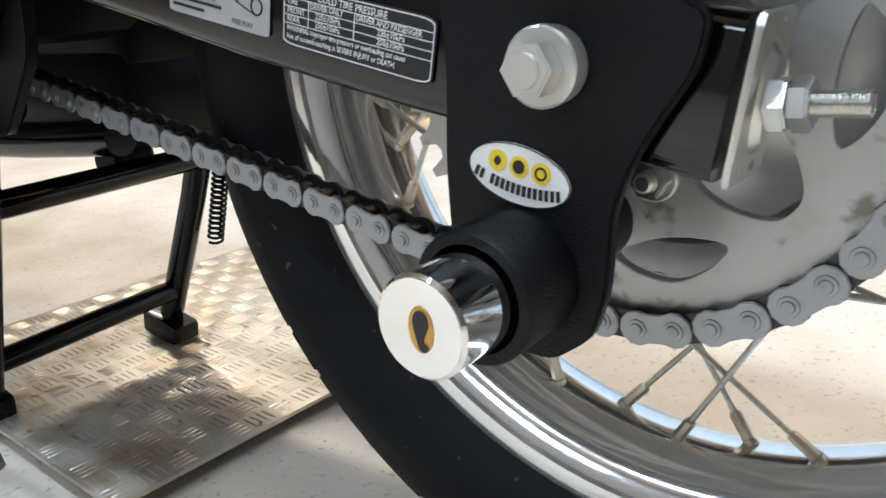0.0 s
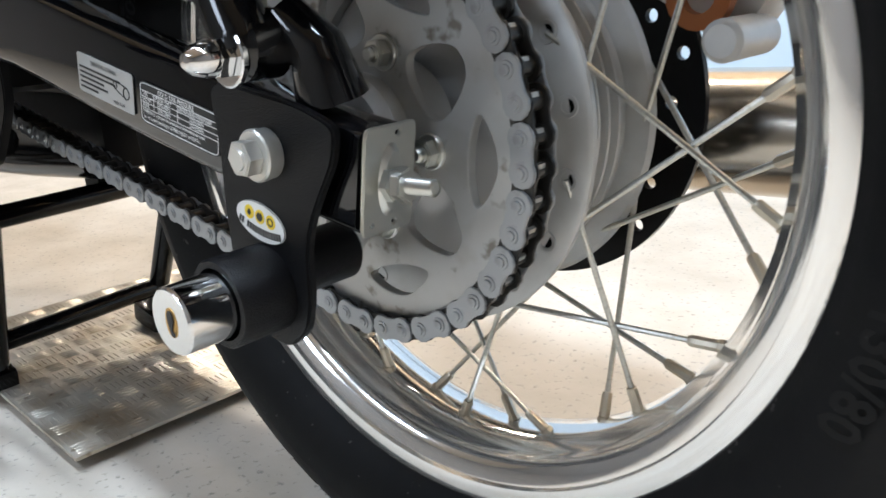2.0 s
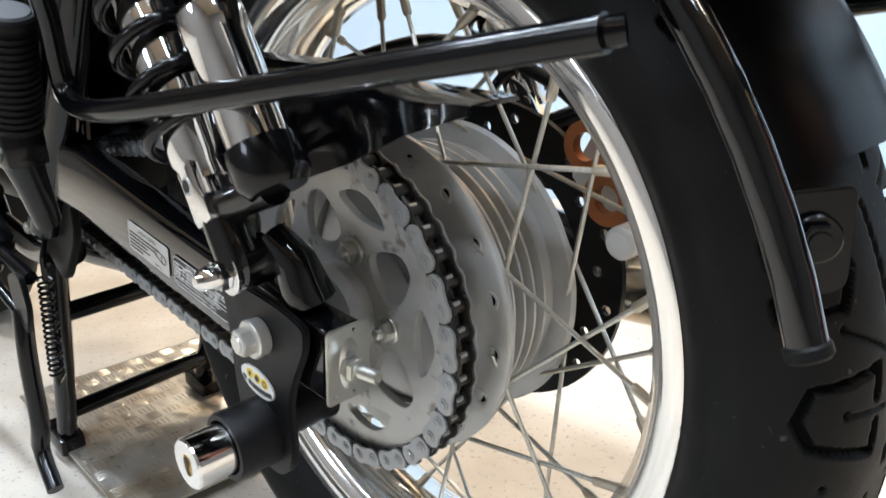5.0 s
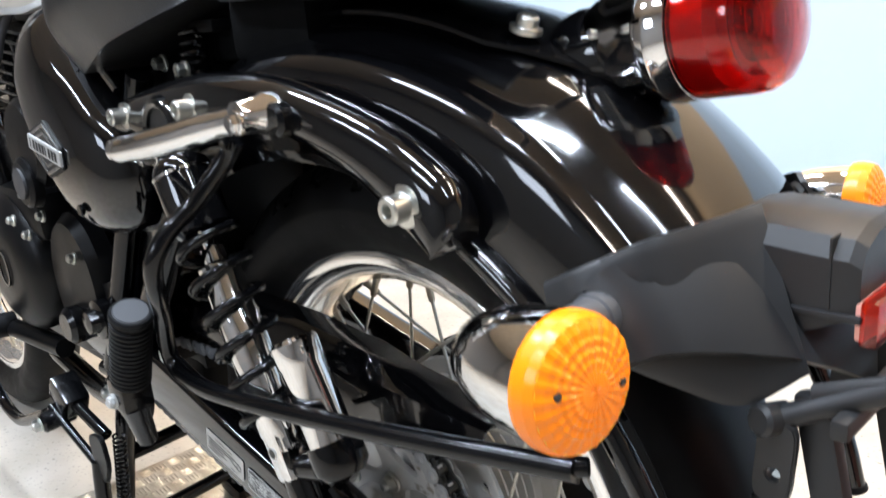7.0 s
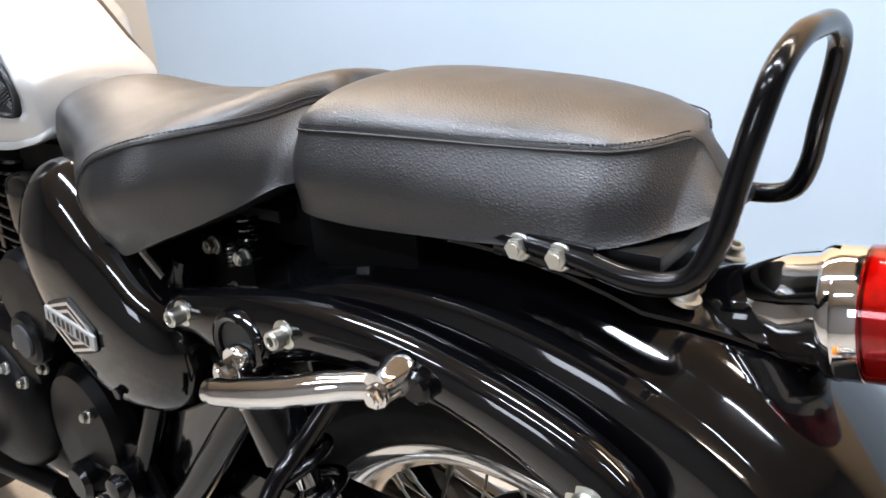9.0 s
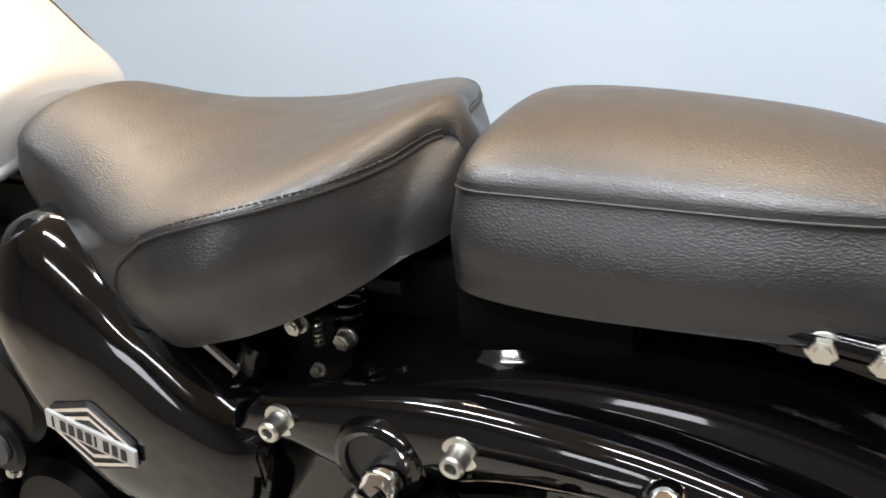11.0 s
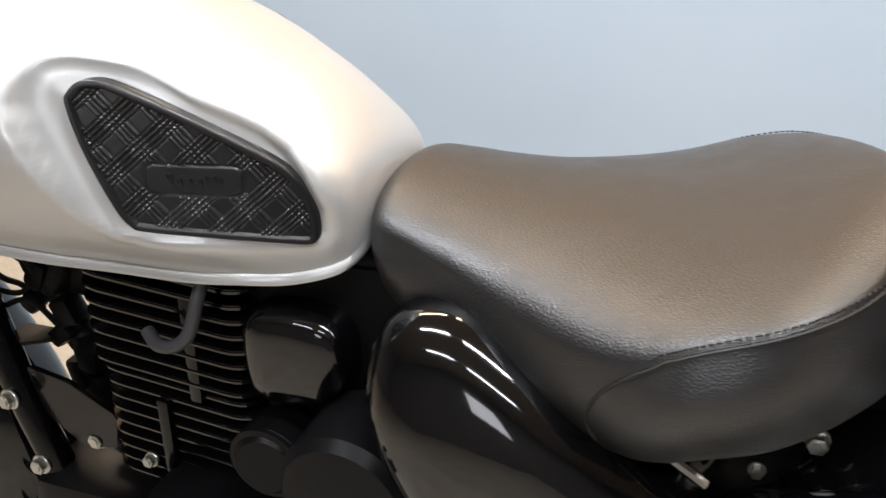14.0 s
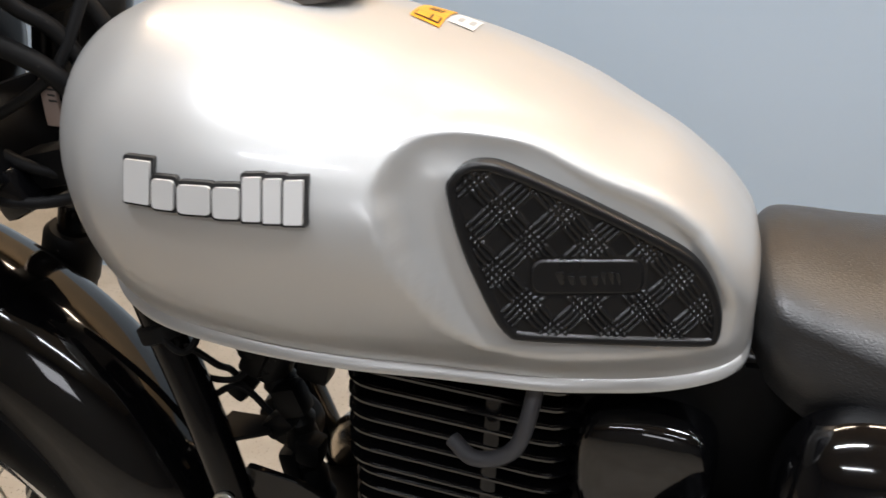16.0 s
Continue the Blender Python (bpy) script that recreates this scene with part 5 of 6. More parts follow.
# ---- grab rail ----
near = [(0.062, -0.095, 0.801), (0.118, -0.096, 0.795), (0.160, -0.098, 0.788), (0.190, -0.096, 0.793), (0.203, -0.090, 0.815), (0.210, -0.082, 0.848), (0.217, -0.076, 0.880), (0.222, -0.064, 0.905), (0.224, -0.035, 0.918)]
pts = spline(near + [(0.224, 0.0, 0.920)] + [(x, -y, z) for x, y, z in reversed(near)], 5)
grab = part("grab_rail", tube(pts, 0.0075, 14), FRAME, bike, "black tubular grab rail round the passenger seat")
for s in (-1, 1):
    part("rail_flat", box(0.072, 0.006, 0.020, Matrix.Translation((0.097, s * 0.096, 0.796)) @ Matrix.Rotation(radians(4), 4, "Y"), 0.002), FRAME, grab)
    for x, z in ((0.082, 0.797), (0.111, 0.795)):
        hex_bolt(grab, (x, s * 0.099, z), (0, s, 0), 0.0072, 0.006, 1.3, ZINC)

# ---- seats ----
def seat_mesh(stations, n=40, exp_top=2.6, full_from=9.0):
    """stations: x, half width at the seam, seam height, crown height, half width at the foot, foot height."""
    rings = []
    for x, w, zs, zt, wb, zb in stations:
        ring = []
        for i in range(n + 1):
            a = math.pi * i / n
            c, s = math.cos(a), math.sin(a)
            ring.append((x, -w * math.copysign(abs(c) ** (2 / exp_top), c), zs + (zt - zs) * abs(s) ** (2 / exp_top)))
        side = []
        flare = 1.6 - 0.7 * smooth01((x - full_from) / 0.09)
        for t in (0.05, 0.12, 0.2, 0.3, 0.4, 0.5, 0.6, 0.7, 0.8, 0.88, 0.94, 0.98, 1.0):
            bulge = (0.005 + 0.009 * smooth01((x + 0.34) / 0.06) * (1 - 0.55 * smooth01((x + 0.26) / 0.05))) * math.sin(math.pi * min(1, t ** 0.9)) ** 1.4
            side.append((w + (wb - w) * t ** flare + bulge, zs + (zb - zs) * t))
        ring += [(x, y, z) for y, z in side]
        ring += [(x, -y, z) for y, z in reversed(side)]
        rings.append(ring)
    bm = bmesh.new()
    loft(bm, rings)
    bmesh.ops.recalc_face_normals(bm, faces=bm.faces)
    return bm


def resample(keys, n):
    p = [spline([(k[i], k[0], 0) for k in keys], n) for i in range(1, len(keys[0]))]
    return [(p[0][j].y, *[q[j].x for q in p]) for j in range(len(p[0]))]


# pillion: x, seam half width, seam z, crown z, foot half width, foot z
PIL = [(-0.130, 0.060, 0.848, 0.868, 0.070, 0.803), (-0.124, 0.084, 0.855, 0.877, 0.092, 0.797), (-0.107, 0.0955, 0.857, 0.885, 0.103, 0.794), (-0.06, 0.0955, 0.858, 0.8885, 0.107, 0.793), (0.0, 0.0930, 0.858, 0.8865, 0.107, 0.795),
       (0.06, 0.0865, 0.8565, 0.882, 0.104, 0.797), (0.11, 0.0725, 0.8540, 0.874, 0.097, 0.799), (0.132, 0.0610, 0.8530, 0.866, 0.090, 0.800), (0.148, 0.0420, 0.8532, 0.861, 0.078, 0.802), (0.158, 0.0180, 0.8535, 0.8575, 0.066, 0.8035),
       (0.163, 0.0100, 0.850, 0.8525, 0.058, 0.8045), (0.172, 0.0100, 0.838, 0.840, 0.048, 0.806), (0.180, 0.0100, 0.824, 0.826, 0.036, 0.809), (0.185, 0.008, 0.814, 0.816, 0.020, 0.811)]
pillion = part("passenger_seat", seat_mesh(resample(PIL, 8), 48, 2.1), LEATHER, bike, "black grained passenger seat with a stitched edge seam", 60)
SOLO = [(-0.52, 0.04, 0.834, 0.8549, 0.036, 0.815), (-0.517, 0.062, 0.84, 0.8647, 0.058, 0.806), (-0.505, 0.08, 0.842, 0.8703, 0.076, 0.796), (-0.48, 0.09, 0.838, 0.8673, 0.088, 0.781), (-0.45, 0.1, 0.830, 0.8629, 0.095, 0.767),
       (-0.41, 0.119, 0.8195, 0.8584, 0.106, 0.753), (-0.37, 0.142, 0.8135, 0.8575, 0.124, 0.744), (-0.34, 0.1585, 0.8145, 0.8568, 0.136, 0.7395), (-0.315, 0.1675, 0.8215, 0.857, 0.1445, 0.7395), (-0.295, 0.1705, 0.830, 0.859, 0.1485, 0.744),
       (-0.275, 0.170, 0.8385, 0.8617, 0.150, 0.752), (-0.24, 0.1625, 0.8485, 0.8680, 0.150, 0.766), (-0.212, 0.1425, 0.8535, 0.8758, 0.138, 0.777), (-0.19, 0.1115, 0.8560, 0.8815, 0.122, 0.787), (-0.175, 0.072, 0.8580, 0.8842, 0.107, 0.795),
       (-0.166, 0.036, 0.8625, 0.8835, 0.096, 0.801), (-0.158, 0.018, 0.862, 0.877, 0.085, 0.805), (-0.151, 0.015, 0.855, 0.862, 0.072, 0.806), (-0.145, 0.014, 0.843, 0.846, 0.058, 0.808), (-0.140, 0.010, 0.828, 0.830, 0.042, 0.812)]
solo = part("rider_seat", seat_mesh(resample(SOLO, 8), 48, 2.0, -0.275), LEATHER, bike, "black grained saddle-shaped rider seat with a stitched seam", 60)


def seat_side(keys, x, z, full_from):
    """Half width of a seat's side panel at a place below the seam ridge."""
    st = resample(keys, 8)
    for a, b in zip(st, st[1:]):
        if a[0] <= x <= b[0]:
            f = (x - a[0]) / (b[0] - a[0])
            _, w, zs, _, wb, zb = [p + (q - p) * f for p, q in zip(a, b)]
            t = max(0.0, min(1.0, (zs - z) / (zs - zb)))
            flare = 1.6 - 0.7 * smooth01((x - full_from) / 0.09)
            return w + (wb - w) * t ** flare + (0.005 + 0.009 * smooth01((x + 0.34) / 0.06) * (1 - 0.55 * smooth01((x + 0.26) / 0.05))) * math.sin(math.pi * min(1, t ** 0.9)) ** 1.4
    return 0.1


def seam(parent, line):
    """A sewn seam along a line on the seat: a dark joint and two rows of thread above it."""
    for s in (-1, 1):
        pts = [Vector((x, s * y, z)) for x, y, z in line]
        part("piping", tube(pts, 0.0012, 6), INK, parent, "dark seam line")
        rows = bmesh.new()
        for i, (p, q) in enumerate(zip(pts, pts[1:])):
            t = (q - p).normalized()
            up = Vector((0, -s * 0.40, 0.92))
            side = (up - t * up.dot(t)).normalized() if i < len(pts) - HOOK.get(parent.name, 0) else (Vector((1, 0, 0)) - t * t.x).normalized()
            k = max(1, round((q - p).length / 0.0042))
            for j in range(k):
                a, b = p.lerp(q, j / k), p.lerp(q, (j + 0.66) / k)
                for off, thick in ((0.0048, 0.0007), (0.0016, 0.00045)):
                    tube([a + side * off, b + side * off], thick, 5, rows)
        tagged(part("stitching", rows, THREAD, parent), kind="stuff")


HOOK = {}
line = [(x, w + 0.0006, z + 0.0005) for x, w, z, *_ in resample(PIL, 8) if -0.128 <= x <= 0.159]
seam(pillion, line)
line = [(x, w + 0.0006, z + 0.0005) for x, w, z, *_ in resample(SOLO, 8) if -0.296 <= x <= -0.1605][::-1]
for p in spline([(-0.300, 0, 0.8265), (-0.3138, 0, 0.8165), (-0.326, 0, 0.8050), (-0.335, 0, 0.7920), (-0.340, 0, 0.7780), (-0.341, 0, 0.762), (-0.337, 0, 0.747)], 4):
    line.append((p.x, seat_side(SOLO, p.x, p.z, -0.275) + 0.0006, p.z))
HOOK[solo.name] = 14
seam(solo, line)
part("seat_pan", box(0.28, 0.17, 0.012, Matrix.Translation((0.03, 0, 0.794)), 0.004), PLASTIC, pillion)
part("seat_pan", box(0.30, 0.16, 0.012, Matrix.Translation((-0.32, 0, 0.775)), 0.004), PLASTIC, solo)


# ---- fuel tank ----
PA, PBX, PCZ = 0.0080, 0.5157, 0.2


TY = -0.032  # middle of the tank


def pad_plane(x, z):
    return PA + PBX * x + PCZ * z


def far_lean(z):
    """The pad by the wall leans in with its side of the tank."""
    return 0.35 * max(0.0, z - 0.87)


# x: half width, foot height, widest height, crown height, foot width factor
TANK = [(-0.984, 0.030, 0.909, 0.940, 0.966, 0.7), (-0.981, 0.060, 0.884, 0.938, 0.985, 0.72), (-0.972, 0.092, 0.864, 0.936, 1.003, 0.74), (-0.951, 0.128, 0.849, 0.934, 1.019, 0.76), (-0.92, 0.157, 0.843, 0.932, 1.031, 0.75), (-0.88, 0.181, 0.839, 0.931, 1.038, 0.72),
        (-0.82, 0.192, 0.833, 0.930, 1.0345, 0.70), (-0.76, 0.189, 0.826, 0.928, 1.0215, 0.68), (-0.70, 0.180, 0.820, 0.918, 1.0055, 0.65), (-0.64, 0.166, 0.816, 0.904, 0.9795, 0.67), (-0.60, 0.147, 0.815, 0.892, 0.9565, 0.71), (-0.57, 0.126, 0.814, 0.880, 0.9402, 0.77), (-0.545, 0.110, 0.818, 0.870, 0.9195, 0.84), (-0.530, 0.098, 0.822, 0.864, 0.902, 0.88), (-0.521, 0.084, 0.828, 0.859, 0.887, 0.92), (-0.517, 0.055, 0.838, 0.856, 0.873, 0.9)]
RECESS = [(-0.7115, 0.952), (-0.7105, 0.9615), (-0.7065, 0.9735), (-0.7015, 0.9792), (-0.6950, 0.9825), (-0.6813, 0.9833), (-0.6683, 0.9805), (-0.6520, 0.9758), (-0.6365, 0.9700), (-0.6080, 0.9560), (-0.5780, 0.9385), (-0.5630, 0.9275), (-0.5475, 0.9120), (-0.5370, 0.8910), (-0.5275, 0.8653), (-0.5244, 0.8444), (-0.5319, 0.833), (-0.5756, 0.8345), (-0.6213, 0.8417), (-0.6668, 0.8549), (-0.6824, 0.8748), (-0.7012, 0.9189)]


def tank_ex(x):
    """The section grows squarer from the nose to the knees."""
    return 1.0 - 0.12 * smooth01((x + 0.88) / 0.16)


def far_ex(x):
    """The side by the wall slopes in more towards the crown."""
    return 1.0 + 0.20 * smooth01((x + 0.88) / 0.16)


def poly_depth(x, z, poly):
    """How far inside an outline a point lies; negative outside."""
    inside, best = False, 9.0
    n = len(poly)
    for i in range(n):
        (x1, z1), (x2, z2) = poly[i], poly[(i + 1) % n]
        if (z1 > z) != (z2 > z) and x < (x2 - x1) * (z - z1) / (z2 - z1) + x1:
            inside = not inside
        dx, dz = x2 - x1, z2 - z1
        t = max(0, min(1, ((x - x1) * dx + (z - z1) * dz) / (dx * dx + dz * dz)))
        best = min(best, math.hypot(x - x1 - t * dx, z - z1 - t * dz))
    return best if inside else -best


rings = []
for x, w, zb, zm, zt, k in resample(TANK, 13):
    ring = []
    w += TY
    n = 104
    for i in range(n + 1):
        a = math.pi * i / n
        c, s = math.cos(a), math.sin(a)
        if c > 0:
            ring.append([x, -w * c ** tank_ex(x), zm + (zt - zm) * abs(s) ** tank_ex(x)])
        else:
            ring.append([x, (w - TY) * abs(c) ** far_ex(x), zm + (zt - zm) * abs(s) ** far_ex(x)])
    low = []
    for t in [k2 / 24 for k2 in range(1, 25)]:
        low.append((w * (1 - (1 - k) * t ** 2.0), zm + (zb - zm) * t))
    low += [(w * k + 0.004, zb - 0.004), (w * k + 0.0035, zb - 0.008), (w * k - 0.004, zb - 0.009), (w * k - 0.02, zb - 0.006)]
    ring += [[x, y - TY, z] for y, z in low] + [[x, -y, z] for y, z in reversed(low)]
    for v in ring:
        d = poly_depth(v[0], v[2], RECESS)
        if -0.024 < d and abs(v[1]) > 0.03:
            # soft crest just outside the recess
            v[1] += math.copysign(0.0024 * smooth01((d + 0.024) / 0.022) * smooth01((v[2] - 0.850) / 0.05) * smooth01((v[0] + 0.70) / 0.05) * smooth01((abs(v[1]) - 0.035) / 0.04), v[1])
        if d > -0.0015 and abs(v[1]) > 0.03:
            # a crisp edge in front, a soft one behind, and a hollow between the crest and the pad
            ahead = smooth01((-0.605 - v[0]) / 0.045)
            f = smooth01((d + 0.0015) / (0.018 - 0.0110 * ahead)) * smooth01((abs(v[1]) - 0.03) / 0.025)
            goal = (TY if v[1] < 0 else -far_lean(v[2])) - pad_plane(v[0], v[2]) - 0.002 - 0.0032 * ahead * math.sin(math.pi * max(0.0, min(1.0, d / 0.027)))
            y = abs(v[1]) * (1 - f) + goal * f
            if v[1] > 0:
                y = min(y, v[1])
            v[1] = math.copysign(y, v[1])
    rings.append([(v[0], v[1] + TY, v[2]) for v in ring])
bm = bmesh.new()
loft(bm, rings)
bmesh.ops.recalc_face_normals(bm, faces=bm.faces)
tank = part("fuel_tank", bm, SILVER, bike, "silver metallic teardrop fuel tank with knee recesses", 60)
# knee pads
PAD = [(-0.6792, 0.9489), (-0.6771, 0.9573), (-0.6704, 0.9628), (-0.6612, 0.963), (-0.6505, 0.9589), (-0.623, 0.9424), (-0.5943, 0.9237), (-0.5643, 0.903), (-0.5502, 0.8896), (-0.5422, 0.8752), (-0.5379, 0.8595), (-0.5386, 0.8454), (-0.5436, 0.8420), (-0.5605, 0.8448), (-0.6057, 0.8541), (-0.6407, 0.8622), (-0.6493, 0.8669), (-0.6579, 0.8813), (-0.6718, 0.9179)]
for s in (-1, 1):
    up = Vector((0, -1, 0)) if s < 0 else Vector((0, 1, 0))

    def on_pad(x, z, lift):
        y = pad_plane(x, z) - lift
        return Vector((x, y if s < 0 else TY - y - far_lean(z), z))

    line = [(p.x, p.z) for p in spline([(a, 0, b) for a, b in PAD], 5, True)]
    cx, cz = sum(p[0] for p in line) / len(line), sum(p[1] for p in line) / len(line)

    def shrink(f):
        out = []
        n = len(line)
        for i in range(n):
            a, b = Vector(line[i - 1]), Vector(line[(i + 1) % n])
            t = (b - a).normalized()
            nrm = Vector((t.y, -t.x))
            p = Vector(line[i])
            if nrm.dot(Vector((cx, cz)) - p) < 0:
                nrm = -nrm
            out.append(p + nrm * f)
        return out

    bm = bmesh.new()
    rr = []
    for f, lift in ((0, -0.002), (0, 0.004), (0.0012, 0.0054), (0.0030, 0.0058), (0.0044, 0.0052), (0.0050, 0.0038), (0.0056, 0.0034)):
        rr.append([on_pad(p.x, p.y, lift) for p in shrink(f)])
    vs = loft(bm, rr, True, False)
    cv = bm.verts.new(on_pad(cx, cz, 0.0034))
    for i in range(len(vs[-1])):
        bm.faces.new((vs[-1][i], vs[-1][(i + 1) % len(vs[-1])], cv))
    bmesh.ops.recalc_face_normals(bm, faces=bm.faces)
    pad = part("knee_pad", bm, PADRUB, tank, "black rubber knee pad with raised diamond lattice")
    # moulded face: crossing bundles of four ribs, flat diamonds between, a plain boss in the middle
    step = 0.00055 if s < 0 else 0.0012
    gx, gz = np.meshgrid(np.arange(-0.684, -0.535, step), np.arange(0.838, 0.966, step), indexing="ij")
    inner = [(p.x, p.y) for p in shrink(0.0048)]
    inside = np.zeros(gx.shape, bool)
    for (x1, z1), (x2, z2) in zip(inner, inner[1:] + inner[:1]):
        if z1 != z2:
            inside ^= ((z1 > gz) != (z2 > gz)) & (gx < (x2 - x1) * (gz - z1) / (z2 - z1) + x1)
    ux, uz, vx, vz = 0.0145, -0.01985, -0.0160, -0.01365
    dx, dz = gx + 0.6085, gz - 0.9115
    det = ux * vz - uz * vx
    la, lb = (dx * vz - dz * vx) / det, (ux * dz - uz * dx) / det
    ribs = []
    for c in (la, lb):
        q = c - np.round(c)
        wave = np.clip(0.75 - 1.1 * np.cos(2 * math.pi * q / 0.135), 0, 1)
        ribs.append((np.abs(q) < 0.27, wave))
    (in1, w1), (in2, w2) = ribs
    lift = np.where(in1 & in2, np.minimum(w1, w2), np.where(in1, w1, np.where(in2, w2, 0.2))) * 0.0022
    bx, bz = gx + 0.6097, gz - 0.8935 + 0.155 * (gx + 0.6097)
    boss = np.hypot(np.maximum(np.abs(bx) - 0.0220, 0), np.maximum(np.abs(bz) - 0.0030, 0)) - 0.0068
    lift = np.where(boss < 0, 0.0004 + 0.0014 * np.clip(-boss / 0.0012, 0, 1), np.where(boss < 0.0014, 0.0, lift)) + 0.0030
    at_y = pad_plane(gx, gz) - lift
    if s > 0:
        at_y = TY - at_y - 0.35 * np.maximum(0.0, gz - 0.87)
    index = -np.ones(gx.shape, int)
    index[inside] = np.arange(inside.sum())
    cells = inside[:-1, :-1] & inside[1:, :-1] & inside[1:, 1:] & inside[:-1, 1:]
    quads = np.stack([index[:-1, :-1][cells], index[1:, :-1][cells], index[1:, 1:][cells], index[:-1, 1:][cells]], 1)
    if s > 0:
        quads = quads[:, ::-1]
    me = bpy.data.meshes.new("moulded_face")
    me.from_pydata(np.stack([gx[inside], at_y[inside], gz[inside]], 1).tolist(), [], quads.tolist())
    me.polygons.foreach_set("use_smooth", [True] * len(me.polygons))
    me.materials.append(PADRUB)
    piece("moulded_face", me, None, pad, "moulded plaid relief on the knee pad")
    bm = bmesh.new()
    for i, (wd, h) in enumerate(((0.0054, 0.0075), (0.0042, 0.0052), (0.0046, 0.0052), (0.0042, 0.0052), (0.0026, 0.0078), (0.0026, 0.0078), (0.0024, 0.0070))):
        x = -0.6270 + (0.0, 0.0066, 0.0122, 0.0184, 0.0240, 0.0280, 0.0318)[i]
        p = on_pad(x + wd / 2, 0.8890 - 0.165 * (x + 0.6097) + h / 2, 0.0045)
        box(wd, 0.0012, h, Matrix.Translation(p), 0.0003, bm)
    tagged(part("raised_mark", bm, PADRUB, pad), kind="stuff")

# silver mark on the tank side, as plain raised shapes
WM = [(-0.8600, 0.0185, 0.0215), (-0.8395, 0.0145, 0.0150), (-0.8225, 0.0200, 0.0145), (-0.8010, 0.0150, 0.0155), (-0.7845, 0.0100, 0.0215), (-0.7730, 0.0095, 0.0215), (-0.7620, 0.0100, 0.0215)]


def tank_side(x, z):
    """Half width of the tank at a height above its foot."""
    for a, b in zip(TK, TK[1:]):
        if a[0] <= x <= b[0]:
            t = (x - a[0]) / (b[0] - a[0])
            w, zb, zm, zt = [a[i] + (b[i] - a[i]) * t for i in (1, 2, 3, 4)]
            if z > zm:
                f = min(1.0, (z - zm) / (zt - zm))
                return (w + TY) * max(0.0, 1 - f ** (2 / tank_ex(x))) ** (tank_ex(x) / 2)
            t = (zm - z) / (zm - zb)
            return (w + TY) * (1 - 0.3 * t * t)
    return 0.13


TK = resample(TANK, 8)
for s in (-1, 1):
    for i, (x, wd, h) in enumerate(WM):
        x0, x1 = x, x + wd
        z0 = 0.9480 - 0.065 * (x + 0.86)
        x0, x1 = x0 + 0.006, x1 + 0.006
        back, front = bmesh.new(), bmesh.new()
        for bmx, grow, lift, th in ((back, 0.0017, 0.0006, 0.0028), (front, 0.0, 0.0032, 0.0016)):
            ol = rounded([(x0 - grow, z0 - grow), (x1 + grow, z0 - grow), (x1 + grow, z0 + h + grow), (x0 - grow, z0 + h + grow)], 3, 0.16 if h < 0.02 else 0.07)
            lo = [Vector((a, TY + s * (tank_side(a, b) + lift - 0.002 - (TY if s > 0 else 0.0)), b)) for a, b in ol]
            hi = [Vector((a, TY + s * (tank_side(a, b) + lift + th - (TY if s > 0 else 0.0)), b)) for a, b in ol]
            loft(bmx, [lo, hi])
            bmesh.ops.recalc_face_normals(bmx, faces=bmx.faces)
        bk = part("mark_backing", back, INK, tank, "black backing of the silver mark")
        part("mark_block", front, MARK, bk, "silver raised block")

# stickers on the tank's crown
def tank_top(x, y):
    for a, b in zip(TK, TK[1:]):
        if a[0] <= x <= b[0]:
            t = (x - a[0]) / (b[0] - a[0])
            w, zb, zm, zt = [a[i] + (b[i] - a[i]) * t for i in (1, 2, 3, 4)]
            ex, half = (tank_ex(x), w + TY) if y < TY else (far_ex(x), w)
            f = max(0.0, 1 - (abs(y - TY) / half) ** (2 / ex))
            return zm + (zt - zm) * f ** (ex / 2)
    return 1.0


def tank_sticker(name, corners, mat, label, lift=0.0007, n=10):
    bm = bmesh.new()
    c = [Vector(a) for a in corners]
    rows = []
    for i in range(n + 1):
        rows.append([])
        for j in range(n + 1):
            p = c[0].lerp(c[1], j / n).lerp(c[3].lerp(c[2], j / n), i / n)
            rows[-1].append(bm.verts.new((p.x, p.y, tank_top(p.x, p.y) + lift)))
    for i in range(n):
        for j in range(n):
            bm.faces.new((rows[i][j], rows[i][j + 1], rows[i + 1][j + 1], rows[i + 1][j]))
    bmesh.ops.recalc_face_normals(bm, faces=bm.faces)
    return part(name, bm, mat, tank, label)


ST = [Vector((-0.7367, -0.0356)), Vector((-0.7141, -0.0462)), Vector((-0.7265, 0.0424)), Vector((-0.7491, 0.0446))]


def on_sticker(u, v):
    p = ST[0].lerp(ST[1], u).lerp(ST[3].lerp(ST[2], u), v)
    return p.x, p.y


def sticker_patch(name, u0, u1, v0, v1, mat, lift):
    tank_sticker(name, [on_sticker(u0, v0), on_sticker(u1, v0), on_sticker(u1, v1), on_sticker(u0, v1)], mat, "", lift, 6)


tank_sticker("orange_sticker", ST, ORANGE, "orange paper sticker")
tank_sticker("white_sticker", [(-0.7152, -0.0264), (-0.6971, -0.0312), (-0.7000, 0.0050), (-0.7190, 0.0140)], WHITE, "small white sticker")
sticker_patch("sticker_frame", 0.10, 0.92, 0.06, 0.24, INK, 0.0010)
sticker_patch("sticker_window", 0.14, 0.60, 0.08, 0.22, ORANGE, 0.0013)
sticker_patch("sticker_window", 0.66, 0.88, 0.08, 0.22, ORANGE, 0.0013)
for k in range(5):
    sticker_patch("sticker_line", 0.34 + 0.09 * k, 0.39 + 0.09 * k, 0.40, 0.62 - 0.05 * (k % 2), INK, 0.0010)
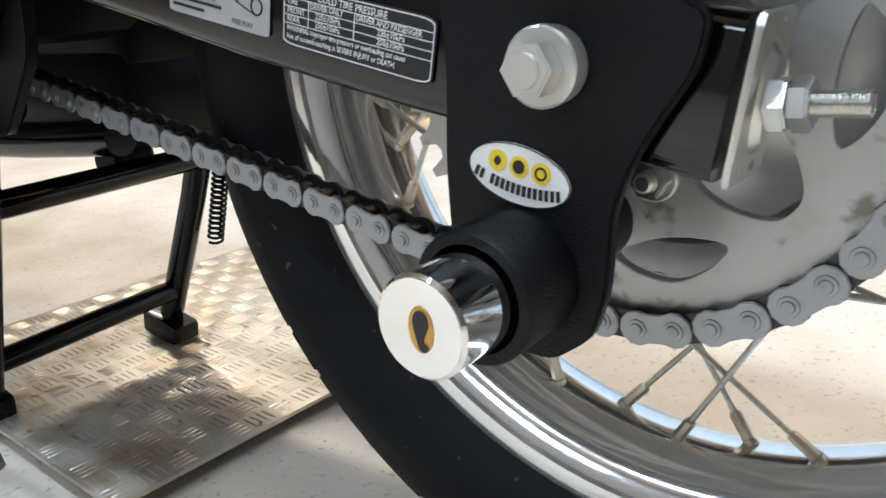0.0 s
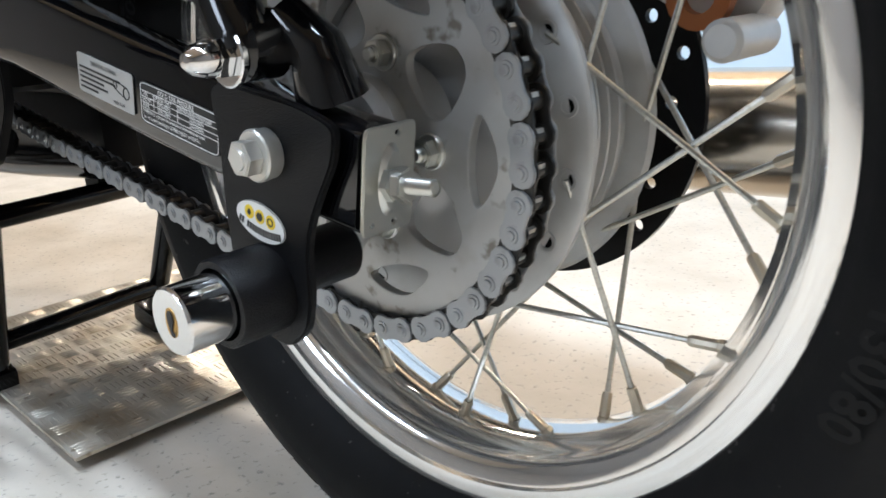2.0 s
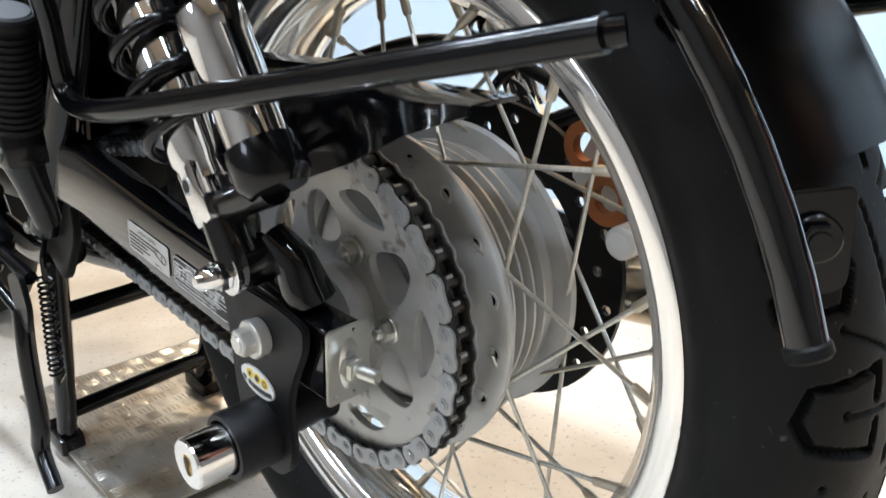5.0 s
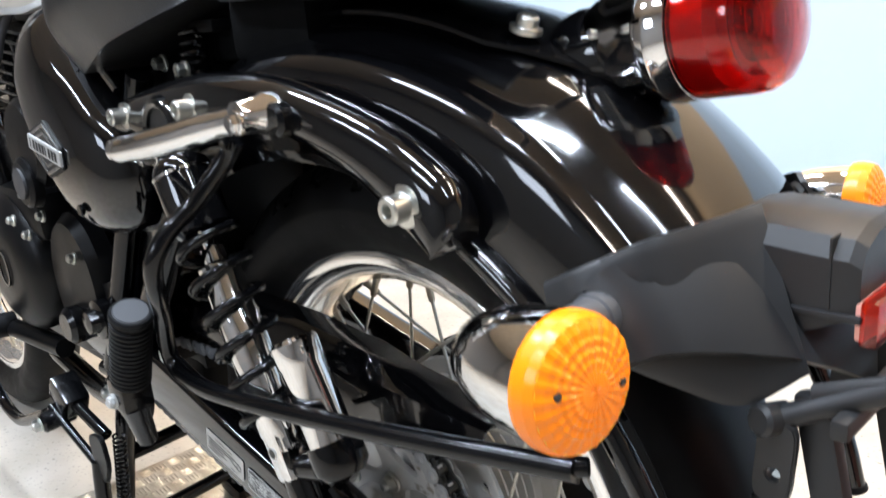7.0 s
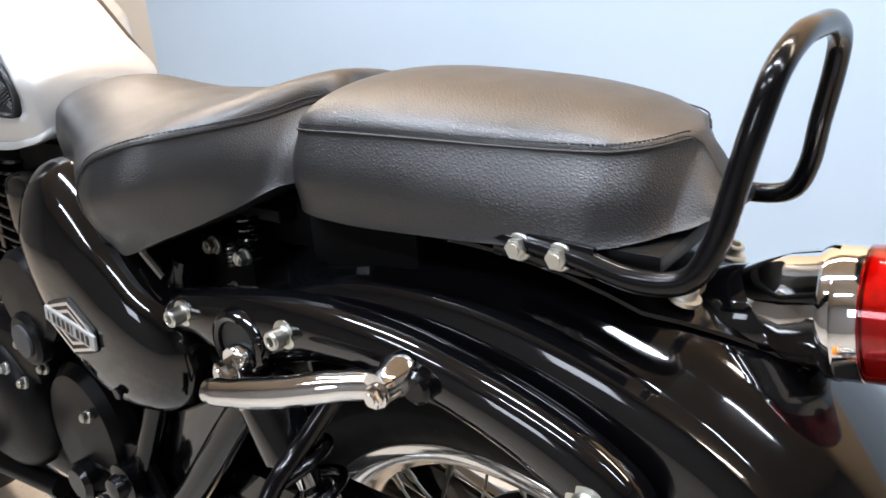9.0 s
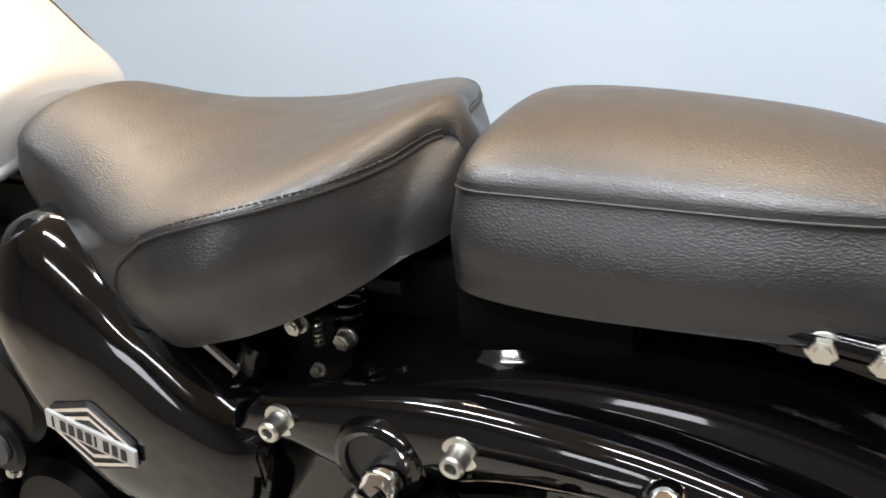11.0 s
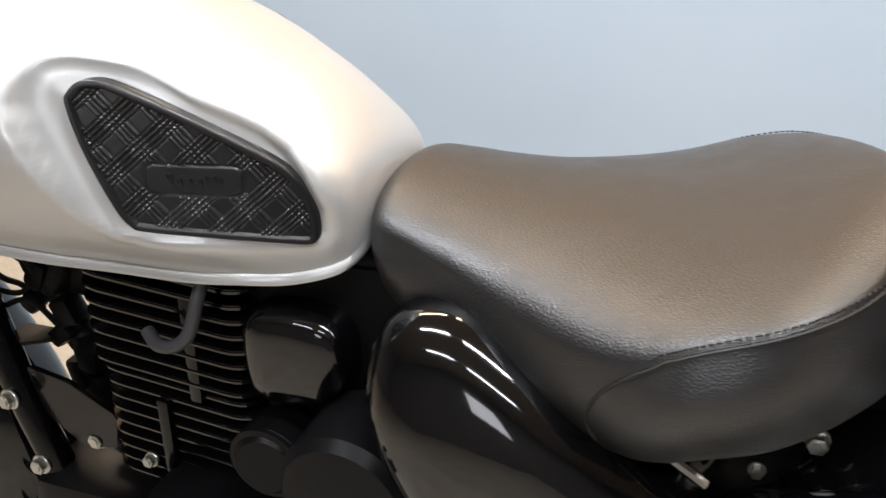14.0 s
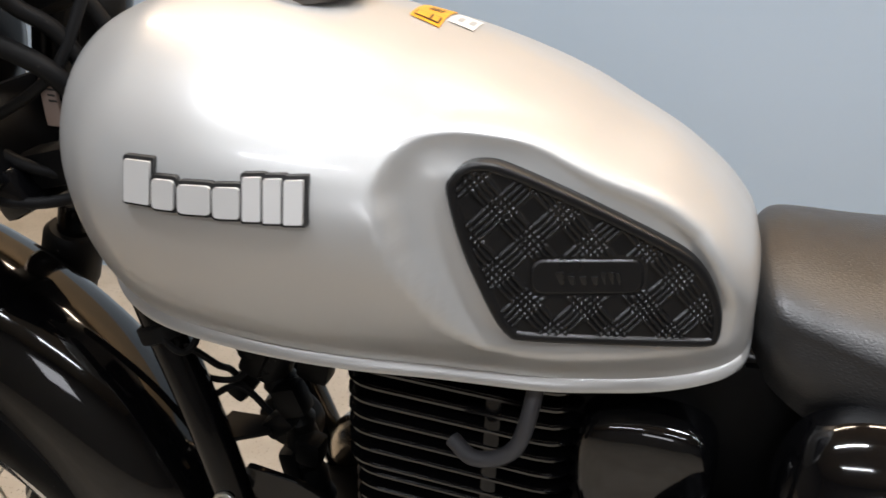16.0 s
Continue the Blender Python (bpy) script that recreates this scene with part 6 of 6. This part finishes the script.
for k in range(2):
    tank_sticker("sticker_line", [(-0.7110 + 0.0075 * k, -0.020), (-0.7070 + 0.0075 * k, -0.021), (-0.7090 + 0.0075 * k, -0.004), (-0.7130 + 0.0075 * k, -0.003)], GREYLAB, "", 0.0010, 6)
part("filler_cap", lathe([(0.0, 0.0), (0.034, 0.0), (0.034, 0.006), (0.030, 0.009), (0.0, 0.010)], Matrix.Translation((-0.80, TY, 1.029)), 40), CHROME, tank, "round chrome filler cap")

# ---- side covers ----
COVER = [(-0.470, 0.806), (-0.430, 0.808), (-0.385, 0.785), (-0.345, 0.755), (-0.305, 0.722), (-0.270, 0.690), (-0.252, 0.655), (-0.253, 0.615), (-0.275, 0.583), (-0.315, 0.568), (-0.365, 0.570), (-0.410, 0.590), (-0.455, 0.630), (-0.485, 0.680), (-0.502, 0.735), (-0.494, 0.785)]
for s in (-1, 1):
    line = [(p.x, p.z) for p in spline([(a, 0, b) for a, b in COVER], 5, True)]
    cx, cz = -0.385, 0.680
    rings = []
    for f, y in ((1.0, 0.100), (1.0, 0.116), (0.992, 0.126), (0.97, 0.136), (0.93, 0.1455), (0.87, 0.1540), (0.80, 0.1600), (0.70, 0.1648), (0.58, 0.1682), (0.44, 0.1704), (0.3, 0.1715), (0.1, 0.172)):
        rings.append([(cx + (a - cx) * f, s * (y - 3.4 * max(0, cz + (b - cz) * f - 0.74) * (y - 0.1)), cz + (b - cz) * f) for a, b in line])
    bm = bmesh.new()
    loft(bm, rings)
    bmesh.ops.recalc_face_normals(bm, faces=bm.faces)
    cover = part("side_cover", bm, GLOSS, bike, "bulging gloss black side cover with a silver badge")
    # badge: plain plaque with a hexagonal frame and bars
    Mb = Matrix.Translation((-0.384, s * 0.1710, 0.664)) @ (Matrix.Rotation(radians(10), 4, "Y") @ SIDE if s < 0 else Matrix.Rotation(radians(10), 4, "Y") @ SIDE @ Matrix.Rotation(math.pi, 4, "Y"))
    hexa = [(-0.040, 0.012), (0.0, 0.032), (0.040, 0.012), (0.040, -0.012), (0.0, -0.032), (-0.040, -0.012)]
    badge = part("badge", prism(rounded(hexa, 2, 0.08), [], 0.003, Mb, 0.0006), INK, cover, "silver hexagonal badge with lettering bars")
    hx = [(a * 0.90, b * 0.88) for a, b in hexa]
    hy = [(a * 0.80, b * 0.76) for a, b in hexa]
    part("badge_frame", prism(hx, [hy], 0.0012, Mb @ Matrix.Translation((0, 0, 0.003)), 0.0002), CHROME, badge)
    hx = [(a * 0.68, b * 0.62) for a, b in hexa]
    hy = [(a * 0.58, b * 0.50) for a, b in hexa]
    part("badge_inner_frame", prism(hx, [hy], 0.0010, Mb @ Matrix.Translation((0, 0, 0.003)), 0.0002), CHROME, badge)
    part("badge_band", prism(rounded([(-0.043, -0.0085), (0.043, -0.0085), (0.043, 0.0085), (-0.043, 0.0085)], 2, 0.06), [], 0.003, Mb @ Matrix.Translation((0, 0, 0.0026)), 0.0006), CAST, badge)
    bars(badge, Mb, [(-0.036 + i * 0.0082, 0.0, 0.0052 if i not in (0, 5) else 0.002, 0.0105) for i in range(9)], INK, 0.0060)
    part("cover_screw", rod((-0.335, s * 0.166, 0.603), (-0.335, s * 0.171, 0.603), 0.006, 16), FRAME, cover)

# ---- engine ----
engine = part("engine", box(0.46, 0.22, 0.20, Matrix.Translation((-0.69, 0, 0.44)), 0.03), SATIN, bike, "black single-cylinder engine with cooling fins")
# finned barrel and head, leaning forward
FM = Matrix.Translation((-0.730, 0, 0.545)) @ Matrix.Rotation(radians(6), 4, "Y")
part("barrel", box(0.135, 0.13, 0.26, FM @ Matrix.Translation((0, 0, 0.12)), 0.02), GROOVE, engine)
for k in range(17):
    z = 0.012 + k * 0.0145
    g = 0.0 if k < 9 else 0.010
    outl = rounded([(-0.085 - g * 0.3, -0.088 - g * .6), (0.085 + g * 0.3, -0.088 - g * .6), (0.085 + g * 0.3, 0.088 + g * .6), (-0.085 - g * 0.3, 0.088 + g * .6)], 5, 0.16)
    part("cooling_fin", prism(outl, [], 0.0042, FM @ Matrix.Translation((0, 0, z)), 0.0012), FIN, engine)
part("rocker_cover", box(0.13, 0.12, 0.05, FM @ Matrix.Translation((0, 0, 0.275)), 0.018), SATIN, engine)
for x, z0, z1 in ((-0.010, 0.02, 0.115), (0.028, 0.125, 0.235)):
    part("fin_bridge", box(0.012, 0.010, z1 - z0, FM @ Matrix.Translation((x, -0.088, (z0 + z1) / 2)), 0.003), FRAME, engine)
hosepts = spline([(-0.644, -0.095, 0.812), (-0.648, -0.112, 0.783), (-0.656, -0.119, 0.758), (-0.670, -0.121, 0.746), (-0.688, -0.120, 0.743), (-0.703, -0.112, 0.749)], 5)
part("breather_hose", tube(hosepts, 0.0056, 12), HOSE, engine, "grey rubber breather hose")
# crankcase covers on the left
part("clutch_cover", lathe([(0.0, 0.0), (0.10, 0.0), (0.10, 0.010), (0.092, 0.022), (0.075, 0.032), (0.05, 0.037), (0.0, 0.038)], Matrix.Translation((-0.700, -0.125, 0.475)) @ SIDE @ Matrix.Diagonal((1.15, 1, 1, 1)), 48), SATIN, engine, "rounded satin black crankcase cover")
part("cover_emblem", prism(ellipse(0, 0, 0.020, 0.026, 28), [ellipse(0, 0, 0.016, 0.022, 28)], 0.002, Matrix.Translation((-0.687, -0.1635, 0.475)) @ SIDE), FRAME, engine)
part("sprocket_cover", lathe([(0.0, 0.0), (0.075, 0.0), (0.075, 0.02), (0.066, 0.032), (0.0, 0.036)], Matrix.Translation((-0.505, -0.105, 0.475)) @ SIDE @ Matrix.Diagonal((1, 1.25, 1, 1)), 40), SATIN, engine, "satin black sprocket cover")
part("starter_housing", lathe([(0.0, 0.0), (0.055, 0.0), (0.055, 0.06), (0.048, 0.068), (0.0, 0.070)], Matrix.Translation((-0.518, -0.090, 0.657)) @ SIDE, 36), SATIN, engine, "round satin dark housing")
part("starter_ring", lathe([(0.0, 0.0), (0.031, 0.0), (0.031, 0.012), (0.026, 0.016), (0.0, 0.016)], Matrix.Translation((-0.520, -0.150, 0.612)) @ SIDE, 32), SATIN, engine)
part("starter_cap", lathe([(0.0, 0.0), (0.019, 0.0), (0.019, 0.003), (0.0, 0.004)], Matrix.Translation((-0.520, -0.166, 0.612)) @ SIDE, 28), GREYRUB, engine)
part("starter_motor", rod((-0.606, -0.08, 0.645), (-0.602, -0.130, 0.648), 0.032, 30), SATIN, engine, "satin black starter motor end")
part("starter_rim", lathe([(0.027, 0.0), (0.0325, 0.0), (0.0325, 0.004), (0.027, 0.004)], axis((-0.603, -0.122, 0.648), (-0.602, -0.2, 0.65)), 32, closed=True), SATIN, engine)
part("engine_top_cover", box(0.16, 0.10, 0.07, Matrix.Translation((-0.66, -0.09, 0.552)), 0.02), SATIN, engine)
for x, y, z in ((-0.60, -0.162, 0.555), (-0.568, -0.150, 0.590), (-0.759, -0.09, 0.586), (-0.712, -0.12, 0.553), (-0.585, -0.152, 0.535), (-0.535, -0.146, 0.565), (-0.47, -0.142, 0.52)):
    hex_bolt(engine, (x, y, z), (0, -1, 0.2), 0.0058, 0.006, 1.3, ZINC)
part("airbox", box(0.20, 0.15, 0.24, Matrix.Translation((-0.535, 0.0, 0.690)), 0.02), PLASTIC, bike, "matt black airbox between engine and seat")
part("tank_tunnel", box(0.42, 0.09, 0.05, Matrix.Translation((-0.70, 0.0, 0.825)), 0.01), PLASTIC, bike)
# air intake cover: rounded gloss block under the tank
out = [(-0.624, 0.735), (-0.619, 0.764), (-0.605, 0.775), (-0.575, 0.778), (-0.545, 0.772), (-0.532, 0.752), (-0.536, 0.715), (-0.560, 0.696), (-0.605, 0.690), (-0.622, 0.703)]
line = [(p.x, p.z) for p in spline([(a, 0, b) for a, b in out], 5, True)]
rings = []
for f, y in ((1.0, 0.04), (1.0, 0.086), (0.97, 0.097), (0.90, 0.104), (0.78, 0.107), (0.5, 0.1085), (0.15, 0.109)):
    rings.append([(-0.577 + (a + 0.577) * f, -y, 0.735 + (b - 0.735) * f) for a, b in line])
bm = bmesh.new()
loft(bm, rings)
bmesh.ops.recalc_face_normals(bm, faces=bm.faces)
part("intake_cover", bm, GLOSS, bike, "rounded gloss black intake cover")
# frame under the tank, front down tubes, engine mounts
frame_tube([(-0.50, -0.05, 0.80), (-0.70, -0.04, 0.835), (-0.88, -0.03, 0.87), (-0.97, 0.0, 0.90)], 0.018)
frame_tube([(-0.990, -0.042, 0.86), (-0.971, -0.056, 0.797), (-0.942, -0.067, 0.706), (-0.922, -0.074, 0.623), (-0.903, -0.077, 0.55), (-0.865, -0.08, 0.40), (-0.80, -0.085, 0.29)], 0.0165)
frame_tube([(-0.990, 0.042, 0.86), (-0.942, 0.067, 0.706), (-0.903, 0.077, 0.55), (-0.865, 0.08, 0.40), (-0.80, 0.085, 0.29)], 0.016)
frame_tube([(-0.80, -0.085, 0.29), (-0.65, -0.085, 0.27), (-0.48, -0.10, 0.30)], 0.016)
frame_tube([(-0.80, 0.085, 0.29), (-0.65, 0.085, 0.27), (-0.48, 0.10, 0.30)], 0.016)
mount = part("engine_mount", prism(rounded([(-0.905, 0.655), (-0.855, 0.645), (-0.804, 0.615), (-0.814, 0.575), (-0.857, 0.565), (-0.900, 0.600)], 3, 0.15), [], 0.006, side_plane(-0.070), 0.001), FRAME, bike, "black plate engine mount")
part("mount_shelf", prism([(-0.947, -0.082), (-0.890, -0.050), (-0.902, -0.030), (-0.940, -0.030)], [], 0.004, Matrix.Translation((0, 0, 0.668)), 0.001), SATIN, mount)
for x, y, z in ((-0.920, -0.091, 0.623), (-0.842, -0.070, 0.576), (-0.904, -0.093, 0.547)):
    hex_bolt(mount, (x, y, z), (0, -1, 0.1), 0.0082, 0.007, 1.35, ZINC)
coil_pack = part("ignition_coil", box(0.060, 0.055, 0.075, Matrix.Translation((-0.868, 0.0, 0.775)) @ Matrix.Rotation(0.4, 4, "Y"), 0.016), PLASTIC, bike)
part("coil_cap", lathe([(0.0, 0.0), (0.016, 0.0), (0.018, 0.006), (0.018, 0.030), (0.012, 0.040), (0.0, 0.042)], axis((-0.885, -0.015, 0.745), (-0.905, -0.025, 0.70)), 20), RUBBER, coil_pack)
# loom of small plugs and leads hanging behind the down tube
loom = part("wiring_loom", tube(spline([(-0.925, -0.03, 0.815), (-0.912, -0.03, 0.760), (-0.893, -0.022, 0.715), (-0.880, -0.020, 0.665), (-0.876, -0.022, 0.615), (-0.868, -0.020, 0.560)], 6), [0.011 + 0.005 * abs(math.sin(k * 1.3)) for k in range(31)], 12), PLASTIC, bike, "black wiring loom with small plugs")
for x, y, z, sx, sz, ry in ((-0.902, -0.030, 0.735, 0.022, 0.034, 0.5), (-0.872, -0.036, 0.700, 0.026, 0.030, -0.3), (-0.888, -0.034, 0.672, 0.020, 0.032, 0.9), (-0.866, -0.030, 0.642, 0.024, 0.028, 0.2), (-0.886, -0.030, 0.622, 0.018, 0.036, -0.1), (-0.850, -0.020, 0.735, 0.030, 0.044, 0.3), (-0.924, -0.026, 0.700, 0.020, 0.026, 0.7)):
    part("plug", box(sx, 0.022, sz, Matrix.Translation((x, y, z)) @ Matrix.Rotation(ry, 4, "Y"), 0.006), PLASTIC, loom)
part("cream_plug", box(0.022, 0.018, 0.016, Matrix.Translation((-0.890, -0.026, 0.596)) @ Matrix.Rotation(-0.35, 4, "Y"), 0.005), CREAM, loom, "cream plastic plug")
part("tube_clip", lathe([(0.0175, -0.008), (0.0215, -0.006), (0.0215, 0.006), (0.0175, 0.008)], axis((-0.964, -0.059, 0.773), (-0.935, -0.070, 0.68)), 20, closed=True), RUBBER, loom)
part("horn", lathe([(0.0, 0.0), (0.028, 0.0), (0.031, 0.006), (0.029, 0.02), (0.014, 0.026), (0.0, 0.028)], Matrix.Translation((-0.905, 0.02, 0.640)) @ SIDE, 32), PLASTIC, bike)
for pts in ([(-0.962, -0.070, 0.772), (-0.940, -0.062, 0.757), (-0.928, -0.050, 0.735), (-0.930, -0.030, 0.715), (-0.915, -0.028, 0.690)],
            [(-0.952, -0.060, 0.735), (-0.938, -0.045, 0.716), (-0.918, -0.040, 0.717), (-0.902, -0.034, 0.735)],
            [(-0.945, -0.060, 0.700), (-0.930, -0.040, 0.705), (-0.915, -0.035, 0.700), (-0.900, -0.030, 0.675)],
            [(-0.968, -0.066, 0.790), (-0.952, -0.076, 0.772), (-0.938, -0.074, 0.762), (-0.932, -0.060, 0.772), (-0.935, -0.040, 0.800)]):
    part("lead", tube(spline(pts, 6), 0.0030, 8), RUBBER, loom)
part("exhaust_header", tube(spline([(-0.775, 0.02, 0.62), (-0.86, 0.05, 0.60), (-0.90, 0.10, 0.50), (-0.88, 0.14, 0.38), (-0.80, 0.16, 0.29), (-0.6, 0.165, 0.27)], 6), 0.021, 16), PIPE, bike, "steel exhaust header pipe")
part("silencer", lathe([(0.0, 0.0), (0.022, 0.0), (0.043, 0.06), (0.044, 0.09), (0.044, 0.62), (0.041, 0.66), (0.030, 0.668), (0.030, 0.64), (0.0, 0.64)], axis((-0.42, 0.175, 0.287), (0.40, 0.185, 0.305)), 40), PIPE, bike, "long brushed steel exhaust silencer")
part("link_pipe", tube([(-0.62, 0.165, 0.27), (-0.40, 0.175, 0.288)], 0.022, 16), PIPE, bike)
# rear brake caliper on the far side
cal = part("brake_caliper", box(0.075, 0.045, 0.06, Matrix.Translation((0.125, 0.095, 0.405)) @ Matrix.Rotation(radians(35), 4, "Y"), 0.012), CAST, bike, "grey cast brake caliper with copper-coloured spacers")
part("caliper_pin", rod((0.150, 0.035, 0.372), (0.150, 0.09, 0.372), 0.0115, 22), CAST, cal)
part("caliper_pin", rod((0.135, 0.048, 0.44), (0.135, 0.09, 0.44), 0.0105, 22), CAST, cal)
part("caliper_spacer", lathe([(0.010, 0), (0.019, 0), (0.019, 0.008), (0.010, 0.008)], Matrix.Translation((0.128, 0.062, 0.395)) @ SIDE, 24, closed=True), COPPER, cal)
part("caliper_spacer", lathe([(0.010, 0), (0.018, 0), (0.018, 0.008), (0.010, 0.008)], Matrix.Translation((0.112, 0.062, 0.43)) @ SIDE, 24, closed=True), COPPER, cal)
part("brake_hose", tube(spline([(0.10, 0.10, 0.43), (0.02, 0.12, 0.47), (-0.10, 0.12, 0.50), (-0.25, 0.12, 0.48)], 6), 0.006, 10), RUBBER, cal)

# ---- gear lever and rider peg ----
lever = part("gear_lever", tube(spline([(-0.93, -0.185, 0.315), (-0.86, -0.185, 0.30), (-0.80, -0.182, 0.245), (-0.73, -0.182, 0.235), (-0.66, -0.18, 0.26), (-0.60, -0.178, 0.285)], 6), 0.0085, 12), FRAME, bike, "bent black gear lever with linkage")
part("lever_rubber", tube([(-0.935, -0.19, 0.315), (-0.935, -0.25, 0.315)], 0.013, 16), RUBBER, lever)
part("lever_boss", rod((-0.575, -0.15, 0.288), (-0.575, -0.195, 0.285), 0.014, 18), FRAME, lever)
hex_bolt(lever, (-0.575, -0.195, 0.285), (0, -1, 0), 0.008, 0.008, 1.2, ZINC)
part("linkage_rod", tube([(-0.585, -0.175, 0.300), (-0.47, -0.165, 0.245)], 0.006, 10), FRAME, lever)
part("linkage_rod", tube([(-0.60, -0.16, 0.325), (-0.47, -0.15, 0.285)], 0.008, 10), FRAME, lever)
part("pivot_block", box(0.05, 0.035, 0.04, Matrix.Translation((-0.565, -0.155, 0.315)) @ Matrix.Rotation(0.6, 4, "Y"), 0.006), FRAME, lever)
part("rider_peg", tube([(-0.80, -0.14, 0.36), (-0.80, -0.26, 0.37)], 0.019, 16), RUBBER, bike, "ribbed black rider footpeg")
part("peg_plate", tube([(-0.62, -0.13, 0.36), (-0.80, -0.145, 0.355)], 0.014, 12), SATIN, bike)
part("frame_boss", lathe([(0.0, 0.0), (0.024, 0.0), (0.024, 0.014), (0.015, 0.016), (0.013, 0.026), (0.0, 0.028)], Matrix.Translation((-0.415, -0.135, 0.455)) @ SIDE, 24), FRAME, bike)
part("frame_plate", prism(rounded([(-0.47, 0.48), (-0.40, 0.50), (-0.36, 0.43), (-0.37, 0.34), (-0.43, 0.28), (-0.49, 0.33)], 3, 0.2), [], 0.008, side_plane(-0.120), 0.001), SATIN, bike)

# ---- front end ----
FAX, FAZ = -1.39, 0.345
FWHEEL = Matrix.Translation((FAX, 0, FAZ)) @ SIDE
front = part("front_wheel", lathe(wheel_profile_rim(0.260, 0.034), FWHEEL, 96, closed=True), ALU, bike, "polished spoked front rim", 50)
part("tyre", lathe(tyre_profile(0.343, 0.033, 0.258, 0.055), FWHEEL, 96, closed=True), RUBBER, front, "", 60)
part("hub", lathe([(0.0, 0.06), (0.03, 0.06), (0.035, 0.045), (0.06, 0.04), (0.06, 0.034), (0.03, 0.03), (0.03, -0.03), (0.06, -0.034), (0.06, -0.04), (0.0, -0.05)], FWHEEL, 40), CAST, front)
spokes(front, FWHEEL, 0.054, 0.037, 0.2255, 36, radians(48))


def front_half(d):
    r = 0.415
    return [(0.0, r), (0.018, r - 0.002), (0.035, r - 0.008), (0.050, r - 0.019), (0.062, r - 0.034), (0.070, r - 0.052), (0.0745, r - 0.072), (0.076, r - 0.090), (0.0785, r - 0.094)]


part("front_fender", ring_sweep(-8, 150, 60, front_half, 0.003, FAX, FAZ + 0.090), GLOSS, bike, "gloss black front fender", 30)
for s in (-1, 1):
    a, b = Vector((-1.110, s * 0.095, 0.94)), Vector((-1.363, s * 0.095, 0.37))
    d = (b - a).normalized()
    fork = part("fork_leg", rod(a + d * 0.25, b, 0.0265, 24), SATIN, bike, "black front fork leg with a black stanchion")
    part("dust_seal", lathe([(0.0, 0.180), (0.025, 0.180), (0.0305, 0.187), (0.0310, 0.240), (0.0290, 0.246), (0.0290, 0.262), (0.0, 0.262)], axis(a, b), 28), RUBBER, fork)
    part("stanchion", rod(a - d * 0.15, a + d * 0.19, 0.0185, 20), FRAME, fork)
yoke = part("lower_yoke", box(0.105, 0.26, 0.070, Matrix.Translation((-1.085, 0, 0.925)) @ Matrix.Rotation(radians(-25), 4, "Y"), 0.014), SATIN, bike, "black lower fork yoke")
part("steering_stop", box(0.03, 0.05, 0.035, Matrix.Translation((-1.030, -0.085, 0.905)) @ Matrix.Rotation(radians(-25), 4, "Y"), 0.006), FRAME, yoke)
part("steering_head", rod((-1.070, 0, 0.86), (-1.005, 0, 1.05), 0.036, 20), FRAME, bike)
part("upper_yoke", box(0.075, 0.26, 0.024, Matrix.Translation((-1.020, 0, 1.085)) @ Matrix.Rotation(radians(-25), 4, "Y"), 0.008), SATIN, bike)
part("headlamp_shell", lathe([(0.0, 0.0), (0.05, 0.006), (0.085, 0.035), (0.097, 0.09), (0.10, 0.12), (0.0, 0.12)], axis((-1.125, 0.0, 1.005), (-1.30, 0.0, 0.995)), 40), SATIN, bike, "black headlamp shell")
tag = part("cable_tag", box(0.0135, 0.004, 0.034, Matrix.Translation((-0.979, -0.094, 0.972)) @ Matrix.Rotation(radians(5), 4, "Y"), 0.002), TAGPAPER, bike, "small beige paper tag on a cable")
bars(tag, Matrix.Translation((-0.979, -0.0965, 0.972)) @ Matrix.Rotation(radians(5), 4, "Y") @ SIDE, [(0, 0.010, 0.007, 0.0014), (0, 0.006, 0.006, 0.0014), (0, 0.002, 0.007, 0.0014)], INK, 0.0)
# throttle and clutch cables looping down from the bars, switch leads beside the head
for r, pts in ((0.0075, [(-1.06, -0.105, 1.025), (-1.020, -0.110, 1.022), (-0.990, -0.105, 1.010), (-0.968, -0.095, 0.990), (-0.962, -0.080, 0.955), (-0.975, -0.060, 0.900)]),
               (0.0040, [(-1.080, -0.100, 0.940), (-1.020, -0.100, 0.965), (-0.985, -0.098, 0.982), (-0.965, -0.090, 1.000), (-0.950, -0.070, 1.040)]),
               (0.0060, [(-1.000, -0.115, 1.080), (-0.985, -0.100, 1.040), (-0.965, -0.085, 1.015), (-0.955, -0.070, 0.960), (-0.965, -0.050, 0.890)]),
               (0.0060, [(-1.050, -0.090, 1.090), (-0.985, -0.080, 1.060), (-0.950, -0.060, 1.020), (-0.950, -0.050, 0.930)]),
               (0.0050, [(-1.090, -0.080, 0.960), (-1.030, -0.095, 0.930), (-0.990, -0.085, 0.915), (-0.960, -0.060, 0.905)]),
               (0.0045, [(-1.060, -0.110, 0.905), (-1.010, -0.105, 0.900), (-0.975, -0.090, 0.905), (-0.955, -0.060, 0.925)])):
    part("control_cable", tube(spline(pts, 6), r, 10), RUBBER, bike)
part("cable_guide", box(0.060, 0.035, 0.030, Matrix.Translation((-1.005, -0.075, 0.920)) @ Matrix.Rotation(radians(-12), 4, "Y"), 0.009), PLASTIC, bike)
part("switch_box", box(0.050, 0.045, 0.055, Matrix.Translation((-0.985, -0.060, 1.055)) @ Matrix.Rotation(radians(-20), 4, "Y"), 0.014), PLASTIC, bike)
